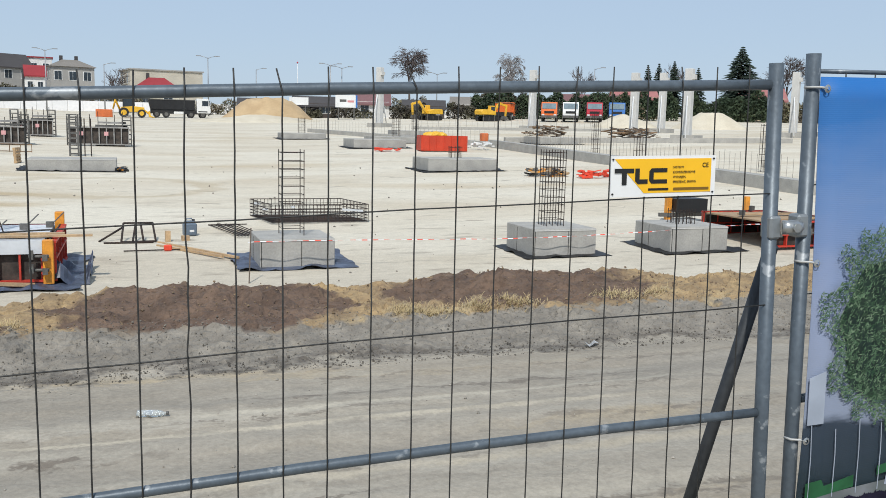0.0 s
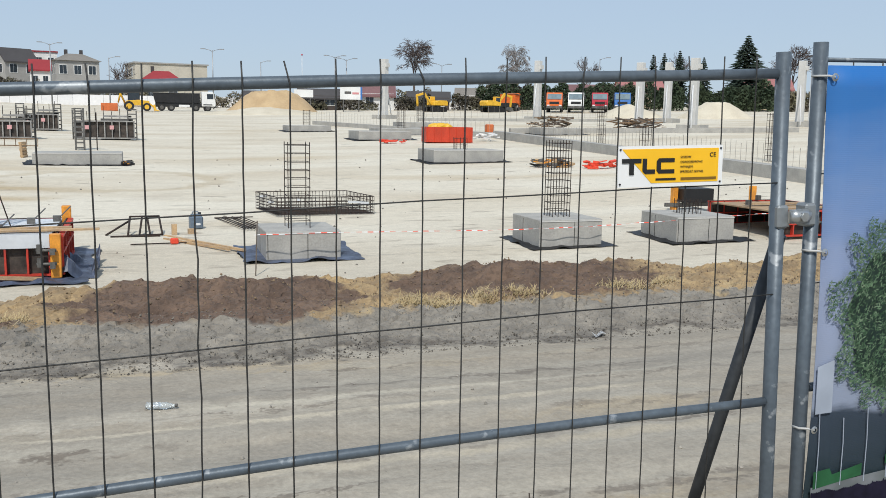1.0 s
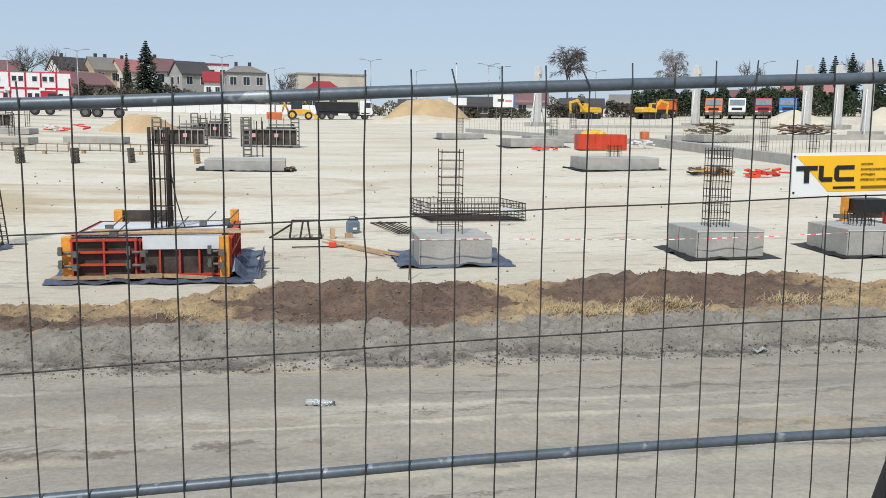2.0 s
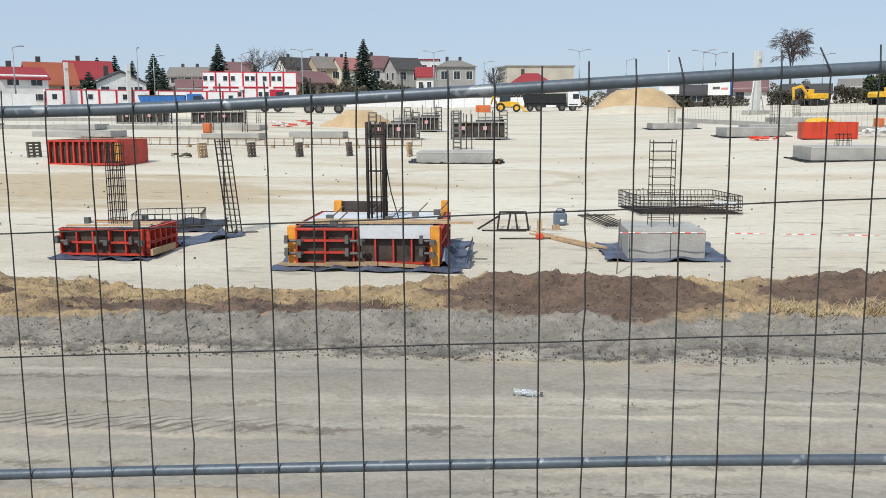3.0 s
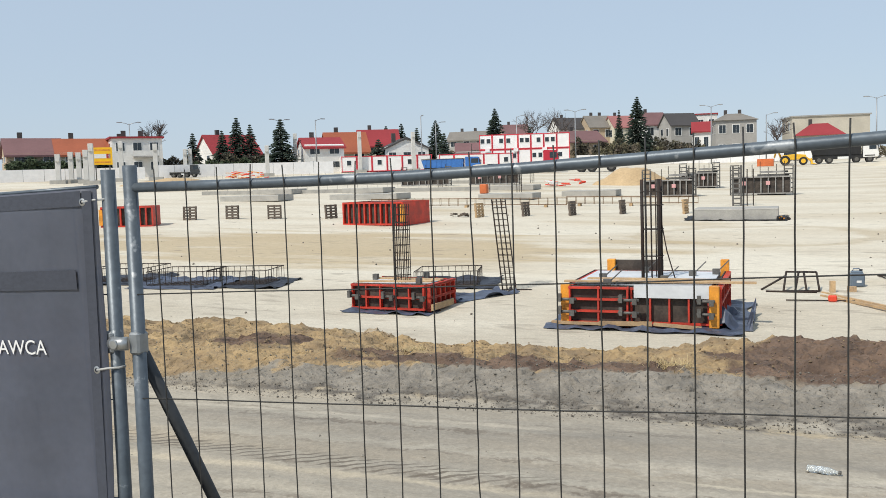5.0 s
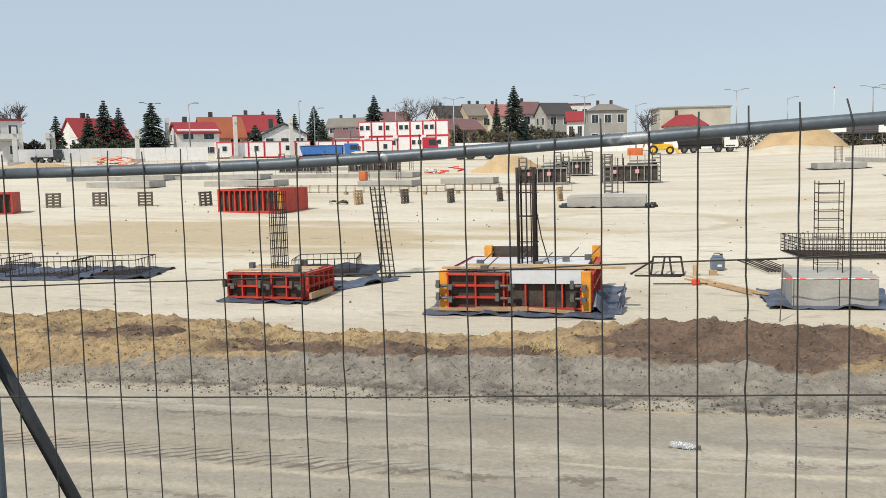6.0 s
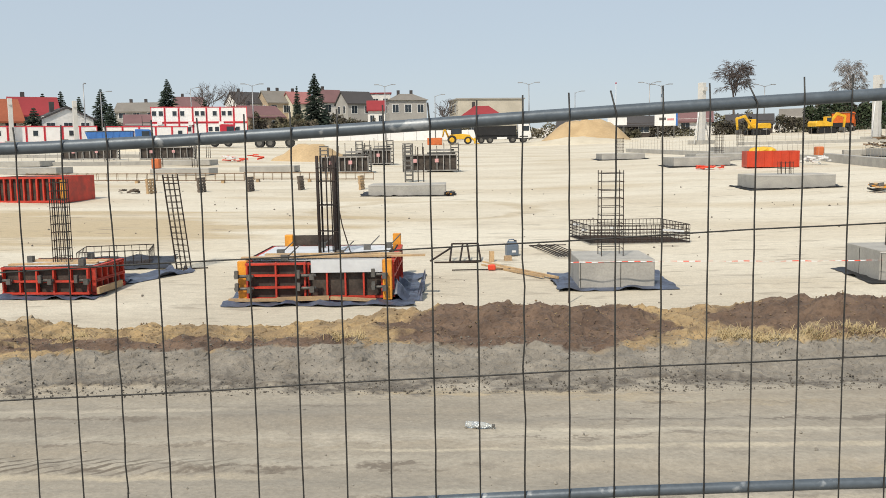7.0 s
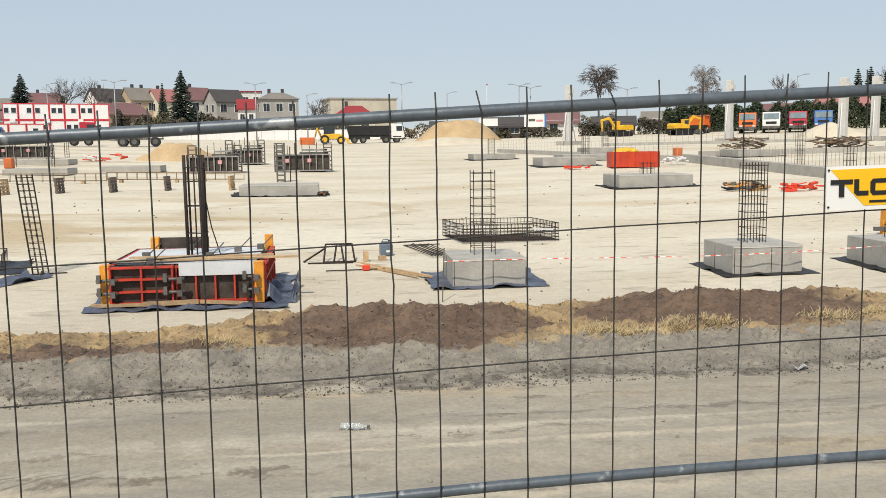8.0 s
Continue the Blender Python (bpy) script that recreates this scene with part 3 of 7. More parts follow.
# ---- banners
def banner_sheet(name, x0, x1, z0, z1, mat, parent, y=-0.03, wave=0.008, skew=0.0):
    nx, nz = 40, 30
    verts, faces = [], []
    for j in range(nz + 1):
        for i in range(nx + 1):
            u, v = i / nx, j / nz
            edge = 0.006 * math.cos(v * 9.5) * max(0, 1 - u * 14)
            verts.append((x0 + (x1 - x0) * u + edge + skew * (0.5 + z0 + (z1 - z0) * v), y + wave * noise.noise((u * 6, v * 5, 2.2)) + 0.5 * wave * math.sin(u * 21 + v * 9), z0 + (z1 - z0) * v))
    for j in range(nz):
        for i in range(nx):
            k = j * (nx + 1) + i
            faces.append((k, k + 1, k + nx + 2, k + nx + 1))
    me = bpy.data.meshes.new(name)
    me.from_pydata(verts, [], faces)
    me.polygons.foreach_set("use_smooth", [True] * len(me.polygons))
    me.materials.append(mat)
    ob = new(name, me)
    so = ob.modifiers.new("thick", "SOLIDIFY")
    so.thickness = 0.0015
    ob.parent = parent
    return ob


def print_material():
    """Printed sky: strong blue above, fading to pale lilac, dark below the horizon line."""
    m = bpy.data.materials.new("printed_banner")
    m.use_nodes = True
    n, l = m.node_tree.nodes, m.node_tree.links
    p = n["Principled BSDF"]
    p.inputs["Roughness"].default_value = 0.5
    p.inputs["Specular IOR Level"].default_value = 0.15
    tc, sep, ramp = n.new("ShaderNodeTexCoord"), n.new("ShaderNodeSeparateXYZ"), n.new("ShaderNodeValToRGB")
    nz, ad = n.new("ShaderNodeTexNoise"), n.new("ShaderNodeMath")
    nz.inputs["Scale"].default_value, nz.inputs["Detail"].default_value = 3.0, 6
    mp = n.new("ShaderNodeMapping")
    mp.inputs["Scale"].default_value = (1, 1, 4)
    l.new(tc.outputs["Object"], mp.inputs["Vector"])
    l.new(mp.outputs["Vector"], nz.inputs["Vector"])
    l.new(tc.outputs["Object"], sep.inputs["Vector"])
    mr = n.new("ShaderNodeMapRange")
    mr.inputs["From Min"].default_value, mr.inputs["From Max"].default_value = -1.8, 0.0
    l.new(sep.outputs["Z"], mr.inputs["Value"])
    mr2 = n.new("ShaderNodeMapRange")
    mr2.inputs["To Min"].default_value, mr2.inputs["To Max"].default_value = -0.05, 0.05
    l.new(nz.outputs["Fac"], mr2.inputs["Value"])
    l.new(mr.outputs["Result"], ad.inputs[0])
    l.new(mr2.outputs["Result"], ad.inputs[1])
    el = ramp.color_ramp.elements
    el[0].position, el[0].color = 0.0, (0.06, 0.09, 0.05, 1)
    el[1].position, el[1].color = 1.0, (0.03, 0.16, 0.47, 1)
    for pos, c in ((0.36, (0.025, 0.04, 0.05, 1)), (0.455, (0.04, 0.055, 0.078, 1)), (0.47, (0.27, 0.31, 0.40, 1)), (0.66, (0.29, 0.34, 0.48, 1)), (0.82, (0.15, 0.26, 0.50, 1)), (0.93, (0.05, 0.18, 0.47, 1))):
        e = el.new(pos)
        e.color = c
    l.new(ad.outputs["Value"], ramp.inputs["Fac"])
    l.new(ramp.outputs["Color"], p.inputs["Base Color"])
    wv, bp = n.new("ShaderNodeTexWave"), n.new("ShaderNodeBump")
    wv.bands_direction = "Z"
    wv.inputs["Scale"].default_value = 60
    l.new(tc.outputs["Object"], wv.inputs["Vector"])
    bp.inputs["Strength"].default_value, bp.inputs["Distance"].default_value = 0.15, 0.001
    l.new(wv.outputs["Fac"], bp.inputs["Height"])
    l.new(bp.outputs["Normal"], p.inputs["Normal"])
    tr, mx = n.new("ShaderNodeBsdfTransparent"), n.new("ShaderNodeMixShader")    # perforated cloth lets some light through
    mx.inputs["Fac"].default_value = 0.10
    l.new(p.outputs["BSDF"], mx.inputs[1])
    l.new(tr.outputs["BSDF"], mx.inputs[2])
    l.new(mx.outputs["Shader"], n["Material Output"].inputs["Surface"])
    return m


M_LEAFP = material("printed_leaf", (0.022, 0.055, 0.03), 0.5, 0, 0.35, 40, 0, (0.12, 0.195, 0.11), 45)
M_LEAFL = material("printed_pale_leaf", (0.20, 0.27, 0.17), 0.5, 0, 0.2, 40, 0)
M_LAWNP = material("printed_lawn", (0.03, 0.12, 0.05), 0.5, 0, 0.2, 20, 0)
M_HEDGEP = material("printed_hedge", (0.014, 0.012, 0.03), 0.5, 0, 0.3, 40, 0)
M_HEDGEP2 = material("printed_dark_leaf", (0.014, 0.026, 0.022), 0.5, 0, 0.4, 60, 0, (0.03, 0.05, 0.035), 12)
M_PALEP = material("printed_pale", (0.36, 0.40, 0.47), 0.5, 0, 0.1, 10, 0)
M_PATHP = material("printed_grey", (0.17, 0.18, 0.19), 0.5, 0, 0.15, 14, 0, (0.11, 0.13, 0.12), 9)
M_TRUNKP = material("printed_trunk", (0.17, 0.15, 0.13), 0.5, 0, 0.2, 30, 0)


for _m in (M_LEAFP, M_LEAFL, M_PATHP, M_LAWNP, M_HEDGEP, M_HEDGEP2, M_PALEP, M_TRUNKP):
    _m.node_tree.nodes["Principled BSDF"].inputs["Specular IOR Level"].default_value = 0.15


M_TIE = material("nylon_tie", (0.5, 0.5, 0.48), 0.5, 0, 0.05, 20, 0)


def eyelets(parent, side, zs):
    for z in zs:
        bm = bmesh.new()
        bmesh.ops.create_circle(bm, segments=14, radius=0.011)
        for v in bm.verts:
            v.co = Vector((v.co.x + side * 0.045, -0.036, v.co.y + z))
        es = bmesh.ops.extrude_edge_only(bm, edges=list(bm.edges))
        for v in [g for g in es["geom"] if isinstance(g, bmesh.types.BMVert)]:
            c = Vector((side * 0.045, 0, z))
            v.co = Vector((c.x + (v.co.x - c.x) * 0.5, -0.038, c.z + (v.co.z - c.z) * 0.5))
        part("eyelet", bm, M_CLAMP, parent)
        tubepart("cable_tie", [(side * 0.045, -0.036, z), (side * 0.01, -0.03, z + 0.004), (-0.017 * math.copysign(1, side), -0.018, z + 0.004), (-0.021 * math.copysign(1, side), 0.004, z + 0.004)], 0.0033, M_TIE, parent, n=6)


def blue_banner():
    e = new("banner")
    e.matrix_world = right_panel.matrix_world.copy()
    tagged(e, "blue printed banner with a tree picture, tied to the fence", "banner")
    banner_sheet("sheet", 0.010, 3.36, -1.78, -0.016, print_material(), e)
    rnd = random.Random(8)
    bm = bmesh.new()
    pale = bmesh.new()
    for i in range(8200):
        a, r = rnd.uniform(0, 2 * math.pi), rnd.uniform(0, 1) ** 0.5
        k = 1 + 0.3 * noise.noise((math.cos(a) * 2, math.sin(a) * 2, 1)) + 0.25 * noise.noise((math.cos(a) * 6, math.sin(a) * 6, 3))
        x, z = 0.29 + 0.24 * r * k * math.cos(a), -0.70 + 0.29 * r * k * math.sin(a)
        if x < 0.03 or (r < 0.62 and rnd.random() < 0.5):
            continue
        b, w, h = rnd.gauss(0.5, 0.7) + math.pi * (rnd.random() < 0.4), rnd.uniform(0.0011, 0.0022), rnd.uniform(0.004, 0.0095)
        d, q = Vector((math.cos(b), 0, math.sin(b))), Vector((-math.sin(b), 0, math.cos(b)))
        c = Vector((x, -0.0430 - rnd.uniform(0, 0.001), z))
        to = pale if rnd.random() < 0.16 else bm
        to.faces.new([to.verts.new(c + v) for v in (d * h, q * w, -d * h, -q * w)])
    part("printed_tree_crown", bm, M_LEAFP, e)
    part("printed_pale_foliage", pale, M_LEAFL, e)
    out = [(max(0.03, 0.29 + 0.17 * (1 + 0.2 * noise.noise((math.cos(a) * 2, math.sin(a) * 2, 1))) * math.cos(a)), -0.71 + 0.21 * (1 + 0.2 * noise.noise((math.cos(a) * 2, math.sin(a) * 2, 1))) * math.sin(a)) for a in [i * 0.19635 for i in range(32)]]
    bm = bmesh.new()
    prism(bm, out, -0.0425, -0.0415)
    part("printed_tree_shade", bm, M_HEDGEP2, e)
    bm = bmesh.new()
    prism(bm, [(0.338, -0.985), (0.352, -0.985), (0.350, -1.5), (0.324, -1.5)], -0.0462, -0.0455)
    part("printed_tree_trunk", bm, M_TRUNKP, e)
    bm = bmesh.new()
    prism(bm, [(0.014, -0.83), (0.07, -0.815), (0.07, -0.965), (0.014, -0.965)], -0.043, -0.042)
    part("printed_house", bm, M_PALEP, e)
    for outline in ([(0.02, -1.135), (0.075, -1.13), (0.085, -1.15), (0.19, -1.13), (0.19, -1.165), (0.02, -1.185)], [(0.275, -1.115), (0.32, -1.108), (0.32, -1.135), (0.275, -1.142)], [(0.56, -1.10), (0.9, -1.08), (0.9, -1.14), (0.56, -1.15)]):
        bm = bmesh.new()
        prism(bm, outline, -0.0434, -0.0426)
        part("printed_lawn", bm, M_LAWNP, e)
    bm = bmesh.new()
    prism(bm, [(0.014, -1.18), (0.4, -1.155), (0.9, -1.14), (0.9, -1.21), (0.014, -1.21)], -0.0424, -0.0418)
    part("printed_path", bm, M_PATHP, e)
    bm = bmesh.new()
    ragged = [(0.014 + 0.004 * i, -1.196 + 0.012 * noise.noise((i * 0.11, 2, 0)) + 0.014 * (i % 2) * abs(noise.noise((i * 0.7, 5, 1)))) for i in range(224)]
    prism(bm, ragged + [(0.91, -1.5), (0.014, -1.5)], -0.0445, -0.0435)
    part("printed_hedge", bm, M_HEDGEP, e)
    bm = bmesh.new()
    prism(bm, [(0.305, -1.175), (0.31, -1.145), (0.345, -1.135), (0.37, -1.105), (0.45, -1.10), (0.50, -1.13), (0.56, -1.14), (0.56, -1.175)], -0.0437, -0.0431)
    part("printed_car", bm, M_PALEP, e)
    for k, x in enumerate((0.03, 0.115, 0.20, 0.28, 0.367, 0.46)):
        bm = bmesh.new()
        tube(bm, [(x, -0.043, -0.966 - 0.02 * (k % 2)), (x + 0.003, -0.043, -1.06), (x, -0.043, -1.185)], 0.0016, 4)
        part("printed_post", bm, M_PALEP, e)
    eyelets(e, 0.45, (-0.047, -0.512, -1.013))


def dark_banner():
    e = new("banner")
    e.matrix_world = left_panel.matrix_world.copy()
    tagged(e, "dark grey translucent netting banner with white lettering", "banner")
    m = material("dark_netting", (0.098, 0.110, 0.148), 0.5, 0, 0.05, 40, 0.05, (0.070, 0.079, 0.106), 2.6)
    nt = m.node_tree        # open weave: a share of the light passes between the threads
    tr, mx = nt.nodes.new("ShaderNodeBsdfTransparent"), nt.nodes.new("ShaderNodeMixShader")
    mx.inputs["Fac"].default_value = 0.15
    nt.links.new(nt.nodes["Principled BSDF"].outputs["BSDF"], mx.inputs[1])
    nt.links.new(tr.outputs["BSDF"], mx.inputs[2])
    nt.links.new(mx.outputs["Shader"], nt.nodes["Material Output"].inputs["Surface"])
    banner_sheet("sheet", -0.012, -3.36, -1.78, -0.004, m, e, wave=0.004, skew=0.042)
    band = material("netting_hem", (0.060, 0.067, 0.088), 0.6, 0, 0.1, 60, 0.1)
    bm = bmesh.new()
    prism(bm, [(-0.012, -0.01), (-0.045, -0.01), (-0.12, -1.77), (-0.087, -1.77)], -0.0355, -0.034)
    part("hem", bm, band, e)
    boxpart("hem", (-0.9, -0.035, -0.03), (1.7, 0.0015, 0.042), band, e)
    boxpart("dark_band", (-0.58, -0.0355, -0.255), (0.98, 0.001, 0.055), band, e)
    text_part("lettering", "AWCA", -0.222, -0.468, 0.060, M_SIGNW, e, y=-0.0365, align="RIGHT")
    eyelets(e, -1, (-0.04, -0.51, -1.03))


blue_banner()
dark_banner()


# ---------------------------------------------------------------- footings, cages, sheeting
def g(x, y):
    return level(x, y)


def cage(name, w, d, h, nx, ny, pitch, parent=None, base=0.0, r=0.009, lean=(0, 0), over=0.06):
    """Upright bars round a rectangle with square stirrups; each bar and stirrup is a mesh of its own."""
    spots = [(-w / 2 + w * i / (nx - 1), s * d / 2) for i in range(nx) for s in (-1, 1)]
    spots += [(s * w / 2, -d / 2 + d * i / (ny - 1)) for i in range(1, ny - 1) for s in (-1, 1)]
    for x, y in spots:
        tubepart("bar", [(x, y, base), (x + lean[0], y + lean[1], base + h + over)], r, M_REBAR, parent, n=5)
    k = int(h / pitch)
    for i in range(k + 1):
        z = base + h * i / k
        o = (lean[0] * i / k, lean[1] * i / k)
        bm = bmesh.new()
        c = [(-w / 2, -d / 2), (w / 2, -d / 2), (w / 2, d / 2), (-w / 2, d / 2), (-w / 2, -d / 2)]
        for a, b in zip(c, c[1:]):
            tube(bm, [(a[0] * 1.04 + o[0], a[1] * 1.04 + o[1], z), (b[0] * 1.04 + o[0], b[1] * 1.04 + o[1], z)], r * 0.7, 4)
        part("stirrup", bm, M_REBAR, parent)


def tarp(x, y, w, d, label, hem=0.12, seed=1, mat=None, turn=0.0, hump=0.12):
    """A crumpled sheet lying on the ground with folds raised along its rim."""
    nx, ny = max(10, int(w * 9)), max(8, int(d * 9))
    verts, faces = [], []
    c, s = math.cos(radians(turn)), math.sin(radians(turn))
    for j in range(ny + 1):
        for i in range(nx + 1):
            u, v = i / nx * 2 - 1, j / ny * 2 - 1
            rim = max(abs(u), abs(v))
            jag = 1 + 0.08 * noise.noise((u * 3, v * 3, seed)) * smooth(0.5, 1, rim)
            lx, ly = u * w / 2 * jag, v * d / 2 * jag
            wx, wy = x + lx * c - ly * s, y + lx * s + ly * c
            z = g(wx, wy) + 0.015 + max(0, noise.noise((wx * 3.1, wy * 3.1, seed)) + 0.1) * hump * smooth(0.55, 0.9, rim)
            verts.append((wx - x, wy - y, z))
    for j in range(ny):
        for i in range(nx):
            k = j * (nx + 1) + i
            faces.append((k, k + 1, k + nx + 2, k + nx + 1))
    me = bpy.data.meshes.new("tarpaulin")
    me.from_pydata(verts, [], faces)
    me.materials.append(mat or M_TARP)
    ob = new("tarpaulin", me)
    ob.location = (x, y, 0)
    so = ob.modifiers.new("thick", "SOLIDIFY")
    so.thickness = 0.006
    return tagged(ob, label, "tarpaulin", "ground sheets")


def footing(x, y, w, d, h, label, column=None, seams=True, turn=0.0):
    z = g(x, y) - 0.02
    e = thing("concrete_footing", x, y, z, turn, label, "footing", "concrete footings")
    boxpart("block", (0, 0, h / 2 + 0.01), (w, d, h + 0.02), M_CONC, e, bevel=0.012)
    boxpart("lip", (0, -d / 2 - 0.002, h - 0.015), (w * 0.995, 0.02, 0.02), M_CONC2, e)
    if seams:
        for k in (0.05, -0.48):
            boxpart("seam", (k * w, -d / 2 - 0.001, h * 0.5), (0.012, 0.008, h * 0.93), M_WIRE, e)
        boxpart("seam", (-w / 2 - 0.001, 0.1 * d, h * 0.5), (0.008, 0.012, h * 0.93), M_WIRE, e)
    if column:
        cw, ch, nn, pitch = column
        cage("cage", cw, cw, ch, nn, nn, pitch, e, base=h)
    return e


footing(1.37, 15.33, 1.42, 1.45, 0.52, "grey cast concrete footing with an open rebar column cage", (0.42, 1.62, 2, 0.155))
tarp(1.35, 15.25, 2.25, 1.95, "blue-grey sheeting under the concrete footing", seed=3)
footing(6.95, 15.2, 1.45, 1.40, 0.55, "grey cast concrete footing with a dense rebar column cage", (0.40, 1.58, 4, 0.15))
tarp(6.95, 15.15, 1.95, 1.85, "black sheeting under the concrete footing", seed=5, mat=M_BLACK, hump=0.08)
footing(10.1, 15.0, 1.46, 1.45, 0.53, "grey cast concrete footing with short rebar stubs", (0.42, 0.28, 5, 0.1))
tarp(10.15, 14.95, 2.1, 1.95, "black sheeting under the concrete footing", seed=6, mat=M_BLACK, hump=0.08)
for k, (x, y, w, d, h, ch) in enumerate(((-3.8, 38.1, 3.4, 2.2, 0.46, 0), (12.8, 37.2, 3.4, 2.4, 0.55, 0.5), (14.1, 56.6, 3.6, 3.0, 0.55, 0), (11.6, 70, 3.4, 3.0, 0.45, 1.2), (17.5, 63, 4.2, 3.0, 0.45, 1.4), (22.5, 74, 4.2, 3.0, 0.5, 1.6), (29, 60, 3.2, 3.0, 0.5, 0))):
    footing(x, y, w, d, h, "large flat cast concrete footing on black sheeting", (0.5, ch, 4, 0.2) if ch else None, seams=False)
    tarp(x, y - 0.1, w + 0.7, d + 0.5, "black sheeting under the concrete footing", seed=20 + k, mat=M_BLACK, hump=0.1)
for x, y, w, d, t in ((-36, 50.5, 6.5, 2.5, 0), (-28.5, 53, 7.0, 3.0, 0), (-18.5, 53, 5.0, 2.6, 0), (-14.0, 57, 5.0, 2.6, 0), (-33, 62, 5, 3, 0), (-40, 60, 5, 3, 0), (-22, 66, 5, 3, 0)):
    footing(x, y, w * 0.72, d * 0.8, 0.38, "long low cast concrete footing slab", None, seams=False, turn=t)


# ---- footing reinforcement basket and loose bars
def basket(x, y, w, d, h, label, turn=0.0, n=14, skew=0.0):
    e = thing("rebar_basket", x, y, g(x, y), turn, label, "rebar cage", "rebar baskets")
    r = 0.008
    for z in (0.02, h):
        bm = bmesh.new()
        c = [(-w / 2, -d / 2, z), (w / 2, -d / 2, z), (w / 2, d / 2, z), (-w / 2, d / 2, z), (-w / 2, -d / 2, z)]
        for a, b in zip(c, c[1:]):
            tube(bm, [a, b], r * 1.3, 4)
        for v in bm.verts:
            v.co.x -= skew * v.co.y / d
        part("rim", bm, M_REBAR, e)
    for i in range(n + 1):
        px = -w / 2 + w * i / n
        tubepart("bent_bar", [(px + skew / 2, -d / 2, h), (px + skew / 2, -d / 2, 0.02), (px - skew / 2, d / 2, 0.02), (px - skew / 2, d / 2, h)], r, M_REBAR, e, n=4)
    m = max(4, int(n * d / w))
    for i in range(m + 1):
        py = -d / 2 + d * i / m
        tubepart("bent_bar", [(-w / 2 - skew * py / d, py, h), (-w / 2 - skew * py / d, py, 0.02), (w / 2 - skew * py / d, py, 0.02), (w / 2 - skew * py / d, py, h)], r, M_REBAR, e, n=4)
    return e


b = basket(2.85, 21.35, 2.5, 1.9, 0.46, "rust-dark reinforcement basket with a dense mesh, lying on sand", n=26, skew=0.3)
for z in (0.1, 0.18, 0.26, 0.34):
    bm = bmesh.new()
    tube(bm, [(-1.1, -0.95, z), (1.4, -0.95, z)], 0.01, 4)
    tube(bm, [(-1.1, -0.95, z), (-1.4, 0.95, z)], 0.01, 4)
    tube(bm, [(-1.4, 0.95, z), (1.1, 0.95, z)], 0.008, 4)
    tube(bm, [(1.4, -0.95, z), (1.1, 0.95, z)], 0.008, 4)
    part("side_bar", bm, M_REBAR, b)
for tx, ty, tz, tw in ((-1.32, 0.3, 0.30, 0.16), (-1.2, -0.4, 0.22, 0.14), (0.95, -0.97, 0.38, 0.55), (-0.6, -0.97, 0.36, 0.08)):
    boxpart("tag", (tx, ty, tz), (tw, 0.03, 0.05), M_SHEET, b, "white paper tag", m=pose(0, 0, 0, 0, 4, 0))
for x, y, t in ((-17.6, 16.4, 8), (-15.7, 16.2, 10), (-14.3, 16.7, 12), (-9.35, 17.9, 14)):
    basket(x, y, 1.5, 1.3, 0.34, "low open rebar basket standing on dark sheeting", turn=t, n=9)
for x, y, w, sd in ((-17.6, 16.2, 2.0, 7), (-15.6, 16.0, 2.3, 8), (-14.1, 16.5, 2.1, 9), (-9.2, 17.8, 2.2, 10)):
    tarp(x, y, w, 1.8, "blue and black sheeting under a rebar basket", seed=sd, turn=10, hump=0.12, mat=M_TARPD if sd != 8 else None)
tw = thing("rebar_tower", -7.57, 17.05, g(-7.57, 17.05), 15, "leaning free-standing rebar column cage", "rebar cage")
cage("cage", 0.30, 0.30, 2.0, 4, 4, 0.13, tw, lean=(-0.2, 0.0), r=0.008)
for a in range(4):
    boxpart("foot_bar", (0.25 * math.cos(a * 1.57), 0.25 * math.sin(a * 1.57), 0.012), (0.5 if a % 2 == 0 else 0.03, 0.03 if a % 2 == 0 else 0.5, 0.02), M_REBAR, tw)
e = thing("rebar_bundle", 0.55, 19.4, g(0.5, 19.4), 0, "bundle of dark bent reinforcement bars on sand", "rebar bundle")
for i in range(9):
    o = i * 0.07
    tubepart("bar", [(-0.35 + o, 1.1, 0.02), (-0.28 + o, 0.9, 0.05 + 0.02 * (i % 3)), (0.15 + o, -1.1, 0.03)], 0.012, M_REBAR, e, n=5)
tubepart("bar", [(-0.35, 1.1, 0.05), (0.6, 1.15, 0.05)], 0.012, M_REBAR, e, n=5)


# ---- formwork
def shutter(e, x0, x1, y, z0, z1, ribs, rails, facing=-1, axis="x", frame=None):
    """A steel-framed shutter panel: dark plywood skin with ribs and rails on its outside."""
    frame = frame or M_RED
    m = Matrix.Identity(4) if axis == "x" else pose(0, 0, 0, 0, 0, 90)
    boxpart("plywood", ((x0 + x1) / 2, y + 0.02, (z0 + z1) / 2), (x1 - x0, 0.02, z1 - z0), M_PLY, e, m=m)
    for z in (z0 + 0.03, z1 - 0.03, *rails):
        boxpart("rail", ((x0 + x1) / 2, y + facing * 0.045, z), (x1 - x0, 0.09, 0.034), frame, e, m=m)
    for i in range(ribs + 1):
        x = x0 + 0.025 + (x1 - x0 - 0.05) * i / ribs
        boxpart("rib", (x, y + facing * 0.042, (z0 + z1) / 2), (0.03, 0.084, z1 - z0 - 0.01), frame, e, m=m)


def wedge(e, x, y, z, w=0.3):
    bm = bmesh.new()
    tube(bm, [(x - w / 2, y, z), (x + w / 2, y, z)], 0.028, 6)
    box(bm, (x - w * 0.35, y - 0.03, z + 0.03), (0.06, 0.08, 0.14))
    box(bm, (x + w * 0.3, y - 0.03, z - 0.02), (0.08, 0.07, 0.10))
    part("clamp", bm, M_GREYST, e)


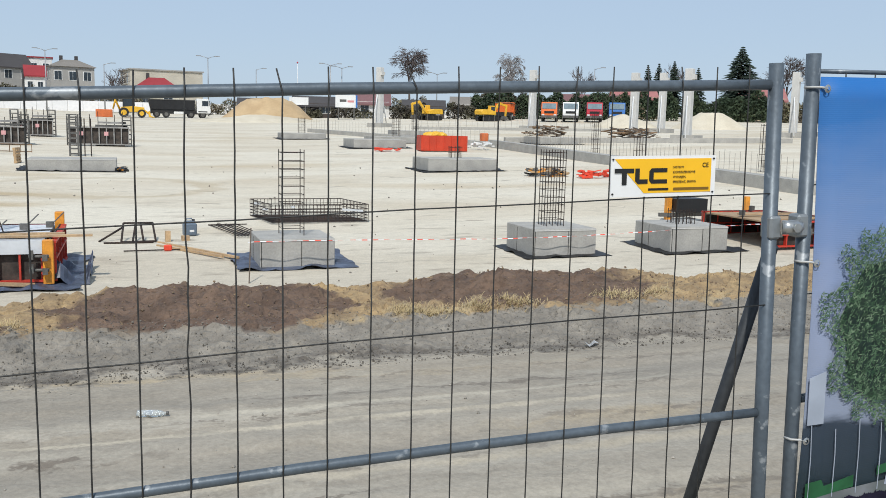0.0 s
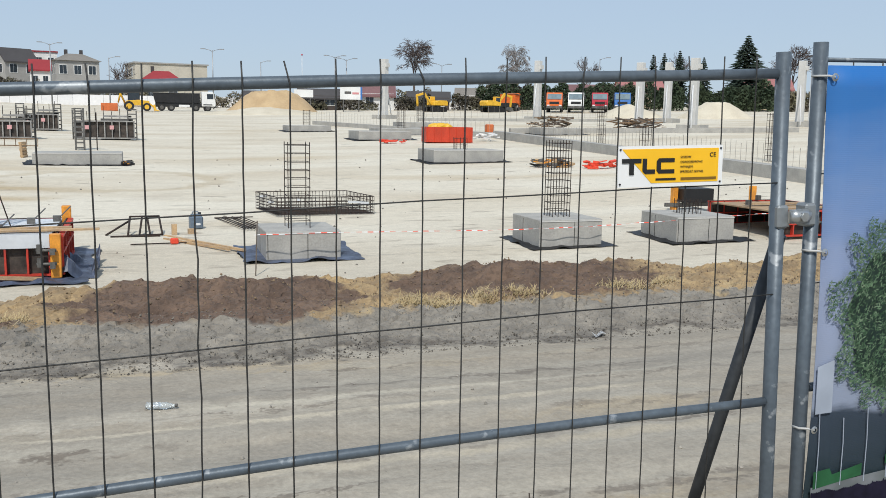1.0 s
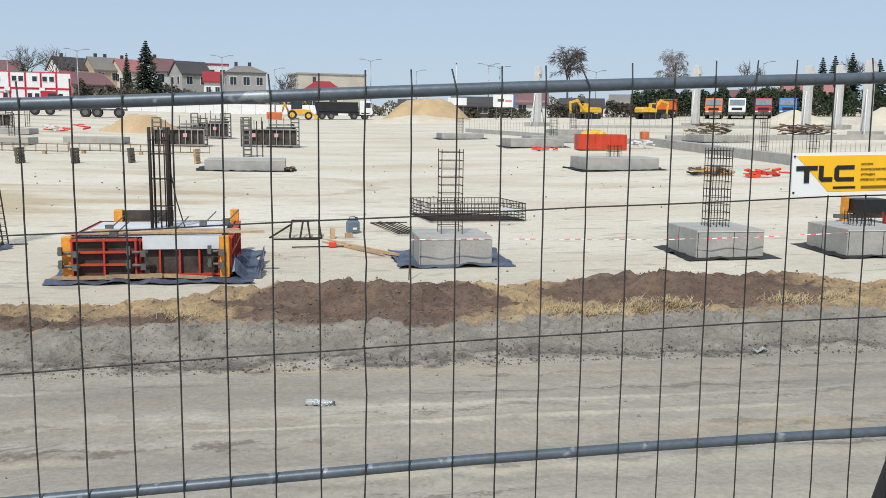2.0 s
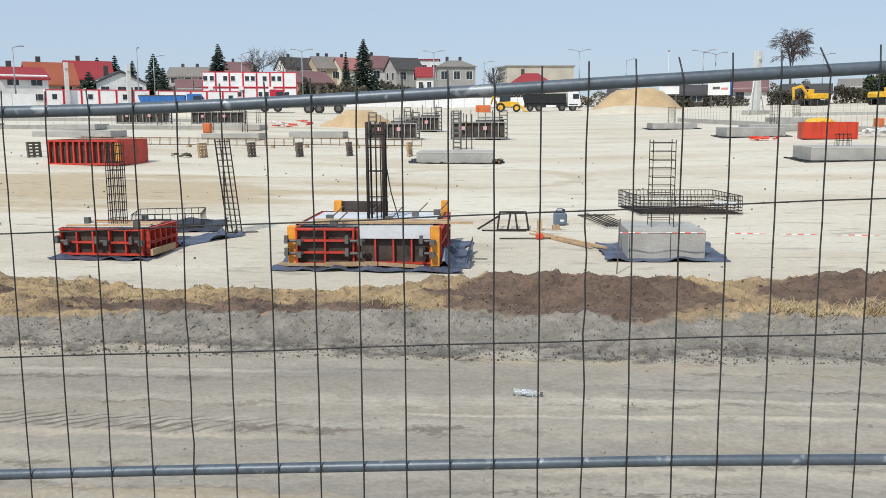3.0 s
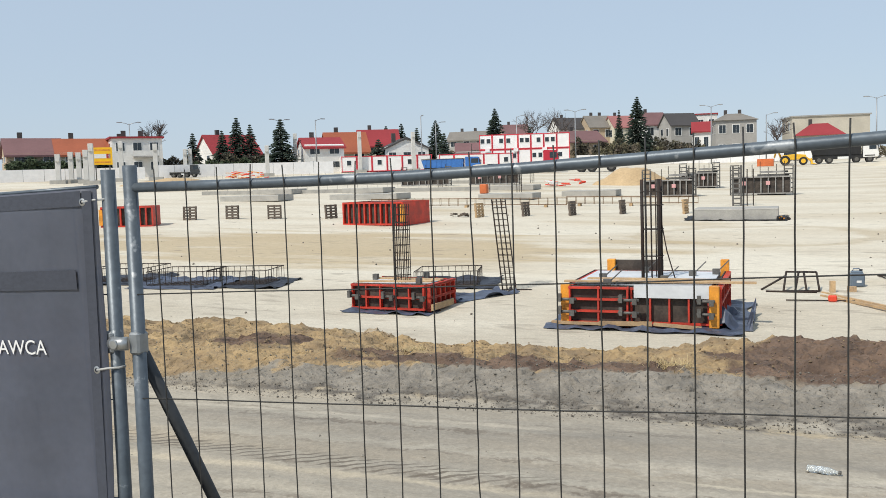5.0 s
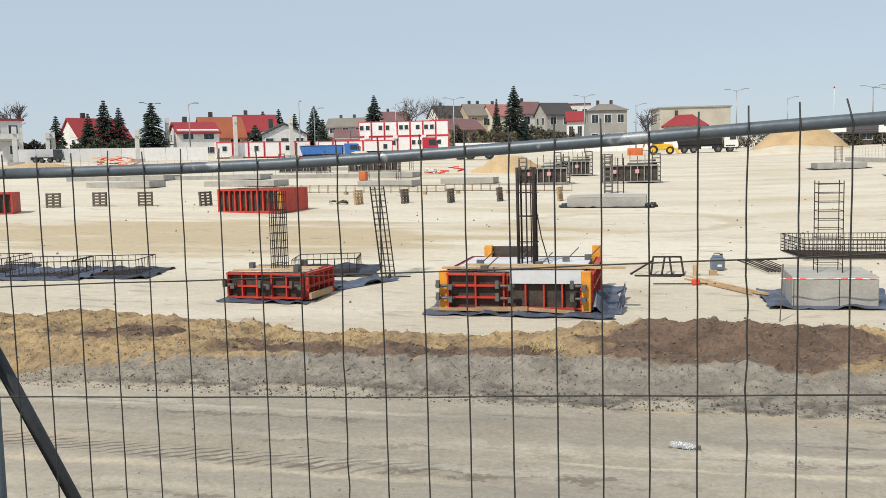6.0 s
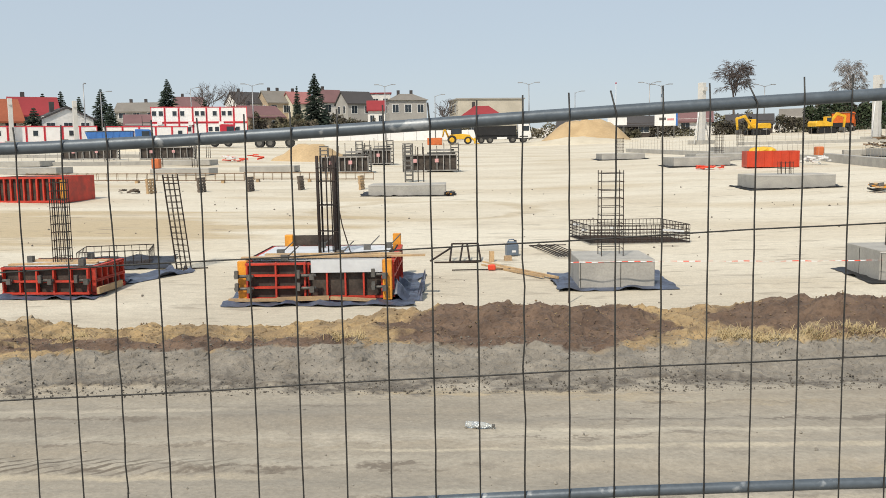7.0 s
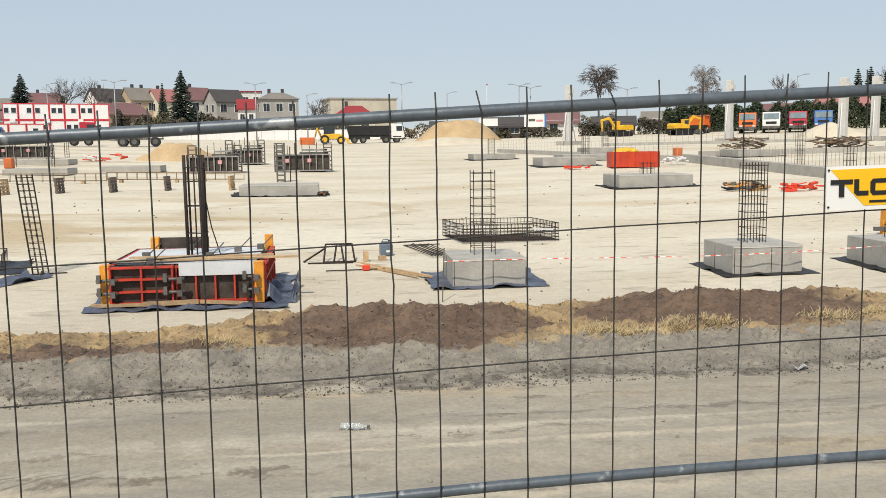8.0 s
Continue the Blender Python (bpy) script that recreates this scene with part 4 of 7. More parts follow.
M_GREYST = material("grey_steel", (0.155, 0.15, 0.14), 0.6, 0.4, 0.2, 30, 0.15)


def big_formwork():
    x, y, w, d, h = -4.13, 14.75, 2.60, 2.55, 0.69
    e = thing("footing_formwork", x, y, g(x, y), 0, "red steel footing formwork with orange corners and rebar column", "formwork", "footing formworks")
    hw, hd = w / 2, d / 2
    shutter(e, -hw + 0.1, -0.14, -hd - 0.10, 0.02, h, 2, (0.25, 0.46))
    shutter(e, -0.14, hw - 0.1, -hd, 0.02, h - 0.02, 4, ())
    shutter(e, -hd, hd, -hw, 0.02, h, 4, (0.4,), axis="y")
    shutter(e, -hd, hd, hw - 0.04, 0.02, h, 4, (0.3, 0.55), facing=-1, axis="y")
    shutter(e, -hw, hw, hd, 0.02, h, 4, (0.4,), facing=1)
    for sx in (-1, 1):
        for sy in (-1, 1):
            hh = h + (0.02 if sy < 0 else 0.22)
            px = -0.94 if sx < 0 < sy else sx * (hw - 0.03)
            boxpart("corner_post", (px, sy * (hd + 0.05), hh / 2), (0.16, 0.16, hh), M_ORANGE, e, bevel=0.01)
    boxpart("cover_sheet", (0, 0.1, h - 0.02), (w - 0.2, d - 0.4, 0.03), M_SHEET, e)
    boxpart("hanging_sheet", (0.56, -hd - 0.09, h - 0.09), (1.25, 0.02, 0.22), M_SHEET, e)
    boxpart("end_shutter", (-0.39, hd + 0.10, h + 0.06), (0.95, 0.05, 0.28), M_PLY, e)
    for i, (a, b_, z) in enumerate(((-hw - 0.1, hw + 0.6, h + 0.03), (-hw + 0.3, hw + 0.2, h + 0.045))):
        boxpart("plank", ((a + b_) / 2, -hd + 0.35 + i * 0.28, z), (b_ - a, 0.14, 0.03), M_WOOD, e, m=pose(0, 0, 0, 0, 0, 1.5 * (1 - 2 * i)))
    boxpart("wood_block", (-0.35, -hd - 0.22, 0.06), (0.9, 0.09, 0.07), M_WOOD, e, m=pose(0, 0, 0, 0, 0, 6))
    boxpart("wood_block", (0.75, -hd - 0.15, 0.07), (0.8, 0.08, 0.05), M_WOOD, e, m=pose(0, 0, 0, 0, 3, -3))
    boxpart("wood_block", (-0.95, -hd - 0.2, 0.04), (1.1, 0.08, 0.05), M_WOOD, e)
    for zz in (0.24, 0.46):
        wedge(e, -hw + 0.08, -hd - 0.22, zz, 0.34)
        wedge(e, -0.14, -hd - 0.22, zz, 0.36)
        wedge(e, hw - 0.16, -hd - 0.18, zz, 0.30)
    for px, py in ((-0.8, -0.3), (0.35, -0.55), (0.75, 0.4), (-0.2, 0.9), (1.15, 0.7), (-0.55, -1.2)):
        bm = bmesh.new()
        box(bm, (px, py, h + 0.05), (0.13, 0.10, 0.10))
        tube(bm, [(px, py, h + 0.02), (px + 0.22, py + 0.25, h + 0.24)], 0.012, 5)
        part("tie_clamp", bm, M_GREYST, e)
    for px, py, r in ((-0.10, -0.05, 0.032), (-0.06, 0.12, 0.02), (0.20, -0.05, 0.032), (0.23, 0.1, 0.02), (0.03, 0.16, 0.012), (0.07, -0.08, 0.012), (0.12, 0.16, 0.012)):
        tubepart("column_bar", [(px, py, h - 0.02), (px - 0.01, py, h + 1.83)], r, M_REBAR, e, n=7)
    tubepart("column_bar", [(0.47, 0.0, h), (0.33, 0.0, h + 0.5), (0.24, 0.02, h + 1.0)], 0.012, M_REBAR, e, n=5)
    for z in (h + 0.4, h + 0.9, h + 1.35, h + 1.6):
        bm = bmesh.new()
        c = [(-0.13, -0.08), (0.25, -0.08), (0.25, 0.2), (-0.13, 0.2), (-0.13, -0.08)]
        for a, b_ in zip(c, c[1:]):
            tube(bm, [(*a, z), (*b_, z)], 0.008, 4)
        part("stirrup", bm, M_REBAR, e)
    tarp(x + 0.1, y - 0.1, w + 0.75, d + 0.85, "blue-grey sheeting under the footing formwork", seed=12)
    tarp(x + 1.60, y - 0.45, 0.55, 1.7, "crumpled blue-grey sheeting heaped beside the formwork", seed=13, hump=0.75)


big_formwork()


def small_formwork(x, y, w, d, h, turn, label, timber=True, column=True, cover=None):
    e = thing("footing_formwork", x, y, g(x, y), turn, label, "formwork", "footing formworks")
    hw, hd = w / 2, d / 2
    shutter(e, -hw, hw, -hd, 0.02, h, 5, (h * 0.5,))
    shutter(e, -hw, hw, hd, 0.02, h, 5, (h * 0.5,), facing=1)
    shutter(e, -hd, hd, -hw, 0.02, h, 5, (h * 0.5,), facing=-1, axis="y")
    m = pose(0, 0, 0, 0, 0, 90)
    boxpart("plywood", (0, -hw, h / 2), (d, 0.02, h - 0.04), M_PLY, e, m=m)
    for z in (0.05, h / 2, h - 0.03):
        boxpart("rail", (0, -hw - 0.045, z), (d, 0.09, 0.05), M_RED, e, m=m)
    for i in range(6):
        boxpart("rib", (-hd + 0.03 + (d - 0.06) * i / 5, -hw - 0.042, h / 2), (0.045, 0.084, h - 0.02), M_RED, e, m=m)
    boxpart("cover_sheet", (0, 0, h - 0.05), (w - 0.1, d - 0.1, 0.03), cover or M_SHEET, e)
    if timber:
        boxpart("plank", (-0.05, -hd + 0.25, h + 0.02), (w * 0.95, 0.15, 0.03), M_WOOD, e, m=pose(0, 0, 0, 0, 0, 10))
        boxpart("plank", (0.1, 0.1, h + 0.02), (w * 0.9, 0.16, 0.03), M_WOOD, e)
        boxpart("plank", (hw + 0.16, -0.2, 0.1), (0.05, d * 0.8, 0.12), M_WOOD, e)
    for px in (-hw + 0.1, 0.05, hw - 0.1):
        wedge(e, px, -hd - 0.12, h * 0.55, 0.28)
    for px, py in ((-hw + 0.2, 0.0), (hw - 0.2, -hd + 0.1), (0.3, hd - 0.1)):
        boxpart("tie_clamp", (px, py, h + 0.06), (0.1, 0.1, 0.12), M_GREYST, e)
    if column:
        cage("cage", 0.25, 0.25, 1.55, 4, 4, 0.15, e, base=h - 0.05)
    return e


small_formwork(-9.08, 14.55, 1.66, 1.2, 0.54, -4, "red steel footing formwork with planks and a rebar cage")
tarp(-9.1, 14.6, 1.9, 2.0, "blue-grey sheeting under the red formwork", seed=15)
tarp(-8.1, 15.9, 0.8, 2.2, "blue-grey sheeting trailing beside the red formwork", seed=16, turn=-30, hump=0.2)
small_formwork(12.75, 15.2, 2.1, 2.4, 0.62, 0, "dark red footing formwork with timber laid across its top", column=False, cover=M_WOOD)
e = thing("formwork_box", 12.6, 18.6, g(12.6, 18.6), 0, "black formwork box between orange corner posts", "formwork")
boxpart("body", (0.12, 0, 0.46), (0.95, 0.6, 0.36), M_BLACK, e)
for x in (-0.45, 2.1):
    boxpart("corner_post", (x, 0, 0.34), (0.15, 0.15, 0.68), M_ORANGE, e, bevel=0.01)
boxpart("rail", (0.6, -0.05, 0.2), (2.7, 0.1, 0.1), M_GREYST, e)


def ribbed_bin(x, y, w, d, h, turn, label, clamps=(-1, 1)):
    e = thing("formwork_stack", x, y, g(x, y) - 0.03, turn, label, "formwork stack", "red formwork stacks")
    hw, hd = w / 2, d / 2
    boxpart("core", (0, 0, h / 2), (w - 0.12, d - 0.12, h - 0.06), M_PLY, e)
    n = int(w / 0.28)
    for i in range(n + 1):
        boxpart("rib", (-hw + w * i / n, -hd, h / 2), (0.07, 0.12, h), M_RED, e)
    for z in (0.04, h - 0.04):
        boxpart("rail", (0, -hd - 0.003, z), (w, 0.13, 0.08), M_RED, e)
    boxpart("end_panel", (hw, 0, h / 2), (0.06, d, h), M_RED, e)
    boxpart("end_panel", (-hw, 0, h / 2), (0.06, d, h), M_RED, e)
    boxpart("back_panel", (0, hd, h / 2), (w, 0.06, h), M_RED, e)
    for sx in clamps:
        boxpart("corner_clamp", (sx * hw, -hd - 0.05, h * 0.5), (0.16, 0.14, h * 0.75), M_ORANGE, e)
    return e


ribbed_bin(-18.45, 34.0, 3.1, 2.2, 1.02, -8, "stack of red ribbed formwork panels on sand", (1,))
ribbed_bin(-30.1, 31.0, 2.3, 1.2, 0.95, 24, "short stack of red ribbed formwork panels with an orange corner", (-1,))


# ---------------------------------------------------------------- things across the site
def pallet(x, y, turn, tilt, label, mat):
    e = thing("pallet", x, y, g(x, y), turn, label, "pallet", "pallets standing on edge")
    e.scale = (0.85, 0.9, 0.85)
    m = pose(0, 0, 0, tilt, 0, 0)
    for i in range(5):
        boxpart("slat", (0, -0.06, 0.08 + i * 0.165), (0.80, 0.022, 0.10), mat, e, m=m)
    for i in range(3):
        boxpart("slat", (0, 0.06, 0.08 + i * 0.33), (0.80, 0.022, 0.10), mat, e, m=m)
    for sx in (-0.36, 0, 0.36):
        boxpart("bearer", (sx, 0, 0.40), (0.09, 0.10, 0.80), mat, e, m=m)


M_DARKWOOD = material("weathered_timber", (0.12, 0.095, 0.075), 0.8, 0, 0.2, 25, 0.2, (0.10, 0.08, 0.065), 4, per_object=0.2)
for k, (x, y) in enumerate(((-29.4, 34.4), (-27.6, 35.4), (-25.4, 35.8), (-22.5, 36.3), (-15.4, 37.9), (-13.4, 38.9), (-11.3, 39.6), (-9.1, 40.7), (-6.2, 40.9))):
    fresh = k in (4, 8)
    pallet(x, y, (14, 10, 22, 66, 78, 80, 80, 82, 80)[k], -4, "fresh pale pallet standing on edge" if fresh else "weathered dark pallet standing on edge", M_WOOD if fresh else M_DARKWOOD)


def beam_cage(x0, y0, x1, y1):
    e = thing("rebar_beam", x0, y0, g(x0, y0), math.degrees(math.atan2(y1 - y0, x1 - x0)), "long light-brown rebar beam cage lying on sand", "rebar cage", "rebar beams")
    L = math.hypot(x1 - x0, y1 - y0)
    dz = g(x1, y1) - g(x0, y0)
    mat = M_RUST
    for z in (0.15, 0.5):
        for yy in (-0.15, 0.15):
            tubepart("bar", [(0, yy, z), (L, yy, z + dz)], 0.018, mat, e, n=4)
    n = int(L / 0.5)
    for i in range(n + 1):
        bm = bmesh.new()
        q = L * i / n
        z = dz * i / n
        c = [(q, -0.15, z + 0.12), (q, 0.15, z + 0.12), (q, 0.15, z + 0.52), (q, -0.15, z + 0.52), (q, -0.15, z + 0.12)]
        for a, b_ in zip(c, c[1:]):
            tube(bm, [a, b_], 0.012, 4)
        part("stirrup", bm, mat, e)
    for k in (0.1, 0.5, 0.9):
        boxpart("trestle", (L * k, 0, 0.06 + dz * k), (0.15, 0.6, 0.14), M_WOOD, e)


M_RUST = material("light_rust", (0.26, 0.17, 0.10), 0.8, 0.2, 0.2, 30, 0.1)
beam_cage(-24.0, 44.0, -13.0, 45.5)
beam_cage(-13.2, 46.5, -6.2, 47.0)


M_NOTICE = material("pink_notice", (0.68, 0.36, 0.36), 0.6, 0, 0.1, 20, 0)


M_RIB = material("pale_steel_rib", (0.36, 0.35, 0.33), 0.6, 0.2, 0.2, 20, 0.15, (0.22, 0.21, 0.20), 2)


def rack(x, y, w, h, turn, label, ribs=8, stack=True):
    """Free-standing dark shutters with ribs, upright soldiers and bars."""
    e = thing("wall_formwork", x, y, g(x, y), turn, label, "formwork", "dark wall formworks")
    boxpart("sheet", (0, 0, h * 0.42), (w, 0.10, h * 0.7), M_PLY, e)
    for i in range(ribs + 1):
        boxpart("rib", (-w / 2 + w * i / ribs, -0.12, h * 0.42), (0.06, 0.16, h * 0.72), M_RIB, e)
    for z in (0.1, h * 0.75):
        boxpart("rail", (0, -0.12, z), (w + 0.1, 0.18, 0.08), M_RIB, e)
    if stack:
        for i in range(4):
            boxpart("stacked_panel", (w * 0.18, 0.9, h * 0.55 + 0.2 * i), (w * (0.55 - 0.07 * (i % 2)), 1.2, 0.12), M_RIB if i % 2 else M_GREYST, e, m=pose(0.05 * i, 0, 0, 0, 0, 1.5 * i - 2))
        boxpart("stand", (w * 0.18, 0.9, h * 0.24), (w * 0.5, 1.1, h * 0.48), M_PLY, e)
    for sx in (-0.46, 0.47):
        bm = bmesh.new()
        for i in range(7):
            box(bm, (sx * w, 0.2, 0.15 + i * h * 0.19), (0.55, 0.35, 0.07))
        box(bm, (sx * w - 0.25, 0.2, h * 0.6), (0.07, 0.3, h * 1.2))
        box(bm, (sx * w + 0.25, 0.2, h * 0.6), (0.07, 0.3, h * 1.2))
        part("soldier_frame", bm, M_GREYST, e)
    for i in range(6):
        q = -w * 0.3 + i * w * 0.14
        tubepart("bar", [(q, 0.6, 0), (q, 0.6, h * (1.15 + 0.12 * (i % 3)))], 0.02, M_REBAR, e, n=4)
    for q in (-0.3, 0.12):
        boxpart("notice", (q * w, -0.215, h * 0.5), (0.24, 0.012, 0.24), M_NOTICE, e)


rack(-3.3, 56.5, 3.4, 1.5, 0, "dark steel wall formwork with ribs and stacked panels")
rack(-8.8, 55.5, 3.0, 1.4, 0, "dark steel wall formwork with ribs and stacked panels")
rack(-8.0, 67.5, 2.6, 1.5, 0, "dark steel wall formwork with rebar behind", stack=True)
rack(-33.0, 74, 4.5, 1.4, 10, "row of grey steel formwork frames", stack=False)
rack(-27.0, 76, 4.5, 1.4, 10, "row of grey steel formwork frames", stack=False)
e = thing("formwork_post", -4.2, 46.5, g(-4.2, 46.5), 0, "dark slotted formwork post with bars", "formwork")
bm = bmesh.new()
for sx in (-0.2, 0.2):
    box(bm, (sx, 0, 1.05), (0.08, 0.25, 2.1))
for i in range(8):
    box(bm, (0, 0, 0.12 + 0.26 * i), (0.45, 0.22, 0.08))
part("frame", bm, M_GREYST, e)
for sx in (0.5, 0.8):
    tubepart("bar", [(sx, 0, 0), (sx, 0, 1.9)], 0.03, M_REBAR, e, n=5)


# foundation beam with starter bars
def foundation_beam(x0, y0, x1, y1, h, w, bars, label, step=0.5):
    L = math.hypot(x1 - x0, y1 - y0)
    z0, z1 = g(x0, y0), g(x1, y1)
    e = thing("foundation_beam", x0, y0, z0, math.degrees(math.atan2(y1 - y0, x1 - x0)), label, "foundation beam", "foundation beams")
    n = max(2, int(L / 5))
    for i in range(n):
        a, b_ = L * i / n + 0.01, L * (i + 1) / n - 0.01
        za, zb = (z1 - z0) * i / n, (z1 - z0) * (i + 1) / n
        bm = bmesh.new()
        prism(bm, [(a, za - 0.2), (b_, zb - 0.2), (b_, zb + h), (a, za + h)], -w / 2, w / 2)
        part("segment", bm, M_CONC, e)
    k = int(L / step)
    for i in range(k):
        q = L * (i + 0.5) / k
        zz = (z1 - z0) * q / L
        if bars:
            tubepart("starter_bar", [(q, 0, zz + h), (q, 0, zz + h + bars * (0.9 + 0.2 * ((i * 7) % 5) / 5))], 0.012, M_PALEBAR, e, n=4)


M_PALEBAR = material("pale_galvanised_bar", (0.42, 0.38, 0.33), 0.6, 0.3, 0.2, 30, 0)
foundation_beam(21.4, 23.5, 22.4, 56.0, 0.5, 0.5, 0, "long low concrete foundation beam")
foundation_beam(24.5, 26.0, 25.5, 58.0, 0.15, 0.5, 0.9, "foundation strip with pale upright starter bars", 0.4)
foundation_beam(22.4, 56.0, 15.0, 84.0, 0.35, 0.6, 0.9, "foundation strip with rusty upright starter bars", 0.55)
foundation_beam(26.0, 62.0, 50.0, 58.0, 0.4, 0.6, 0.0, "long low concrete foundation beam")
foundation_beam(28.0, 92.0, 48.0, 84.0, 0.3, 0.6, 1.3, "foundation strip with rusty upright starter bars", 0.6)
foundation_beam(-46, 58.0, -22, 66.0, 0.3, 0.6, 0.7, "foundation strip with pale starter bars", 0.8)
foundation_beam(-60, 72.0, -30, 80.0, 0.3, 0.6, 0.9, "foundation strip with pale starter bars", 0.8)
for x, y, h in ((24, 44, 2.6), (19.5, 32, 1.7), (27, 33, 2.2), (-30, 70, 1.6), (-23, 62, 1.7), (-20.5, 62, 1.5), (-24.5, 80, 2.0)):
    e = thing("column_cage", x, y, g(x, y), 10, "upright dark rebar column cage", "rebar cage", "column cages")
    cage("cage", 0.35, 0.35, h, 3, 3, 0.25, e, r=0.010)


def red_skip(x, y):
    e = thing("orange_skip", x, y, g(x, y), -8, "bright orange-red steel skip with yellow bags on top", "skip")
    e.scale = (0.82, 0.9, 1.0)
    m = material("skip_paint", (0.56, 0.05, 0.015), 0.5, 0, 0.1, 20, 0.1)
    for sy in (-1, 1):
        boxpart("side", (0, sy * 1.0, 0.48), (3.6, 0.06, 0.95), m, e)
    for sx in (-1, 1):
        boxpart("end", (sx * 1.78, 0, 0.48), (0.06, 2.0, 0.95), m, e)
    boxpart("floor", (0, 0, 0.05), (3.6, 2.0, 0.08), m, e)
    for i in range(7):
        boxpart("rib", (-1.7 + i * 0.57, -1.05, 0.48), (0.08, 0.08, 0.92), m, e)
    for i, (px, sz) in enumerate(((-1.0, 0.45), (-0.5, 0.5), (0.0, 0.4))):
        bm = bmesh.new()
        bmesh.ops.create_icosphere(bm, subdivisions=2, radius=sz, matrix=Matrix.Translation((px, 0, 0.95)) @ Matrix.Diagonal((1.2, 1, 0.6, 1)))
        for v in bm.verts:
            v.co += v.co.normalized() * 0.12 * noise.noise(v.co * 3)
        part("bag", bm, M_YEL, e)


red_skip(17.25, 51.8)


def rubble(name, x, y, w, d, h, label, category, mat, seed, n=26):
    """A heap of odd boards, bags and scraps."""
    e = thing(name, x, y, g(x, y), 0, label, category)
    rnd = random.Random(seed)
    for i in range(int(n * 1.6)):
        bm = bmesh.new()
        a = pose(rnd.uniform(-w / 2, w / 2), rnd.uniform(-d / 2, d / 2), rnd.uniform(0.05, h), rnd.uniform(-14, 14), rnd.uniform(-14, 14), rnd.uniform(-35, 35))
        box(bm, (0, 0, 0), (rnd.uniform(0.3, 1.0) * w * 0.3, rnd.uniform(0.06, 0.22), rnd.uniform(0.03, 0.12)), a)
        part("scrap", bm, rnd.choice(mat), e)


M_SKIPRED = material("red_plastic", (0.75, 0.07, 0.03), 0.5, 0, 0.1, 20, 0.1)
M_BAGW = material("white_bag", (0.75, 0.75, 0.74), 0.6, 0, 0.1, 12, 0.4)
rubble("scrap_heap", 15.5, 33.0, 1.7, 1.0, 0.35, "heap of yellow formwork props on sand", "scrap heap", [M_ORANGE, M_WOOD, M_GREYST], 1)
rubble("barrier_stack", 17.3, 31.8, 1.6, 0.8, 0.32, "stack of red plastic barriers on sand", "barriers", [M_SKIPRED], 2, 14)
rubble("bag_heap", 20.2, 52.5, 1.6, 1.2, 0.5, "heap of white building bags", "bags", [M_BAGW], 3, 16)
rubble("barrier_stack", 13.6, 51.5, 1.5, 0.7, 0.22, "low stack of red plastic barriers", "barriers", [M_SKIPRED], 4, 10)
rubble("timber_heap", 33.5, 70.0, 3.6, 1.6, 1.0, "heap of brown timber boards", "timber heap", [M_DARKWOOD, M_RUST], 5, 40)
rubble("timber_heap", 40.5, 67.0, 4.4, 2.0, 0.9, "heap of tangled brown boards and bars", "timber heap", [M_DARKWOOD, M_RUST], 6, 50)
rubble("barrier_stack", -19.5, 72.0, 3.2, 1.0, 0.6, "red and white plastic barriers on sand", "barriers", [M_SKIPRED, M_SKIPRED, M_BAGW], 7, 14)
rubble("scrap_heap", -1.9, 37.2, 0.5, 0.5, 0.12, "small heap of orange scraps by the footing", "scrap heap", [M_ORANGE, M_BLACK], 8, 8)
rubble("scrap_heap", -16.4, 38.0, 0.8, 0.4, 0.15, "small heap of brown scraps", "scrap heap", [M_DARKWOOD], 9, 8)
rubble("barrier_stack", -67, 96, 6, 1.5, 1.0, "orange plastic barriers in a row", "barriers", [M_ORANGE, M_SKIPRED], 10, 20)
M_LOR2 = material("orange_container_paint", (0.60, 0.15, 0.04), 0.5, 0, 0.1, 8, 0.05)
boxpart("box", (0, 0, 0.55), (2.3, 1.2, 1.1), M_LOR2, thing("orange_container", -4.9, 137.5, g(-4.9, 137.5), 0, "orange container beside the loader", "container"), bevel=0.04)
M_SKIPORANGE = material("faded_orange_plastic", (0.55, 0.14, 0.04), 0.6, 0, 0.1, 20, 0.1)
for x, y in ((-22.6, 60), (24.5, 62.5)):
    boxpart("bin", (0, 0, 0.35), (0.55, 0.55, 0.7), M_SKIPORANGE, thing("orange_bin", x, y, g(x, y), 0, "orange plastic bin standing on sand", "bin", "orange bins"), bevel=0.06)


# small things in the foreground
def jerrycan(x, y):
    e = thing("jerrycan", x, y, g(x, y), 12, "blue-grey plastic jerrycan standing on sand", "jerrycan")
    m = material("grey_blue_plastic", (0.13, 0.17, 0.22), 0.4, 0, 0.1, 20, 0.05)
    boxpart("body", (0, 0, 0.15), (0.29, 0.22, 0.30), m, e, bevel=0.035)
    boxpart("shoulder", (0, 0, 0.315), (0.22, 0.16, 0.06), m, e, bevel=0.02)
    tubepart("handle", [(-0.09, 0, 0.33), (-0.07, 0, 0.39), (0.05, 0, 0.39), (0.07, 0, 0.33)], 0.014, m, e)
    tubepart("cap", [(0.09, 0, 0.33), (0.09, 0, 0.38)], 0.028, M_BLACK, e)
    boxpart("label", (0.02, -0.112, 0.12), (0.10, 0.004, 0.05), M_BAGW, e)


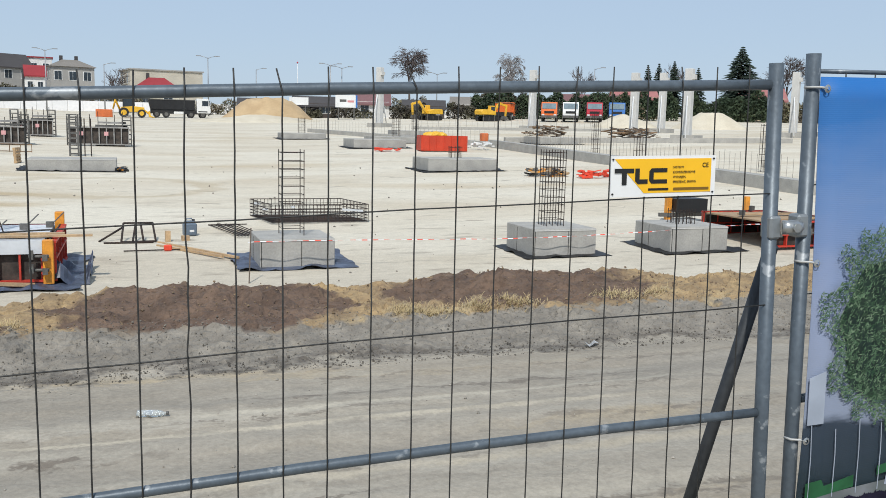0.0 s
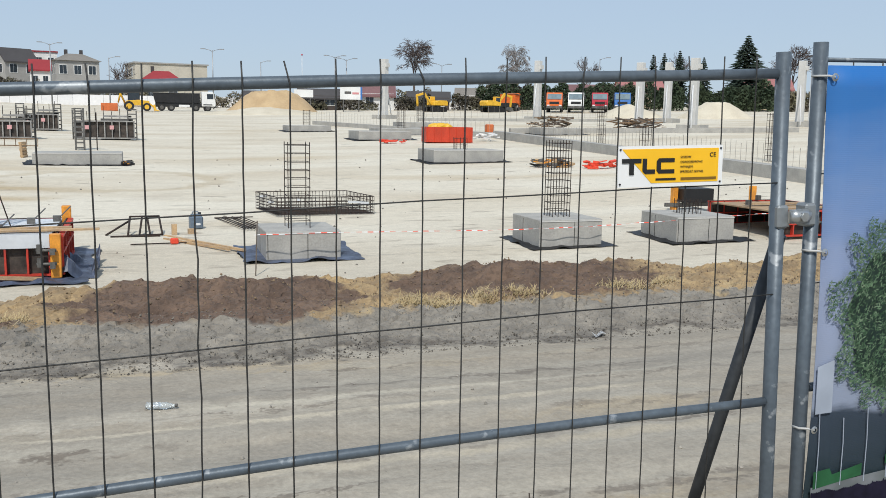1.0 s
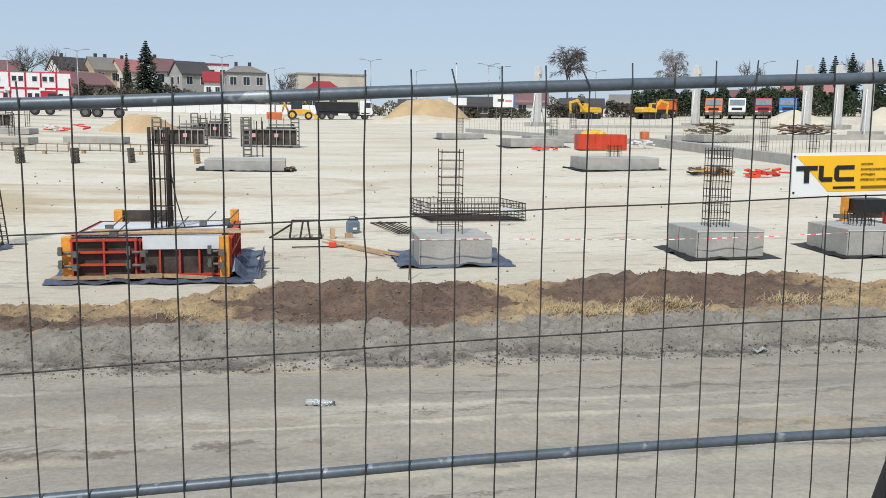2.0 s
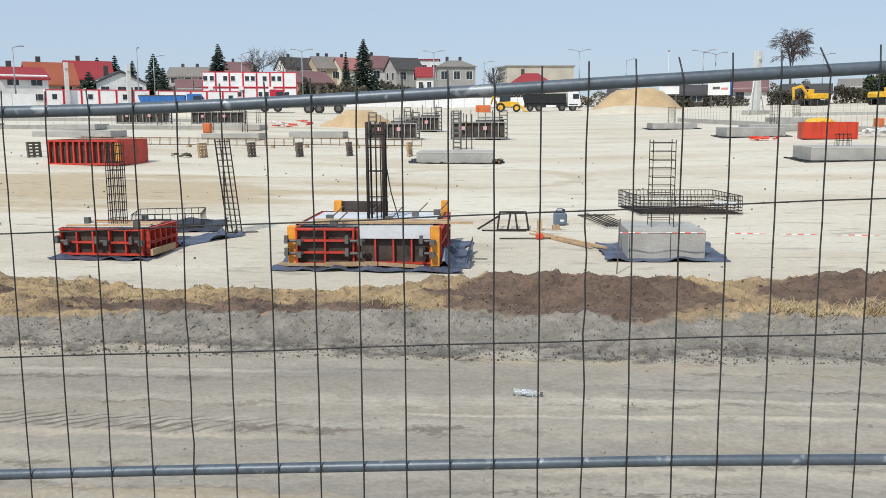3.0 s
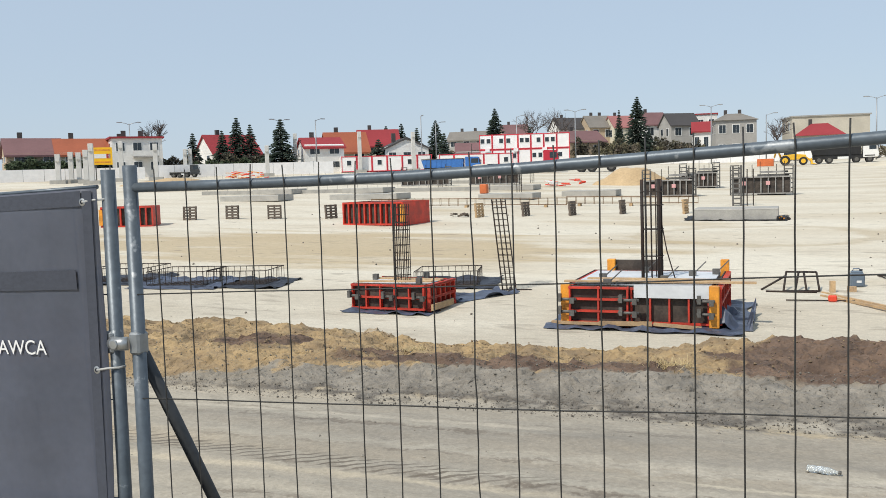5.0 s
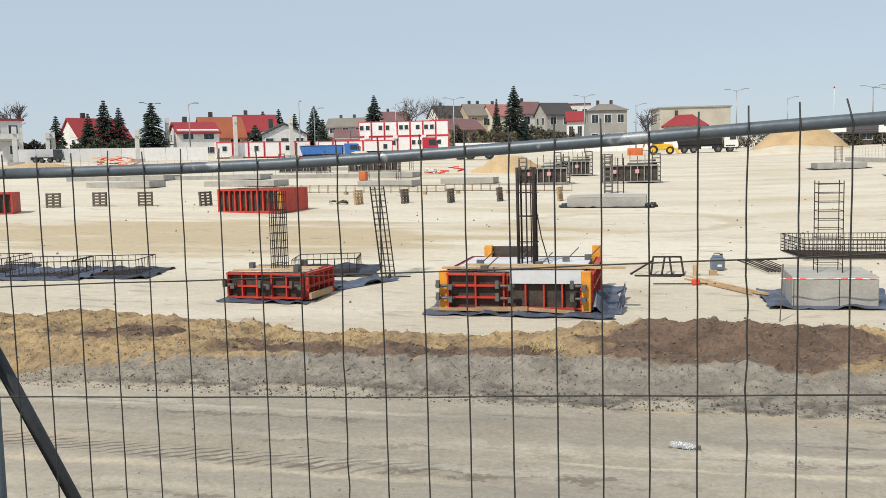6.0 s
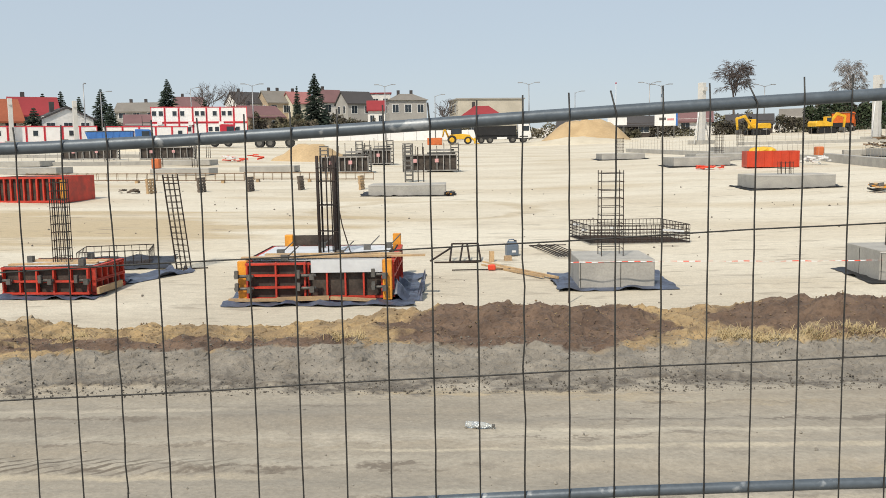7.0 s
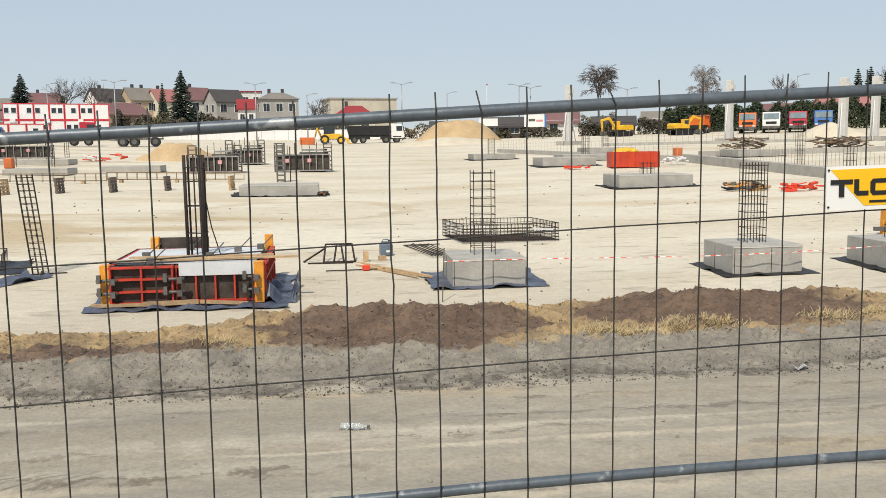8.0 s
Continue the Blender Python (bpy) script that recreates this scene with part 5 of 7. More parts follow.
jerrycan(-0.34, 18.84)
e = thing("trestle", -1.45, 17.9, g(-1.45, 17.9), 0, "small dark welded steel trestle lying on sand", "trestle")
for p in ([(-0.35, 0, 0.03), (0.35, 0.05, 0.03)], [(-0.30, 0.5, 0.38), (0.3, 0.5, 0.38)], [(-0.35, 0, 0.03), (-0.3, 0.5, 0.38)], [(0.35, 0.05, 0.03), (0.3, 0.5, 0.38)], [(-0.12, 0, 0.03), (-0.05, 0.5, 0.38)], [(0.1, 0.0, 0.03), (0.05, 0.5, 0.38)], [(-0.7, -0.05, 0.02), (0.3, -0.05, 0.02)], [(-0.8, 0.2, 0.02), (-0.3, 0.5, 0.3)]):
    tubepart("tube", p, 0.022, M_REBAR, e, n=6)
e = thing("plank", -0.35, 16.7, g(-0.35, 16.7) + 0.03, -61, "long narrow sawn plank lying on sand", "plank", "planks on the sand")
boxpart("board", (0, 0, 0.0), (2.9, 0.06, 0.045), M_WOOD, e)
e = thing("plank", -0.5, 16.55, g(-0.5, 16.6) + 0.03, -58, "long narrow sawn plank lying on sand", "plank", "planks on the sand")
boxpart("board", (0, 0, 0.0), (2.2, 0.05, 0.045), M_WOOD, e)
e = thing("wood_offcut", -0.85, 18.0, g(-0.85, 18.0), 10, "short wood offcuts standing on sand", "offcut")
boxpart("piece", (0, 0, 0.09), (0.10, 0.10, 0.30), M_WOOD, e)
boxpart("piece", (0.4, 0.1, 0.05), (0.16, 0.12, 0.12), M_WOOD, e)
e = thing("steel_rod", -0.95, 16.75, g(-0.95, 16.75), 4, "thin steel rod with a red fitting on sand", "rod")
tubepart("rod", [(-0.8, 0, 0.03), (0.45, 0, 0.03)], 0.014, M_REBAR, e, n=5)
boxpart("fitting", (0.05, 0, 0.07), (0.16, 0.1, 0.12), M_SKIPRED, e, bevel=0.02)
e = thing("survey_stake", 0.28, 13.2, g(0.28, 13.2), 0, "thin wooden survey stake in the soil", "stake")
tubepart("stick", [(0, 0, -0.05), (0.04, 0, 0.95)], 0.011, M_DARKWOOD, e, n=5)


def barrier_tape():
    e = thing("barrier_tape", 0.4, 14.30, 0, 0, "red and white barrier tape slung between the footings", "barrier tape")
    n = 110
    for k, mat in ((0, M_BAGW), (1, M_SKIPRED)):
        for i in range(k, n, 2):
            bm = bmesh.new()

            def at(q):
                f = q / n
                return Vector((12.3 * f, 0.02 * math.sin(q * 0.9), -0.27 + 0.20 * f - 0.12 * math.sin(math.pi * f) ** 2 + 0.01 * noise.noise((q * 0.3, 0, 0))))
            a, b_ = at(i), at(i + 1)
            tw_a, tw_b = 0.0045 + 0.004 * math.sin(i * 0.7), 0.0045 + 0.004 * math.sin((i + 1) * 0.7)
            vs = [a + Vector((0, -0.006, -tw_a)), b_ + Vector((0, -0.006, -tw_b)), b_ + Vector((0, 0.006, tw_b)), a + Vector((0, 0.006, tw_a))]
            bm.faces.new([bm.verts.new(v) for v in vs])
            part("white_stripe" if k == 0 else "red_stripe", bm, mat, e)


barrier_tape()


def bottle(x, y, turn):
    e = thing("plastic_bottle", x, y, g(x, y) + 0.022, turn, "crushed clear plastic bottle lying on the dirt road", "bottle")
    e.scale = (0.82, 0.82, 0.82)
    m = bpy.data.materials.new("clear_plastic")
    m.use_nodes = True
    p = m.node_tree.nodes["Principled BSDF"]
    p.inputs["Base Color"].default_value, p.inputs["Roughness"].default_value = (0.85, 0.9, 0.92, 1), 0.15
    p.inputs["Transmission Weight"].default_value, p.inputs["IOR"].default_value = 0.75, 1.15
    bm = bmesh.new()
    rings = []
    for i, (xx, r) in enumerate(((-0.11, 0.02), (-0.108, 0.036), (-0.06, 0.038), (-0.03, 0.034), (0.0, 0.038), (0.05, 0.036), (0.09, 0.02), (0.10, 0.013), (0.12, 0.013))):
        rings.append([bm.verts.new((xx, r * math.cos(a * 0.5236) * (1 + 0.15 * math.sin(i * 2 + a)), r * math.sin(a * 0.5236) * 0.75)) for a in range(12)])
    for p0, p1 in zip(rings, rings[1:]):
        for j in range(12):
            f = bm.faces.new((p0[j], p0[(j + 1) % 12], p1[(j + 1) % 12], p1[j]))
            f.smooth = True
    bm.faces.new(rings[0])
    part("body", bm, m, e)
    tubepart("cap", [(0.118, 0, 0), (0.138, 0, 0)], 0.015, M_GREYST, e)
    boxpart("label", (-0.02, 0, 0.0), (0.07, 0.06, 0.0505), M_BAGW, e, bevel=0.02)


bottle(-1.50, 4.04, -12)


def clods():
    """Loose clods and stones on the berm and the road."""
    rnd = random.Random(21)
    for nm, mat, y0, y1, n, r0, r1, lab in (("soil_clods", M_CLODG, 4.95, 6.4, 9000, 0.004, 0.013, "loose grey soil clods on the berm"), ("soil_clods", M_CLODB, 6.2, 8.3, 5200, 0.005, 0.019, "brown and ochre soil clods along the berm top"), ("soil_clods", M_CLODD, 4.92, 5.30, 3200, 0.004, 0.015, "dark loose clods along the foot of the berm"), ("pebbles", M_CLODP, 0.6, 4.9, 700, 0.004, 0.016, "scattered pebbles on the dirt road"), ("site_crumbs", M_CLODG, 11, 40, 500, 0.01, 0.05, "scattered crumbs of soil on the sand")):
        verts, faces = [], []
        for i in range(n):
            x = rnd.uniform(-13, 10) if y0 < 10 else rnd.uniform(-25, 22)
            y = rnd.uniform(y0, y1)
            r = r0 + (r1 - r0) * rnd.random() ** 5
            c = Vector((x, y, g(x, y) + r * 0.3))
            base = len(verts)
            for d in ((1, 0, 0), (-1, 0, 0), (0, 1, 0), (0, -1, 0), (0, 0, 1), (0, 0, -1), (0.6, 0.6, 0.5), (-0.6, 0.5, 0.6)):
                verts.append(c + Vector(d) * r * rnd.uniform(0.6, 1.25))
            for f in ((0, 2, 6), (2, 4, 6), (4, 0, 6), (2, 1, 7), (1, 4, 7), (4, 2, 7), (1, 3, 4), (3, 0, 4), (2, 0, 5), (1, 2, 5), (3, 1, 5), (0, 3, 5)):
                faces.append([base + q for q in f])
        me = bpy.data.meshes.new(nm)
        me.from_pydata([tuple(v) for v in verts], [], faces)
        me.materials.append(mat)
        tagged(new(nm, me), lab, "soil", kind="stuff")


M_CLODG = material("grey_clod", (0.225, 0.203, 0.168), 0.95, 0, 0.25, 12, 0.2)
M_CLODB = material("brown_clod", (0.15, 0.105, 0.072), 0.95, 0, 0.3, 12, 0.2, (0.25, 0.18, 0.10), 0.5)
M_CLODD = material("dark_clod", (0.13, 0.115, 0.095), 0.95, 0, 0.25, 12, 0.2)
M_CLODP = material("pebble", (0.36, 0.33, 0.28), 0.9, 0, 0.25, 12, 0.1)
clods()
def dry_grass():
    """Bleached grass tufts hanging over the foot of the dark heap."""
    rnd = random.Random(31)
    m = material("bleached_grass", (0.52, 0.42, 0.24), 0.9, 0, 0.2, 6, 0, (0.38, 0.29, 0.15), 3)
    verts, faces = [], []
    for cx, cy, w in ((0.95, 6.5, 0.22), (1.25, 6.45, 0.26), (1.75, 6.5, 0.30), (2.15, 6.45, 0.26), (3.3, 6.55, 0.26), (3.75, 6.6, 0.30), (-5.4, 6.8, 0.18), (-2.7, 6.5, 0.2)):
        for i in range(330):
            px, py = cx + rnd.gauss(0, w * 0.42), cy - 0.2 + rnd.gauss(0, 0.09)
            a, L = rnd.uniform(0, 2 * math.pi), rnd.uniform(0.05, 0.15)
            base = Vector((px, py, g(px, py) - 0.01))
            d = Vector((math.cos(a) * 0.7, math.sin(a) * 0.5 - 0.35, rnd.uniform(0.25, 1.0))).normalized()
            q = Vector((-math.sin(a), math.cos(a), 0)) * 0.003
            mid, tip = base + d * L * 0.6, base + d * L + Vector((0, 0, -0.25 * L))
            k = len(verts)
            verts += [tuple(base - q), tuple(base + q), tuple(mid + q * 0.8), tuple(mid - q * 0.8), tuple(tip)]
            faces += [(k, k + 1, k + 2, k + 3), (k + 3, k + 2, k + 4)]
    me = bpy.data.meshes.new("dry_grass")
    me.from_pydata(verts, [], faces)
    me.materials.append(m)
    tagged(new("dry_grass", me), "bleached dry grass tufts on the soil berm", "grass", kind="stuff")


dry_grass()
e = thing("paper_scrap", 2.35, 5.05, g(2.35, 5.05) + 0.01, 20, "crumpled white paper scrap at the foot of the berm", "litter")
bm = bmesh.new()
pts = [(-0.07, -0.03, 0), (0.0, -0.04, 0.03), (0.08, -0.02, 0.01), (0.07, 0.04, 0.03), (0.0, 0.03, 0.0), (-0.06, 0.04, 0.035)]
vs = [bm.verts.new(p) for p in pts]
for f in ((0, 1, 4, 5), (1, 2, 3, 4)):
    bm.faces.new([vs[i] for i in f])
bmesh.ops.solidify(bm, geom=list(bm.faces), thickness=0.004)
part("sheet", bm, M_BAGW, e)
e = thing("dry_twig", -0.10, 0.9, -0.08, 0, "dark dry twig sticking up beside the brace", "twig")
tubepart("stem", [(0, 0, 0), (-0.05, 0.02, 0.25), (-0.14, 0.03, 0.45), (-0.15, 0.03, 0.56)], 0.006, M_DARKWOOD, e, n=5, r2=0.003)
tubepart("side_shoot", [(-0.05, 0.02, 0.25), (-0.02, 0.03, 0.36)], 0.004, M_DARKWOOD, e, n=4, r2=0.002)


# heaps of sand
def heap(x, y, rx, ry, h, label, mat, seed, crest=0.0):
    verts, faces = [], []
    n, m = 40, 16
    for j in range(m + 1):
        for i in range(n):
            a, q = 2 * math.pi * i / n, j / m
            k = 1 + 0.22 * noise.noise((math.cos(a) * 1.5, math.sin(a) * 1.5, seed))
            px, py = rx * q * k * math.cos(a), ry * q * k * math.sin(a)
            z = h * max(0, 1 - q) ** 0.85 * (1 + 0.2 * noise.noise((px * 0.4, py * 0.4, seed + 3))) - (0.1 if j == m else 0)
            if crest:       # tipped loads side by side: a broad uneven top with steep flanks
                z = h * min(1.0, (1 - q) / (1 - crest)) * (1 + 0.16 * noise.noise((px * 0.55, py * 0.3, seed + 5)) + 0.07 * noise.noise((px * 1.6, py, seed))) - (0.1 if j == m else 0)
            z = min(z, h * (1.2 if crest else 0.93)) + 0.06 * noise.noise((px * 1.5, py * 1.5, seed))
            verts.append((px, py, z + g(x + px, y + py) - g(x, y)))
    for j in range(m):
        for i in range(n):
            faces.append((j * n + i, j * n + (i + 1) % n, (j + 1) * n + (i + 1) % n, (j + 1) * n + i))
    me = bpy.data.meshes.new("sand_mound")
    me.from_pydata(verts, [], faces)
    me.polygons.foreach_set("use_smooth", [True] * len(me.polygons))
    me.materials.append(mat)
    ob = new("sand_mound", me)
    ob.location = (x, y, g(x, y))
    tagged(ob, label, "sand heap", "sand heaps")


M_SANDY = material("yellow_sand", (0.50, 0.365, 0.21), 0.95, 0, 0.12, 6, 0.4, (0.41, 0.29, 0.16), 0.5)
M_SANDP = material("pale_sand", (0.60, 0.54, 0.42), 0.95, 0, 0.06, 6, 0.3, (0.52, 0.46, 0.35), 0.5)
heap(18.0, 131, 7.0, 5.4, 3.05, "tall heap of yellow sand", M_SANDY, 1, crest=0.45)
heap(15.0, 122, 9.0, 5.0, 1.0, "low pale sand heap", M_SANDP, 2)
heap(67.5, 93, 5.0, 4.0, 1.9, "pale gravelly sand heap", M_SANDP, 3, crest=0.3)
heap(58, 98, 4.0, 4.0, 1.8, "pale gravelly sand heap", M_SANDP, 4)
heap(-14.4, 76, 3.8, 3.0, 1.35, "low heap of yellow sand", M_SANDY, 5, crest=0.3)
heap(-36, 100, 5.5, 3.0, 1.6, "pale gravelly sand heap", M_SANDP, 6)
heap(-64, 78, 8, 3.0, 0.9, "low heap of yellow sand", M_SANDY, 7)


# ---------------------------------------------------------------- columns
def column(x, y, h, w=0.66, prop=True):
    e = thing("concrete_column", x, y, g(x, y), 35, "tall pale precast concrete column on a footing", "column", "precast columns")
    boxpart("footing", (0, 0, 0.2), (w * 3.2, w * 3.2, 0.5), M_CONC, e)
    boxpart("shaft", (0, 0, h / 2), (w, w, h), M_CONC2, e, bevel=0.02)
    boxpart("corbel", (0, -w * 0.6, h - 0.7), (w * 0.9, w * 0.4, 0.4), M_CONC2, e)
    if prop:
        for sx, sy in ((1, 0.3), (-1, -0.4)):
            tubepart("prop", [(sx * 1.9, sy * 1.5, 0.1), (sx * w * 0.5, 0, h * 0.62)], 0.06, M_BAGW, e, n=6)


for x, y, h, pr in ((44, 64, 6.1, 1), (44.6, 73.7, 6.0, 1), (52.1, 80.4, 6.3, 1), (59.1, 68.4, 6.2, 1), (62.5, 70.5, 6.2, 0), (41.2, 89.6, 6.6, 1), (26.3, 99.9, 6.9, 1),
                    (-78.8, 128.2, 6.0, 0), (-66.7, 128, 6.0, 0), (-58.5, 131, 5.8, 0), (-80.9, 95.3, 4.3, 0), (-79.8, 82.3, 4.3, 0), (-87.4, 84.7, 3.1, 0), (-88.0, 87.5, 3.4, 0), (-86.7, 87.5, 3.3, 0), (-84.6, 86.5, 3.6, 0),
                    (-72.7, 109.8, 3.9, 0), (-90.0, 113.5, 3.7, 0), (-89.8, 114.5, 3.7, 0), (-83.8, 92.0, 4.7, 0)):
    column(x, y, h + (0.6 if x < 0 else 0), 0.66 if x > 0 else 0.58, prop=pr)


# ---------------------------------------------------------------- vehicles
def wheel(e, x, y, r, w, rim=None):
    bm = bmesh.new()
    tube(bm, [(x, y - w / 2, r), (x, y + w / 2, r)], r, 18)
    t = part("tyre", bm, M_RUB, e)
    bm = bmesh.new()
    tube(bm, [(x, y - w / 2 - 0.02, r), (x, y + w / 2 + 0.02, r)], r * 0.55, 14)
    part("rim", bm, rim or M_GREYST, t)


# glass lightened in its base colour to stand for mirrored sky
M_SCREEN = material("windscreen_with_sky", (0.20, 0.26, 0.29), 0.08, 0, 0.1, 5, 0)


def lorry(x, y, turn, paint, body, label, tipper=True, length=9.0):
    """A lorry along local x, the cab at +x."""
    e = thing("lorry", x, y, g(x, y), turn, label, "lorry", "lorries")
    L = length
    boxpart("chassis", (-0.2, 0, 0.92), (L - 0.6, 2.2, 0.62), M_BLACK, e)
    bm = bmesh.new()
    c = L / 2
    prism(bm, [(c - 2.1, 0.75), (c - 0.05, 0.75), (c, 1.3), (c - 0.12, 2.0), (c - 0.35, 2.95), (c - 2.1, 3.0)], -1.22, 1.22)
    cab = part("cab", bm, paint, e, bevel=0.05)
    bm2 = bmesh.new()
    box(bm2, (0, 0, 0), (0.06, 2.15, 0.85), pose(c - 0.17, 0, 2.33, 0, -15, 0))
    part("windscreen", bm2, M_SCREEN, cab)
    for sy in (-1, 1):
        boxpart("side_window", (c - 0.82, sy * 1.215, 2.28), (0.95, 0.04, 0.78), M_GLASS, cab)
        boxpart("mudguard", (c - 1.2, sy * 1.19, 1.02), (1.35, 0.12, 0.14), M_BLACK, cab)
        boxpart("side_guard", (-0.2, sy * 1.16, 0.78), (1.6, 0.06, 0.34), M_WHITE, e)
        boxpart("mirror", (c - 0.15, sy * 1.42, 2.2), (0.12, 0.2, 0.55), M_BLACK, cab)
        boxpart("headlight", (c - 0.01, sy * 0.92, 0.98), (0.08, 0.42, 0.22), M_BAGW, cab)
    boxpart("grille", (c - 0.02, 0, 1.38), (0.08, 1.5, 0.36), M_BLACK, cab)
    boxpart("bumper", (c - 0.02, 0, 0.72), (0.22, 2.45, 0.36), M_GREYST, cab)
    if tipper:
        bm = bmesh.new()
        prism(bm, [(-L / 2 + 0.1, 1.25), (c - 2.4, 1.25), (c - 2.35, 2.75), (-L / 2 - 0.25, 2.6)], -1.24, 1.24)
        t = part("tipper_body", bm, body, e)
        for i in range(8):
            boxpart("rib", (-L / 2 + 0.4 + i * (L - 3.1) / 7, 0, 1.95), (0.1, 2.56, 1.3), body, t)
        boxpart("rim_rail", ((-L / 2 - 0.25 + c - 2.35) / 2, 0, 2.72), (L - 2.1, 2.6, 0.1), M_GREYST, t)
    else:
        boxpart("flatbed", (-1.2, 0, 1.2), (L - 2.6, 2.45, 0.22), body, e)
    for wx in (c - 1.2, c - 2.95, -L / 2 + 2.4, -L / 2 + 1.0):
        for sy in (-1, 1):
            wheel(e, wx, sy * 1.05, 0.52, 0.32)
    return e


lorry(6.0, 142.3, 0, M_WHITE, M_BLACK, "white tipper lorry with a black tipping body")
M_LORANGE = material("lorry_orange", (0.75, 0.16, 0.03), 0.4, 0, 0.05, 8, 0)
M_LRED = material("lorry_red", (0.45, 0.02, 0.04), 0.4, 0, 0.05, 8, 0)
for x, y, p, lab in ((61.9, 127.2, M_LORANGE, "orange"), (65.0, 126.0, M_WHITE, "white"), (68.4, 124.6, M_LRED, "dark red"), (71.6, 123.3, M_BLUE, "blue")):
    lorry(x, y, 242, p, M_GREYST, lab + " tipper lorry parked in a row", length=8.5)
lorry(-44.2, 111.0, 15, M_BLUE, M_BLUE, "blue tipper lorry parked by the site cabins", length=7.8).scale = (1, 1, 0.78)
lorry(-36.0, 117.0, 12, M_LRED, M_BLACK, "dark red lorry with a low flatbed", tipper=False, length=10)
lorry(58, 136, 60, M_LORANGE, M_LORANGE, "orange lorry behind the excavator", length=8)
lorry(-86, 108, 30, M_DARKTUBE, M_GREYST, "small dark lorry by the hoarding", tipper=False, length=7).scale = (0.62, 0.62, 0.62)


def tractor_trailer(x, y, turn):
    e = thing("trailer", x, y, g(x, y), turn, "dusty low trailer with large wheels", "trailer", "trailers")
    boxpart("deck", (0, 0, 1.0), (6, 2.2, 0.2), M_GREYST, e)
    boxpart("headboard", (2.9, 0, 1.5), (0.1, 2.2, 0.9), M_GREYST, e)
    for wx in (-2, -0.6, 2.0):
        for sy in (-1, 1):
            wheel(e, wx, sy * 1.0, 0.62, 0.4)


tractor_trailer(-26.0, 118.0, 8)


def excavator(x, y, turn, label, reach=1.0):
    e = thing("excavator", x, y, g(x, y), turn, label, "excavator", "excavators")
    e.scale = (0.76, 0.76, 0.80)
    for sy in (-1, 1):
        bm = bmesh.new()
        prism(bm, [(-2.0, 0.15), (-1.7, 0.0), (1.7, 0.0), (2.0, 0.15), (2.05, 0.6), (1.7, 0.95), (-1.7, 0.95), (-2.05, 0.6)], sy * 1.2 - 0.3, sy * 1.2 + 0.3)
        part("track", bm, M_BLACK, e)
    boxpart("turntable", (0, 0, 1.1), (1.6, 1.6, 0.35), M_GREYST, e)
    bm = bmesh.new()
    prism(bm, [(-2.4, 1.25), (1.2, 1.25), (1.2, 1.9), (-0.2, 2.25), (-2.2, 2.25), (-2.5, 1.9)], -1.25, 1.25)
    part("house", bm, M_YEL, e, bevel=0.06)
    bm = bmesh.new()
    prism(bm, [(-0.2, 1.3), (1.3, 1.3), (1.25, 2.2), (0.9, 3.0), (-0.2, 3.0)], -1.2, -0.3)
    cab = part("cab", bm, M_YEL, e, bevel=0.04)
    boxpart("side_window", (0.45, -1.2, 2.4), (1.0, 0.04, 0.8), M_GLASS, cab)
    boxpart("windscreen", (1.12, -0.75, 2.45), (0.06, 0.75, 0.9), M_GLASS, cab, m=pose(0, 0, 0, 0, 0, 0))
    bm = bmesh.new()
    prism(bm, [(1.0, 1.5), (1.4, 1.4), (3.2, 3.3), (5.0, 2.9), (5.1, 3.2), (3.1, 3.8)], 0.0, 0.4)
    part("boom", bm, M_YEL, e)
    bm = bmesh.new()
    prism(bm, [(4.8, 3.4), (5.2, 3.2), (4.6 + reach * 0.3, 0.9), (4.35 + reach * 0.3, 1.0)], 0.05, 0.35)
    part("arm", bm, M_YEL, e)
    bm = bmesh.new()
    prism(bm, [(4.2, 1.1), (4.9, 1.0), (5.0, 0.4), (4.5, 0.15), (4.0, 0.5)], -0.3, 0.7)
    part("bucket", bm, M_GREYST, e)
    tubepart("ram", [(1.3, 0.2, 1.9), (2.9, 0.2, 3.2)], 0.09, M_GREYST, e)


excavator(43.7, 133, 200, "yellow tracked excavator with a folded boom")
excavator(51.5, 128, 15, "yellow tracked excavator digging")


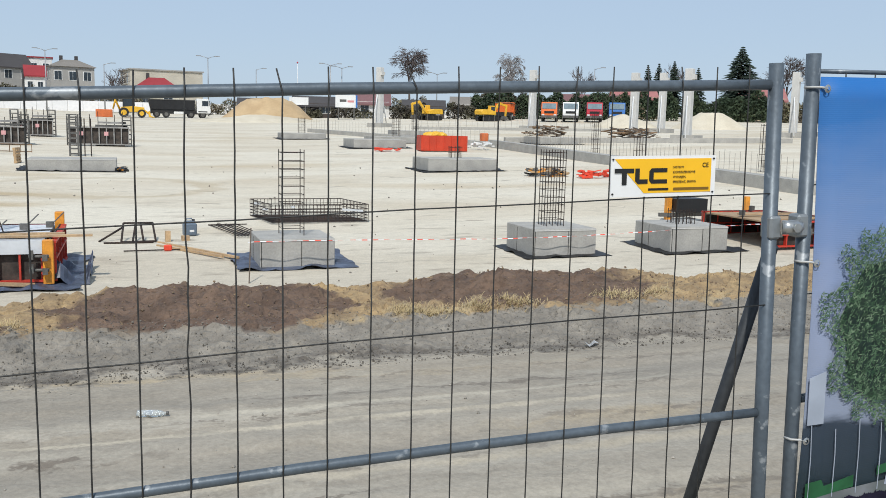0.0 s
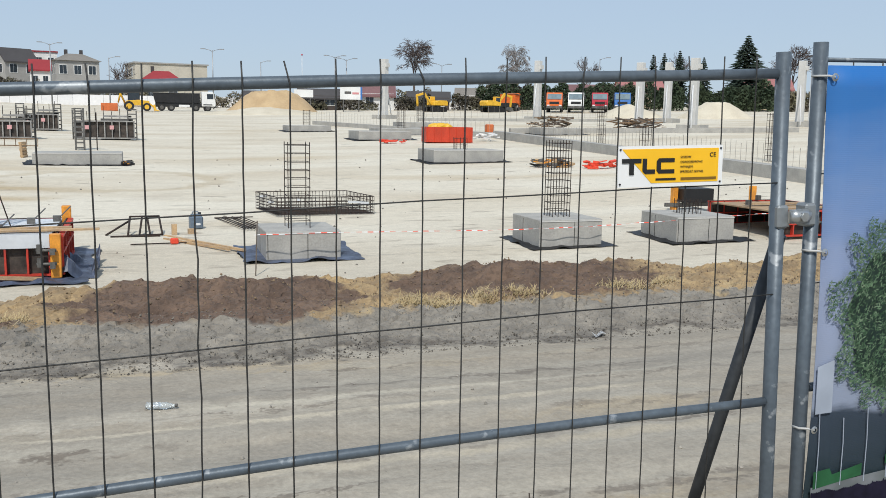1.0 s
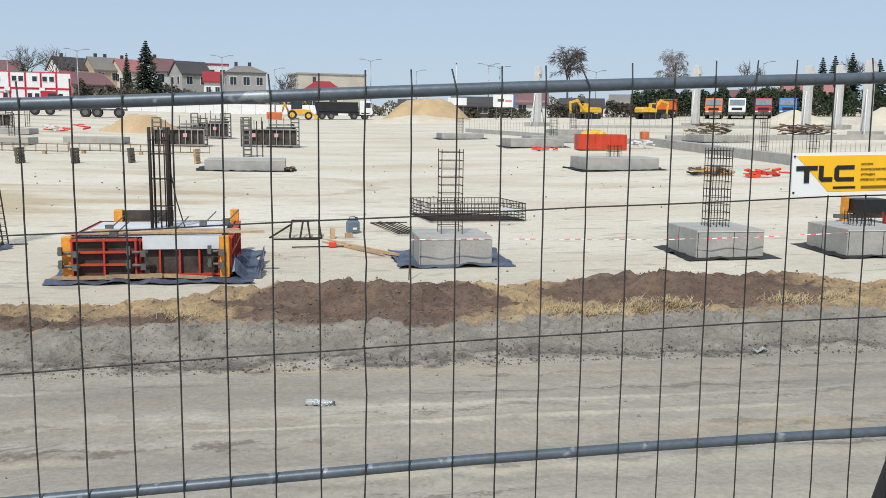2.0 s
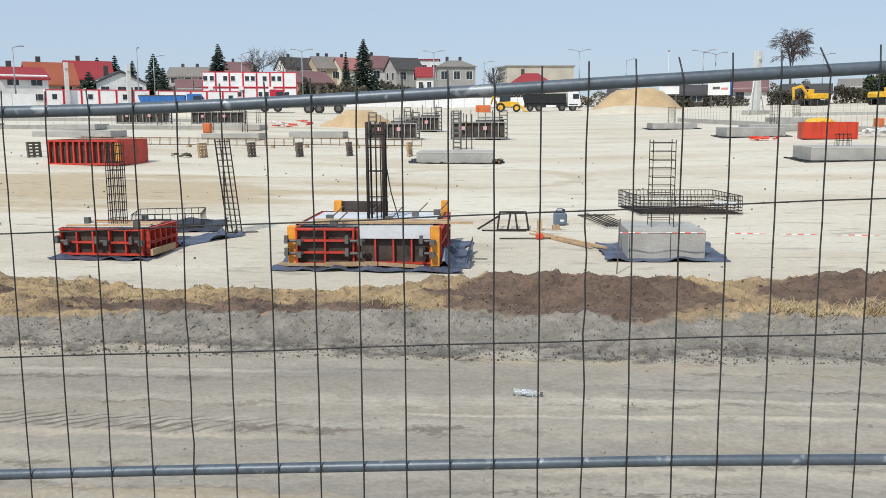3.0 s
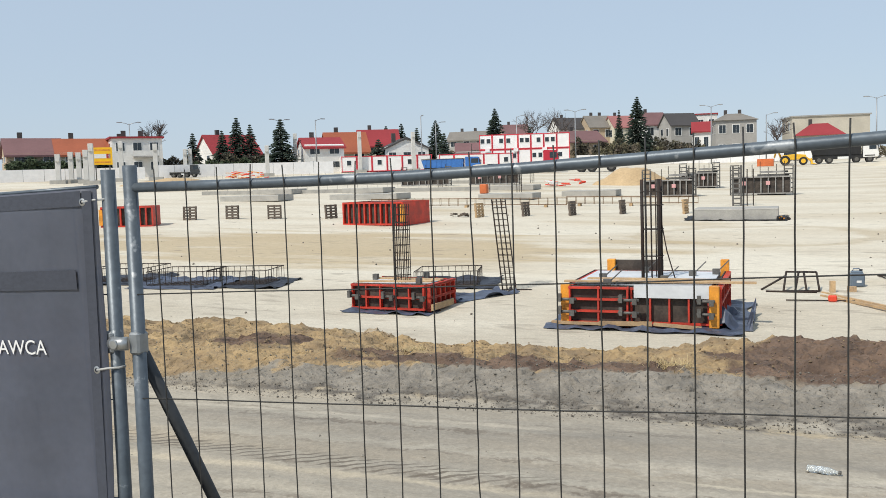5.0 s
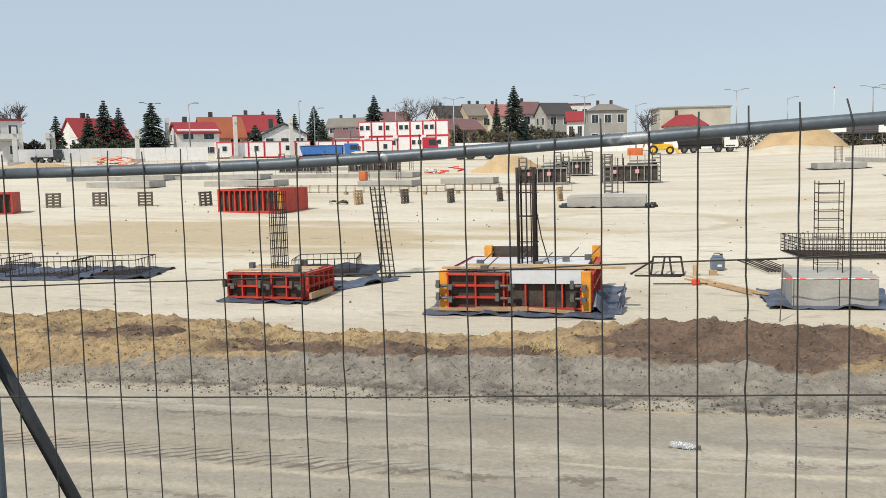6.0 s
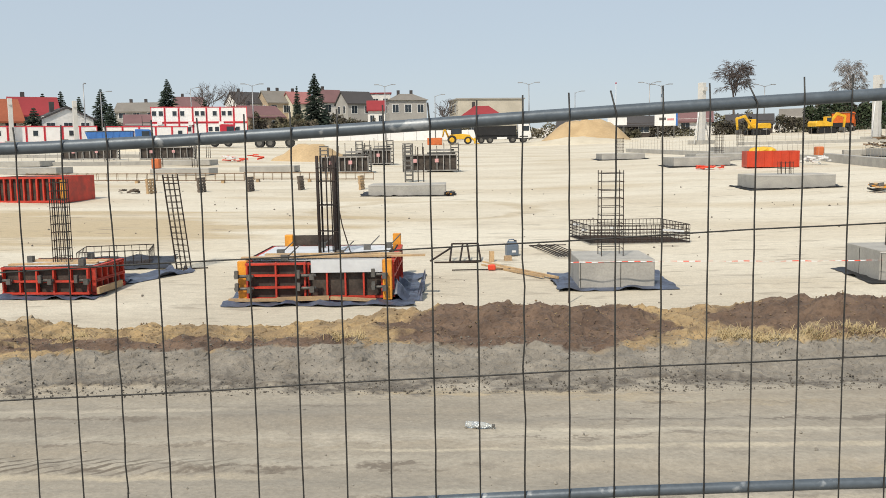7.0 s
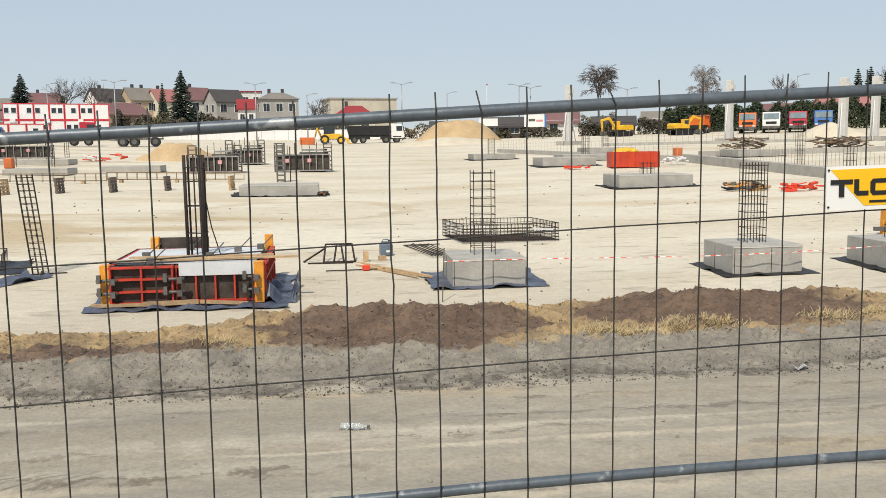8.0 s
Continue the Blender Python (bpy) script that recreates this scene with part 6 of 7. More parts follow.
def backhoe(x, y):
    e = thing("backhoe_loader", x, y, g(x, y), 0, "yellow and black wheeled backhoe loader", "loader")
    bm = bmesh.new()
    prism(bm, [(-1.6, 0.8), (1.6, 0.8), (1.7, 1.5), (0.3, 1.65), (-1.6, 1.5)], -0.9, 0.9)
    part("body", bm, M_YEL, e, bevel=0.05)
    cab = boxpart("cab", (-0.5, 0, 2.2), (1.7, 1.6, 1.4), M_GLASS, e, bevel=0.05)
    boxpart("roof", (-0.5, 0, 2.95), (1.9, 1.8, 0.12), M_BLACK, cab)
    for px in (-1.3, 0.3):
        for py in (-0.78, 0.78):
            boxpart("pillar", (px, py, 2.2), (0.1, 0.1, 1.45), M_BLACK, cab)
    for px, r in ((-1.2, 0.72), (1.3, 0.6)):
        for sy in (-1, 1):
            wheel(e, px, sy * 0.95, r, 0.4, M_YEL)
    bm = bmesh.new()
    prism(bm, [(1.4, 1.2), (1.6, 1.3), (2.6, 0.6), (2.4, 0.4)], -0.7, 0.7)
    part("loader_arm", bm, M_YEL, e)
    bm = bmesh.new()
    prism(bm, [(2.3, 0.1), (3.2, 0.05), (2.6, 0.3), (2.45, 1.0), (2.3, 1.0)], -1.1, 1.1)
    part("bucket", bm, M_YEL, e)
    tubepart("rear_boom", [(-1.7, 0, 1.0), (-2.4, 0, 2.6), (-2.2, 0, 3.2)], 0.14, M_YEL, e, n=6)
    tubepart("rear_arm", [(-2.2, 0, 3.2), (-2.7, 0, 1.2)], 0.12, M_YEL, e, n=6)


backhoe(-1.0, 139.5)


# ---------------------------------------------------------------- site cabins and hoarding
M_CABRED = material("cabin_red_trim", (0.62, 0.03, 0.05), 0.5, 0, 0.05, 8, 0)
M_CABW = material("cabin_white", (0.80, 0.79, 0.78), 0.55, 0, 0.04, 6, 0.05)


def facing(x, y, extra=0.0):
    """Turn that lets the local front (-y) look back at the street."""
    return math.degrees(math.atan2(-x, y)) + extra


def cabin(e, cx, cz, w, h, d, windows):
    """One steel site cabin as a part, with trim and window panes under it."""
    c = boxpart("cabin_body", (cx, 0, cz + h / 2), (w - 0.06, d, h - 0.06), M_CABW, e)
    for sx in (-1, 1):
        boxpart("corner_trim", (cx + sx * (w / 2 - 0.08), -d / 2 - 0.01, cz + h / 2), (0.11, 0.08, h), M_CABRED, c)
    for z in (0.09, h - 0.09):
        boxpart("edge_trim", (cx, -d / 2 - 0.012, cz + z), (w, 0.08, 0.13), M_CABRED, c)
    for q in windows:
        boxpart("window_frame", (cx + q * w, -d / 2 - 0.01, cz + h * 0.57), (0.85, 0.06, 0.95), M_WHITE, c)
        boxpart("pane", (cx + q * w, -d / 2 - 0.03, cz + h * 0.57), (0.66, 0.05, 0.76), M_GLASS, c)


def cabin_block():
    x, y = -45.8, 151.8
    e = thing("site_cabins", x, y, 4.1, facing(x, y), "two-storey block of white site cabins with red trim", "site cabin")
    ws = [(0.25, 0.72), (0.7,), (0.25,), (0.3, 0.72), (0.6,), (0.25, 0.7), ()]
    w = 15.8 / 7
    for s in range(2):
        for i in range(7):
            cabin(e, -7.9 + w * (i + 0.5), 0.2 + 2.65 * s, w, 2.65, 6.0, [q - 0.5 for q in ws[i]] if s else [q - 0.5 for q in ws[(i + 3) % 7]])
    boxpart("plinth", (0, 0, -0.4), (15.8, 6, 1.2), M_CONC, e)
    for i in range(3):
        boxpart("air_conditioner", (-6.5 + 5 * i, -3.15, 2.7), (0.8, 0.35, 0.55), M_CABW, e)
    boxpart("stair_landing", (-8.6, -1.5, 2.9), (1.4, 2.5, 0.1), M_GREYST, e)
    for k in range(3):
        tubepart("stair_rail", [(-9.3, -2.7, 0 + k), (-9.3, -2.7, 4.0)], 0.05, M_GREYST, e, n=5)


cabin_block()
for k, (x, y, n, top) in enumerate(((-64.5, 133, 6, 0), (-51.5, 141, 5, 0))):
    e = thing("site_cabins", x, y, g(x, y) - 0.05, facing(x, y, 6), "row of low white site cabins with red edges", "site cabin", "low site cabins")
    for i in range(n):
        cabin(e, -n * 1.25 + 2.5 * (i + 0.5), 0.05, 2.5, 2.6, 5.0, (0.0,) if i % 2 == 0 else ())


def hoarding(points, h, label):
    """White site hoarding: panels between posts, along a line."""
    for (x0, y0), (x1, y1) in zip(points, points[1:]):
        L = math.hypot(x1 - x0, y1 - y0)
        e = thing("hoarding", x0, y0, g(x0, y0), math.degrees(math.atan2(y1 - y0, x1 - x0)), label, "hoarding", "white hoardings")
        n = max(1, int(L / 2.6))
        dz = g(x1, y1) - g(x0, y0)
        for i in range(n):
            z = dz * (i + 0.5) / n
            boxpart("panel", (L * (i + 0.5) / n, 0, z + h / 2), (L / n - 0.04, 0.06, h), M_CABW, e)
            boxpart("post", (L * i / n, 0.05, z + h / 2), (0.1, 0.1, h + 0.1), M_GREYST, e)


hoarding([(-112, 78), (-101, 92), (-90, 104)], 1.7, "white panel hoarding along the site edge")
hoarding([(-90, 106), (-80, 117), (-70, 125)], 1.9, "white panel hoarding along the site edge")
hoarding([(-40, 168), (-12, 175), (14, 177), (24, 176)], 1.9, "white panel hoarding along the far street")
hoarding([(30, 158), (60, 150)], 0.9, "low pale wall along the far street")


# ---------------------------------------------------------------- houses
def paint(name, c, v=0.06):
    return material(name, c, 0.85, 0, v, 3, 0.1, tuple(q * 0.85 for q in c), 0.3)


W_DARKW, W_WHITE, W_GREY, W_BEIGE, W_TAN, W_CREAM = paint("dark_boards", (0.07, 0.055, 0.048)), paint("render_white", (0.72, 0.71, 0.68)), paint("render_grey", (0.34, 0.33, 0.31)), paint("render_beige", (0.50, 0.46, 0.38)), paint("render_tan", (0.46, 0.36, 0.25)), paint("render_cream", (0.62, 0.58, 0.46))
R_RED, R_ORANGE, R_DARK, R_GREY, R_PURPLE, R_PINK = paint("roof_red", (0.30, 0.032, 0.038)), paint("roof_orange", (0.34, 0.095, 0.045)), paint("roof_dark", (0.065, 0.06, 0.06)), paint("roof_grey", (0.22, 0.20, 0.175)), paint("roof_plum", (0.19, 0.10, 0.10)), paint("roof_pink", (0.36, 0.15, 0.14))


def window(parent, x, y, z, w, h, m=None):
    f = boxpart("window", (x, y, z), (w + 0.2, 0.10, h + 0.2), M_WHITE, parent, m=m)
    for sx in (-0.25, 0.25):
        boxpart("pane", (x + sx * w, y - 0.04, z), (w * 0.46, 0.08, h), M_GLASS, f, m=m)


def house(x, y, w, d, top, roof, wall, tiles, label, extra=0.0, cols=3, floors=2, chim=1, ridge="x", slope=0.32, balcony=False):
    z0 = site(x, y)
    H = top - z0
    e = thing("house", x, y, z0, facing(x, y, extra), label, "house", "houses behind the site")
    he = H * (1 - slope) if roof != "flat" else H
    b = boxpart("wall", (0, 0, he / 2 - 0.3), (w, d, he + 0.6), wall, e)
    o = 0.5
    bm = bmesh.new()
    if roof == "gable":
        m = pose(0, 0, 0, 0, 0, 90) if ridge == "x" else None
        sw, sd = (d, w) if ridge == "x" else (w, d)
        hw, hd = sw / 2 + o, sd / 2 + o * 0.6
        bm2 = bmesh.new()
        prism(bm2, [(-sw / 2, he - 0.05), (0, H - 0.4), (sw / 2, he - 0.05)], -sd / 2, sd / 2, m)
        part("gable", bm2, wall, e)
        prism(bm, [(-hw, he - 0.35), (0, H), (hw, he - 0.35), (hw, he - 0.65), (0, H - 0.32), (-hw, he - 0.65)], -hd, hd, m)
    elif roof == "hip":
        a = [bm.verts.new(v) for v in ((-w / 2 - o, -d / 2 - o, he), (w / 2 + o, -d / 2 - o, he), (w / 2 + o, d / 2 + o, he), (-w / 2 - o, d / 2 + o, he), (-w * 0.18, 0, H), (w * 0.18, 0, H))]
        for f in ((0, 1, 5, 4), (1, 2, 5), (2, 3, 4, 5), (3, 0, 4), (3, 2, 1, 0)):
            bm.faces.new([a[i] for i in f])
    else:
        box(bm, (0, 0, H + 0.1), (w + 0.6, d + 0.6, 0.3))
    r = part("roof", bm, tiles, e)
    for i in range(chim):
        boxpart("chimney", ((-0.2 + 0.35 * i) * w, 0.3, H + (0.1 if roof != "flat" else 0.6)), (0.7, 0.6, 1.6), R_DARK, r)
    fh = he / floors
    for s in range(floors):
        for i in range(cols):
            window(b, -w / 2 + w * (i + 0.5) / cols, -d / 2, fh * (s + 0.55), min(1.7, w / cols * 0.5), fh * 0.42)
    for sgn in (-1, 1):
        for i in range(2):
            window(b, sgn * 0 + d * (i - 0.5) * 0.45, -sgn * w / 2 if sgn > 0 else -w / 2, fh * (floors - 0.45), 1.1, fh * 0.42, m=pose(0, 0, 0, 0, 0, 90 if sgn > 0 else -90))
    if balcony:
        bc = boxpart("balcony", (w * 0.15, -d / 2 - 0.7, fh * 1.02), (w * 0.5, 1.4, 0.25), W_GREY, e)
        boxpart("parapet", (w * 0.15, -d / 2 - 1.35, fh * 1.02 + 0.5), (w * 0.5, 0.1, 0.9), wall, bc)
    return e


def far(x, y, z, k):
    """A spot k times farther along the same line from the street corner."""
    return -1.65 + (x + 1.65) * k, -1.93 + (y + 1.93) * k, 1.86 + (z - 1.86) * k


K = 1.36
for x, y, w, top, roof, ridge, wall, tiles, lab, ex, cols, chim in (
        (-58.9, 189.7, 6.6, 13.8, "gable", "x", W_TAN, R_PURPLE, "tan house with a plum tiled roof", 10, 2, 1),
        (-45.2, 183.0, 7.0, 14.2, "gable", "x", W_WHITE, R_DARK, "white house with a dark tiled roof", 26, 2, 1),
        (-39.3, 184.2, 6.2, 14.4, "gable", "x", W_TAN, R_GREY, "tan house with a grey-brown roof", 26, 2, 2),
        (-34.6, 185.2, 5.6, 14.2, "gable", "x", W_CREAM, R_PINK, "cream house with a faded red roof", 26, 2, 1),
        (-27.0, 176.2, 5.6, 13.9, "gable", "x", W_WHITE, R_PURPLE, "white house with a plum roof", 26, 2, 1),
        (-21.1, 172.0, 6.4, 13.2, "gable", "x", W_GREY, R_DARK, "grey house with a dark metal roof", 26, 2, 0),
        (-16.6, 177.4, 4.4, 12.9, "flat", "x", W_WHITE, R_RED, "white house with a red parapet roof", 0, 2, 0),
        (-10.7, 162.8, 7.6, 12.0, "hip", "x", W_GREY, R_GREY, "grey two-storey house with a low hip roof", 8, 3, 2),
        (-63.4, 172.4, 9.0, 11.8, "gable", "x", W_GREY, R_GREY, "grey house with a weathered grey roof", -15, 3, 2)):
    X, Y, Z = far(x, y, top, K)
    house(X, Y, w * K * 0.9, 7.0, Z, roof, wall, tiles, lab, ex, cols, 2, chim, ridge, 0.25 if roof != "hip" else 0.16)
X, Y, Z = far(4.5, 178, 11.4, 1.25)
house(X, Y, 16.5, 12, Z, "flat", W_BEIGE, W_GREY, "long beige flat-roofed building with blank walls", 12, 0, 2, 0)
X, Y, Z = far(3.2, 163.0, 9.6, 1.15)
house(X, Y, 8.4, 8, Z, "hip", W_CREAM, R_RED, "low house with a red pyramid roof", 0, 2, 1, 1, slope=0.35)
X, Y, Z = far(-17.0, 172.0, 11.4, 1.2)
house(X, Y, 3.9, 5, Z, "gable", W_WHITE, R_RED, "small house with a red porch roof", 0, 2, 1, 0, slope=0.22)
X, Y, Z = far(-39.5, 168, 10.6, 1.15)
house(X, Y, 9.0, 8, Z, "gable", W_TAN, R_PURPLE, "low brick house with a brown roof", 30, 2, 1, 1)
# nearer row on the left
for x, y, w, top, roof, ridge, wall, tiles, lab, ex, cols, fl, chim, bal, sl in (
        (-111.5, 104.0, 8.0, 10.3, "gable", "x", W_TAN, R_PURPLE, "terraced house with a plum tiled roof", 5, 2, 2, 1, False, 0.38),
        (-106.5, 109.5, 8.5, 10.2, "gable", "x", W_CREAM, R_ORANGE, "terraced house with an orange tiled roof", 5, 2, 2, 1, False, 0.38),
        (-101.5, 114.0, 6.0, 10.0, "gable", "x", W_TAN, R_ORANGE, "terraced house with an orange tiled roof", 5, 2, 2, 1, False, 0.38),
        (-99.9, 113.6, 7.6, 9.9, "flat", "x", W_WHITE, R_RED, "white two-storey house with a red roof edge", 6, 3, 2, 2, True, 0.2),
        (-100.3, 139.9, 9.6, 11.6, "gable", "x", W_WHITE, R_RED, "white house with a steep red roof", 25, 2, 2, 1, False, 0.5),
        (-76.5, 132.5, 6.6, 9.8, "gable", "x", W_WHITE, R_RED, "white house with a low red roof", 10, 2, 2, 1, False, 0.25),
        (-78.5, 145.5, 7.5, 11.3, "gable", "x", W_CREAM, R_ORANGE, "cream house with an orange roof", 10, 2, 2, 1, False, 0.5),
        (-66.3, 144.4, 7.8, 9.6, "gable", "y", W_WHITE, R_DARK, "white bungalow with a dark low gable roof", 10, 3, 1, 1, False, 0.3),
        (-80.0, 163.0, 8.0, 12.6, "gable", "x", W_CREAM, R_RED, "cream house with a bright red roof", 5, 2, 2, 1, False, 0.4),
        (-57.0, 160.0, 9.0, 8.9, "gable", "x", W_GREY, R_PURPLE, "low house with a plum roof", 0, 3, 1, 0, False, 0.4),
        (-122, 92, 9.0, 9.0, "gable", "x", W_WHITE, R_ORANGE, "white house with an orange roof", 0, 2, 2, 1, False, 0.4)):
    house(x, y, w, 8.0, top, roof, wall, tiles, lab, ex, cols, fl, chim, ridge, sl, bal)
# right side: houses behind the hedge
for x, y, w, top, wall, tiles, lab in ((112, 140, 9.0, 10.9, W_TAN, R_PINK, "brick house with a faded red roof behind the hedge"), (92, 152, 8.0, 11.0, W_TAN, R_PINK, "brick house partly hidden by the hedge"), (123, 124, 9, 10.5, W_WHITE, R_PINK, "white house with a faded red roof")):
    house(x, y, w, 8.0, top, "gable", wall, tiles, lab, 10, 3, 2, 1, "x", 0.35)


# ---- low sheds and signs along the far street
def shed(x, y, w, h, wall, tiles, label, extra=0.0):
    house(x, y, w, 5.0, site(x, y) + h, "gable", wall, tiles, label, extra, 2, 1, 0, "x", 0.35)


shed(28.5, 150, 7.0, 3.6, W_DARKW, R_DARK, "low dark wooden shed with a dark roof")
shed(33.6, 152, 2.6, 3.4, W_WHITE, R_GREY, "narrow white kiosk between the sheds")
shed(38.0, 147, 5.5, 4.2, W_WHITE, R_PURPLE, "small white kiosk with a brown roof")
shed(46.5, 145, 7.0, 3.2, W_DARKW, R_DARK, "low dark wooden shed")
shed(56.0, 147, 7.0, 3.8, W_WHITE, R_GREY, "low white shop with a grey roof")
shed(20.0, 156, 7.0, 3.2, W_DARKW, R_DARK, "low dark shed with a dark roof")
shed(78, 144, 10.0, 4.5, W_TAN, R_PURPLE, "low brown shed behind the hedge")


def billboard(x, y, w, h, zb, mat, label, turn=None, bars=()):
    z = site(x, y)
    e = thing("billboard", x, y, z, facing(x, y) if turn is None else turn, label, "billboard", "billboards")
    for sx in (-0.35, 0.35):
        boxpart("leg", (sx * w, 0.1, zb / 2), (0.16, 0.16, zb + 0.3), M_GREYST, e)
    boxpart("board", (0, 0, zb + h / 2), (w, 0.12, h), mat, e)
    for bx, bz, bw, bh, bm_ in bars:
        boxpart("printed_bar", (bx * w, -0.07, zb + bz * h), (bw * w, 0.02, bh * h), bm_, e)


billboard(30.4, 134.4, 3.4, 1.9, 1.9, M_WHITE, "white advertising board with a blue edge", bars=((0.46, 0.5, 0.08, 1.0, M_BLUE), (-0.15, 0.55, 0.3, 0.2, M_GREYST), (0.2, 0.5, 0.3, 0.16, M_PINKB := material("pink_ink", (0.6, 0.25, 0.25), 0.6, 0, 0.05, 8, 0))))
billboard(24.0, 140.0, 3.0, 1.2, 2.2, M_WHITE, "white shop sign board")
billboard(-90.5, 96.0, 2.6, 2.4, 2.2, M_SIGNY, "yellow advertising board with a white stripe", bars=((0.0, 0.5, 0.8, 0.25, M_WHITE), (0.3, 0.5, 0.2, 0.25, M_CABRED), (0, 0.85, 0.8, 0.08, M_ORANGE), (0, 0.15, 0.8, 0.08, M_ORANGE)))


# ---- street lamps and masts
M_LAMP = material("lamp_grey", (0.33, 0.34, 0.35), 0.5, 0.5, 0.05, 8, 0)


def street_lamp(x, y, top, arms=2, turn=0.0):
    z = site(x, y)
    e = thing("street_lamp", x, y, z, facing(x, y, turn), "tall grey street lamp with %s" % ("two arms" if arms == 2 else "one arm"), "street lamp", "street lamps")
    H = top - z
    tubepart("pole", [(0, 0, 0), (0, 0, H)], 0.13, M_LAMP, e, n=8, r2=0.07)
    for s in ((-1, 1) if arms == 2 else (1,)):
        a = tubepart("arm", [(0, 0, H - 0.2), (s * 0.5, 0, H + 0.05), (s * 1.2, 0, H + 0.2)], 0.05, M_LAMP, e, n=6)
        boxpart("lamp_head", (s * 1.55, 0, H + 0.22), (0.85, 0.3, 0.14), M_LAMP, a)


for x, y, t, a, tr in ((11.5, 157.5, 13.1, 2, 0), (32.2, 154.5, 12.6, 2, 0), (34.6, 156, 12.3, 2, 10), (-14.5, 162.6, 13.5, 2, 0), (-59.3, 136.5, 12.7, 1, 80), (-105.8, 119.6, 13.0, 2, 0), (-37.0, 154.1, 13.4, 2, 0), (54, 160, 12.2, 2, 20), (22.0, 175, 12.5, 1, 0), (-5.5, 170, 12.0, 1, 0), (-66, 160, 13.0, 1, 0), (-84, 132, 13.0, 2, 30), (-54, 175, 14.5, 1, 0), (-73, 125, 12.2, 1, 40), (80, 146, 13.5, 1, 0)):
    street_lamp(x, y, t, a, tr)
e = thing("mast", 27.0, 158.0, site(27, 158), 0, "thin pale mast with a small red lamp", "mast")
tubepart("pole", [(0, 0, 0), (0, 0, 9.4)], 0.05, M_BAGW, e, n=6)
bm = bmesh.new()
bmesh.ops.create_icosphere(bm, subdivisions=1, radius=0.17, matrix=Matrix.Translation((0, 0, 9.5)))
part("lamp", bm, M_LRED, e)


# ---------------------------------------------------------------- trees
M_NEEDLE = material("spruce_needles", (0.011, 0.022, 0.015), 0.9, 0, 0.3, 3, 0, (0.02, 0.034, 0.02), 0.6)
M_BARK = material("bark", (0.11, 0.085, 0.07), 0.9, 0, 0.2, 10, 0.2)
M_TWIG = material("bare_twigs", (0.125, 0.10, 0.093), 0.9, 0, 0.2, 4, 0)
M_BIRCH = material("birch_twigs", (0.27, 0.25, 0.24), 0.9, 0, 0.15, 4, 0)
M_HEDGE = material("evergreen_leaves", (0.03, 0.05, 0.025), 0.9, 0, 0.3, 2, 0, (0.055, 0.075, 0.035), 0.4)
M_BUSH = material("bare_bush", (0.13, 0.105, 0.08), 0.9, 0, 0.25, 3, 0, (0.16, 0.15, 0.08), 0.5)


def spruce(x, y, top, w, seed, label="dark green spruce tree"):
    rnd = random.Random(seed)
    z0 = site(x, y)
    H = top - z0
    e = thing("spruce_tree", x, y, z0, 0, label, "tree", "spruce trees")
    tubepart("trunk", [(0, 0, 0), (0, 0, H * 0.97)], 0.22, M_BARK, e, n=7, r2=0.03)
    verts, faces = [], []
    n = int(H * 2.6)
    for i in range(n):
        q = i / n
        z = H * (0.06 + 0.94 * q)
        r = (1 - q) ** 0.85 * w * 0.5 * rnd.uniform(0.8, 1.12) + 0.08
        for k in range(rnd.randint(19, 23)):
            a = rnd.uniform(0, 2 * math.pi)
            rr = r * rnd.uniform(0.65, 1.12)
            d = Vector((math.cos(a), math.sin(a), 0))
            s_ = Vector((-d.y, d.x, 0))
            up = rnd.uniform(-0.35, -0.05) * rr
            for t in range(5):
                f0 = t / 5
                c = d * rr * f0 + Vector((0, 0, z + up * f0 * f0 * 1.4))
                wd = (0.45 + 0.35 * rr) * (1 - f0) * 0.7 + 0.16
                L = rr / 5 * 1.5
                tip = c + d * L + Vector((0, 0, -0.15 * L))
                b0 = len(verts)
                verts += [tuple(c - s_ * wd * 0.5 + Vector((0, 0, -0.12))), tuple(c + s_ * wd * 0.5 + Vector((0, 0, -0.12))), tuple(tip), tuple(c + Vector((0, 0, 0.1)))]
                faces += [(b0, b0 + 2, b0 + 3), (b0 + 1, b0 + 3, b0 + 2), (b0, b0 + 1, b0 + 2)]
    me = bpy.data.meshes.new("crown")
    me.from_pydata(verts, [], faces)
    me.materials.append(M_NEEDLE)
    c = new("crown", me)
    c.parent = e


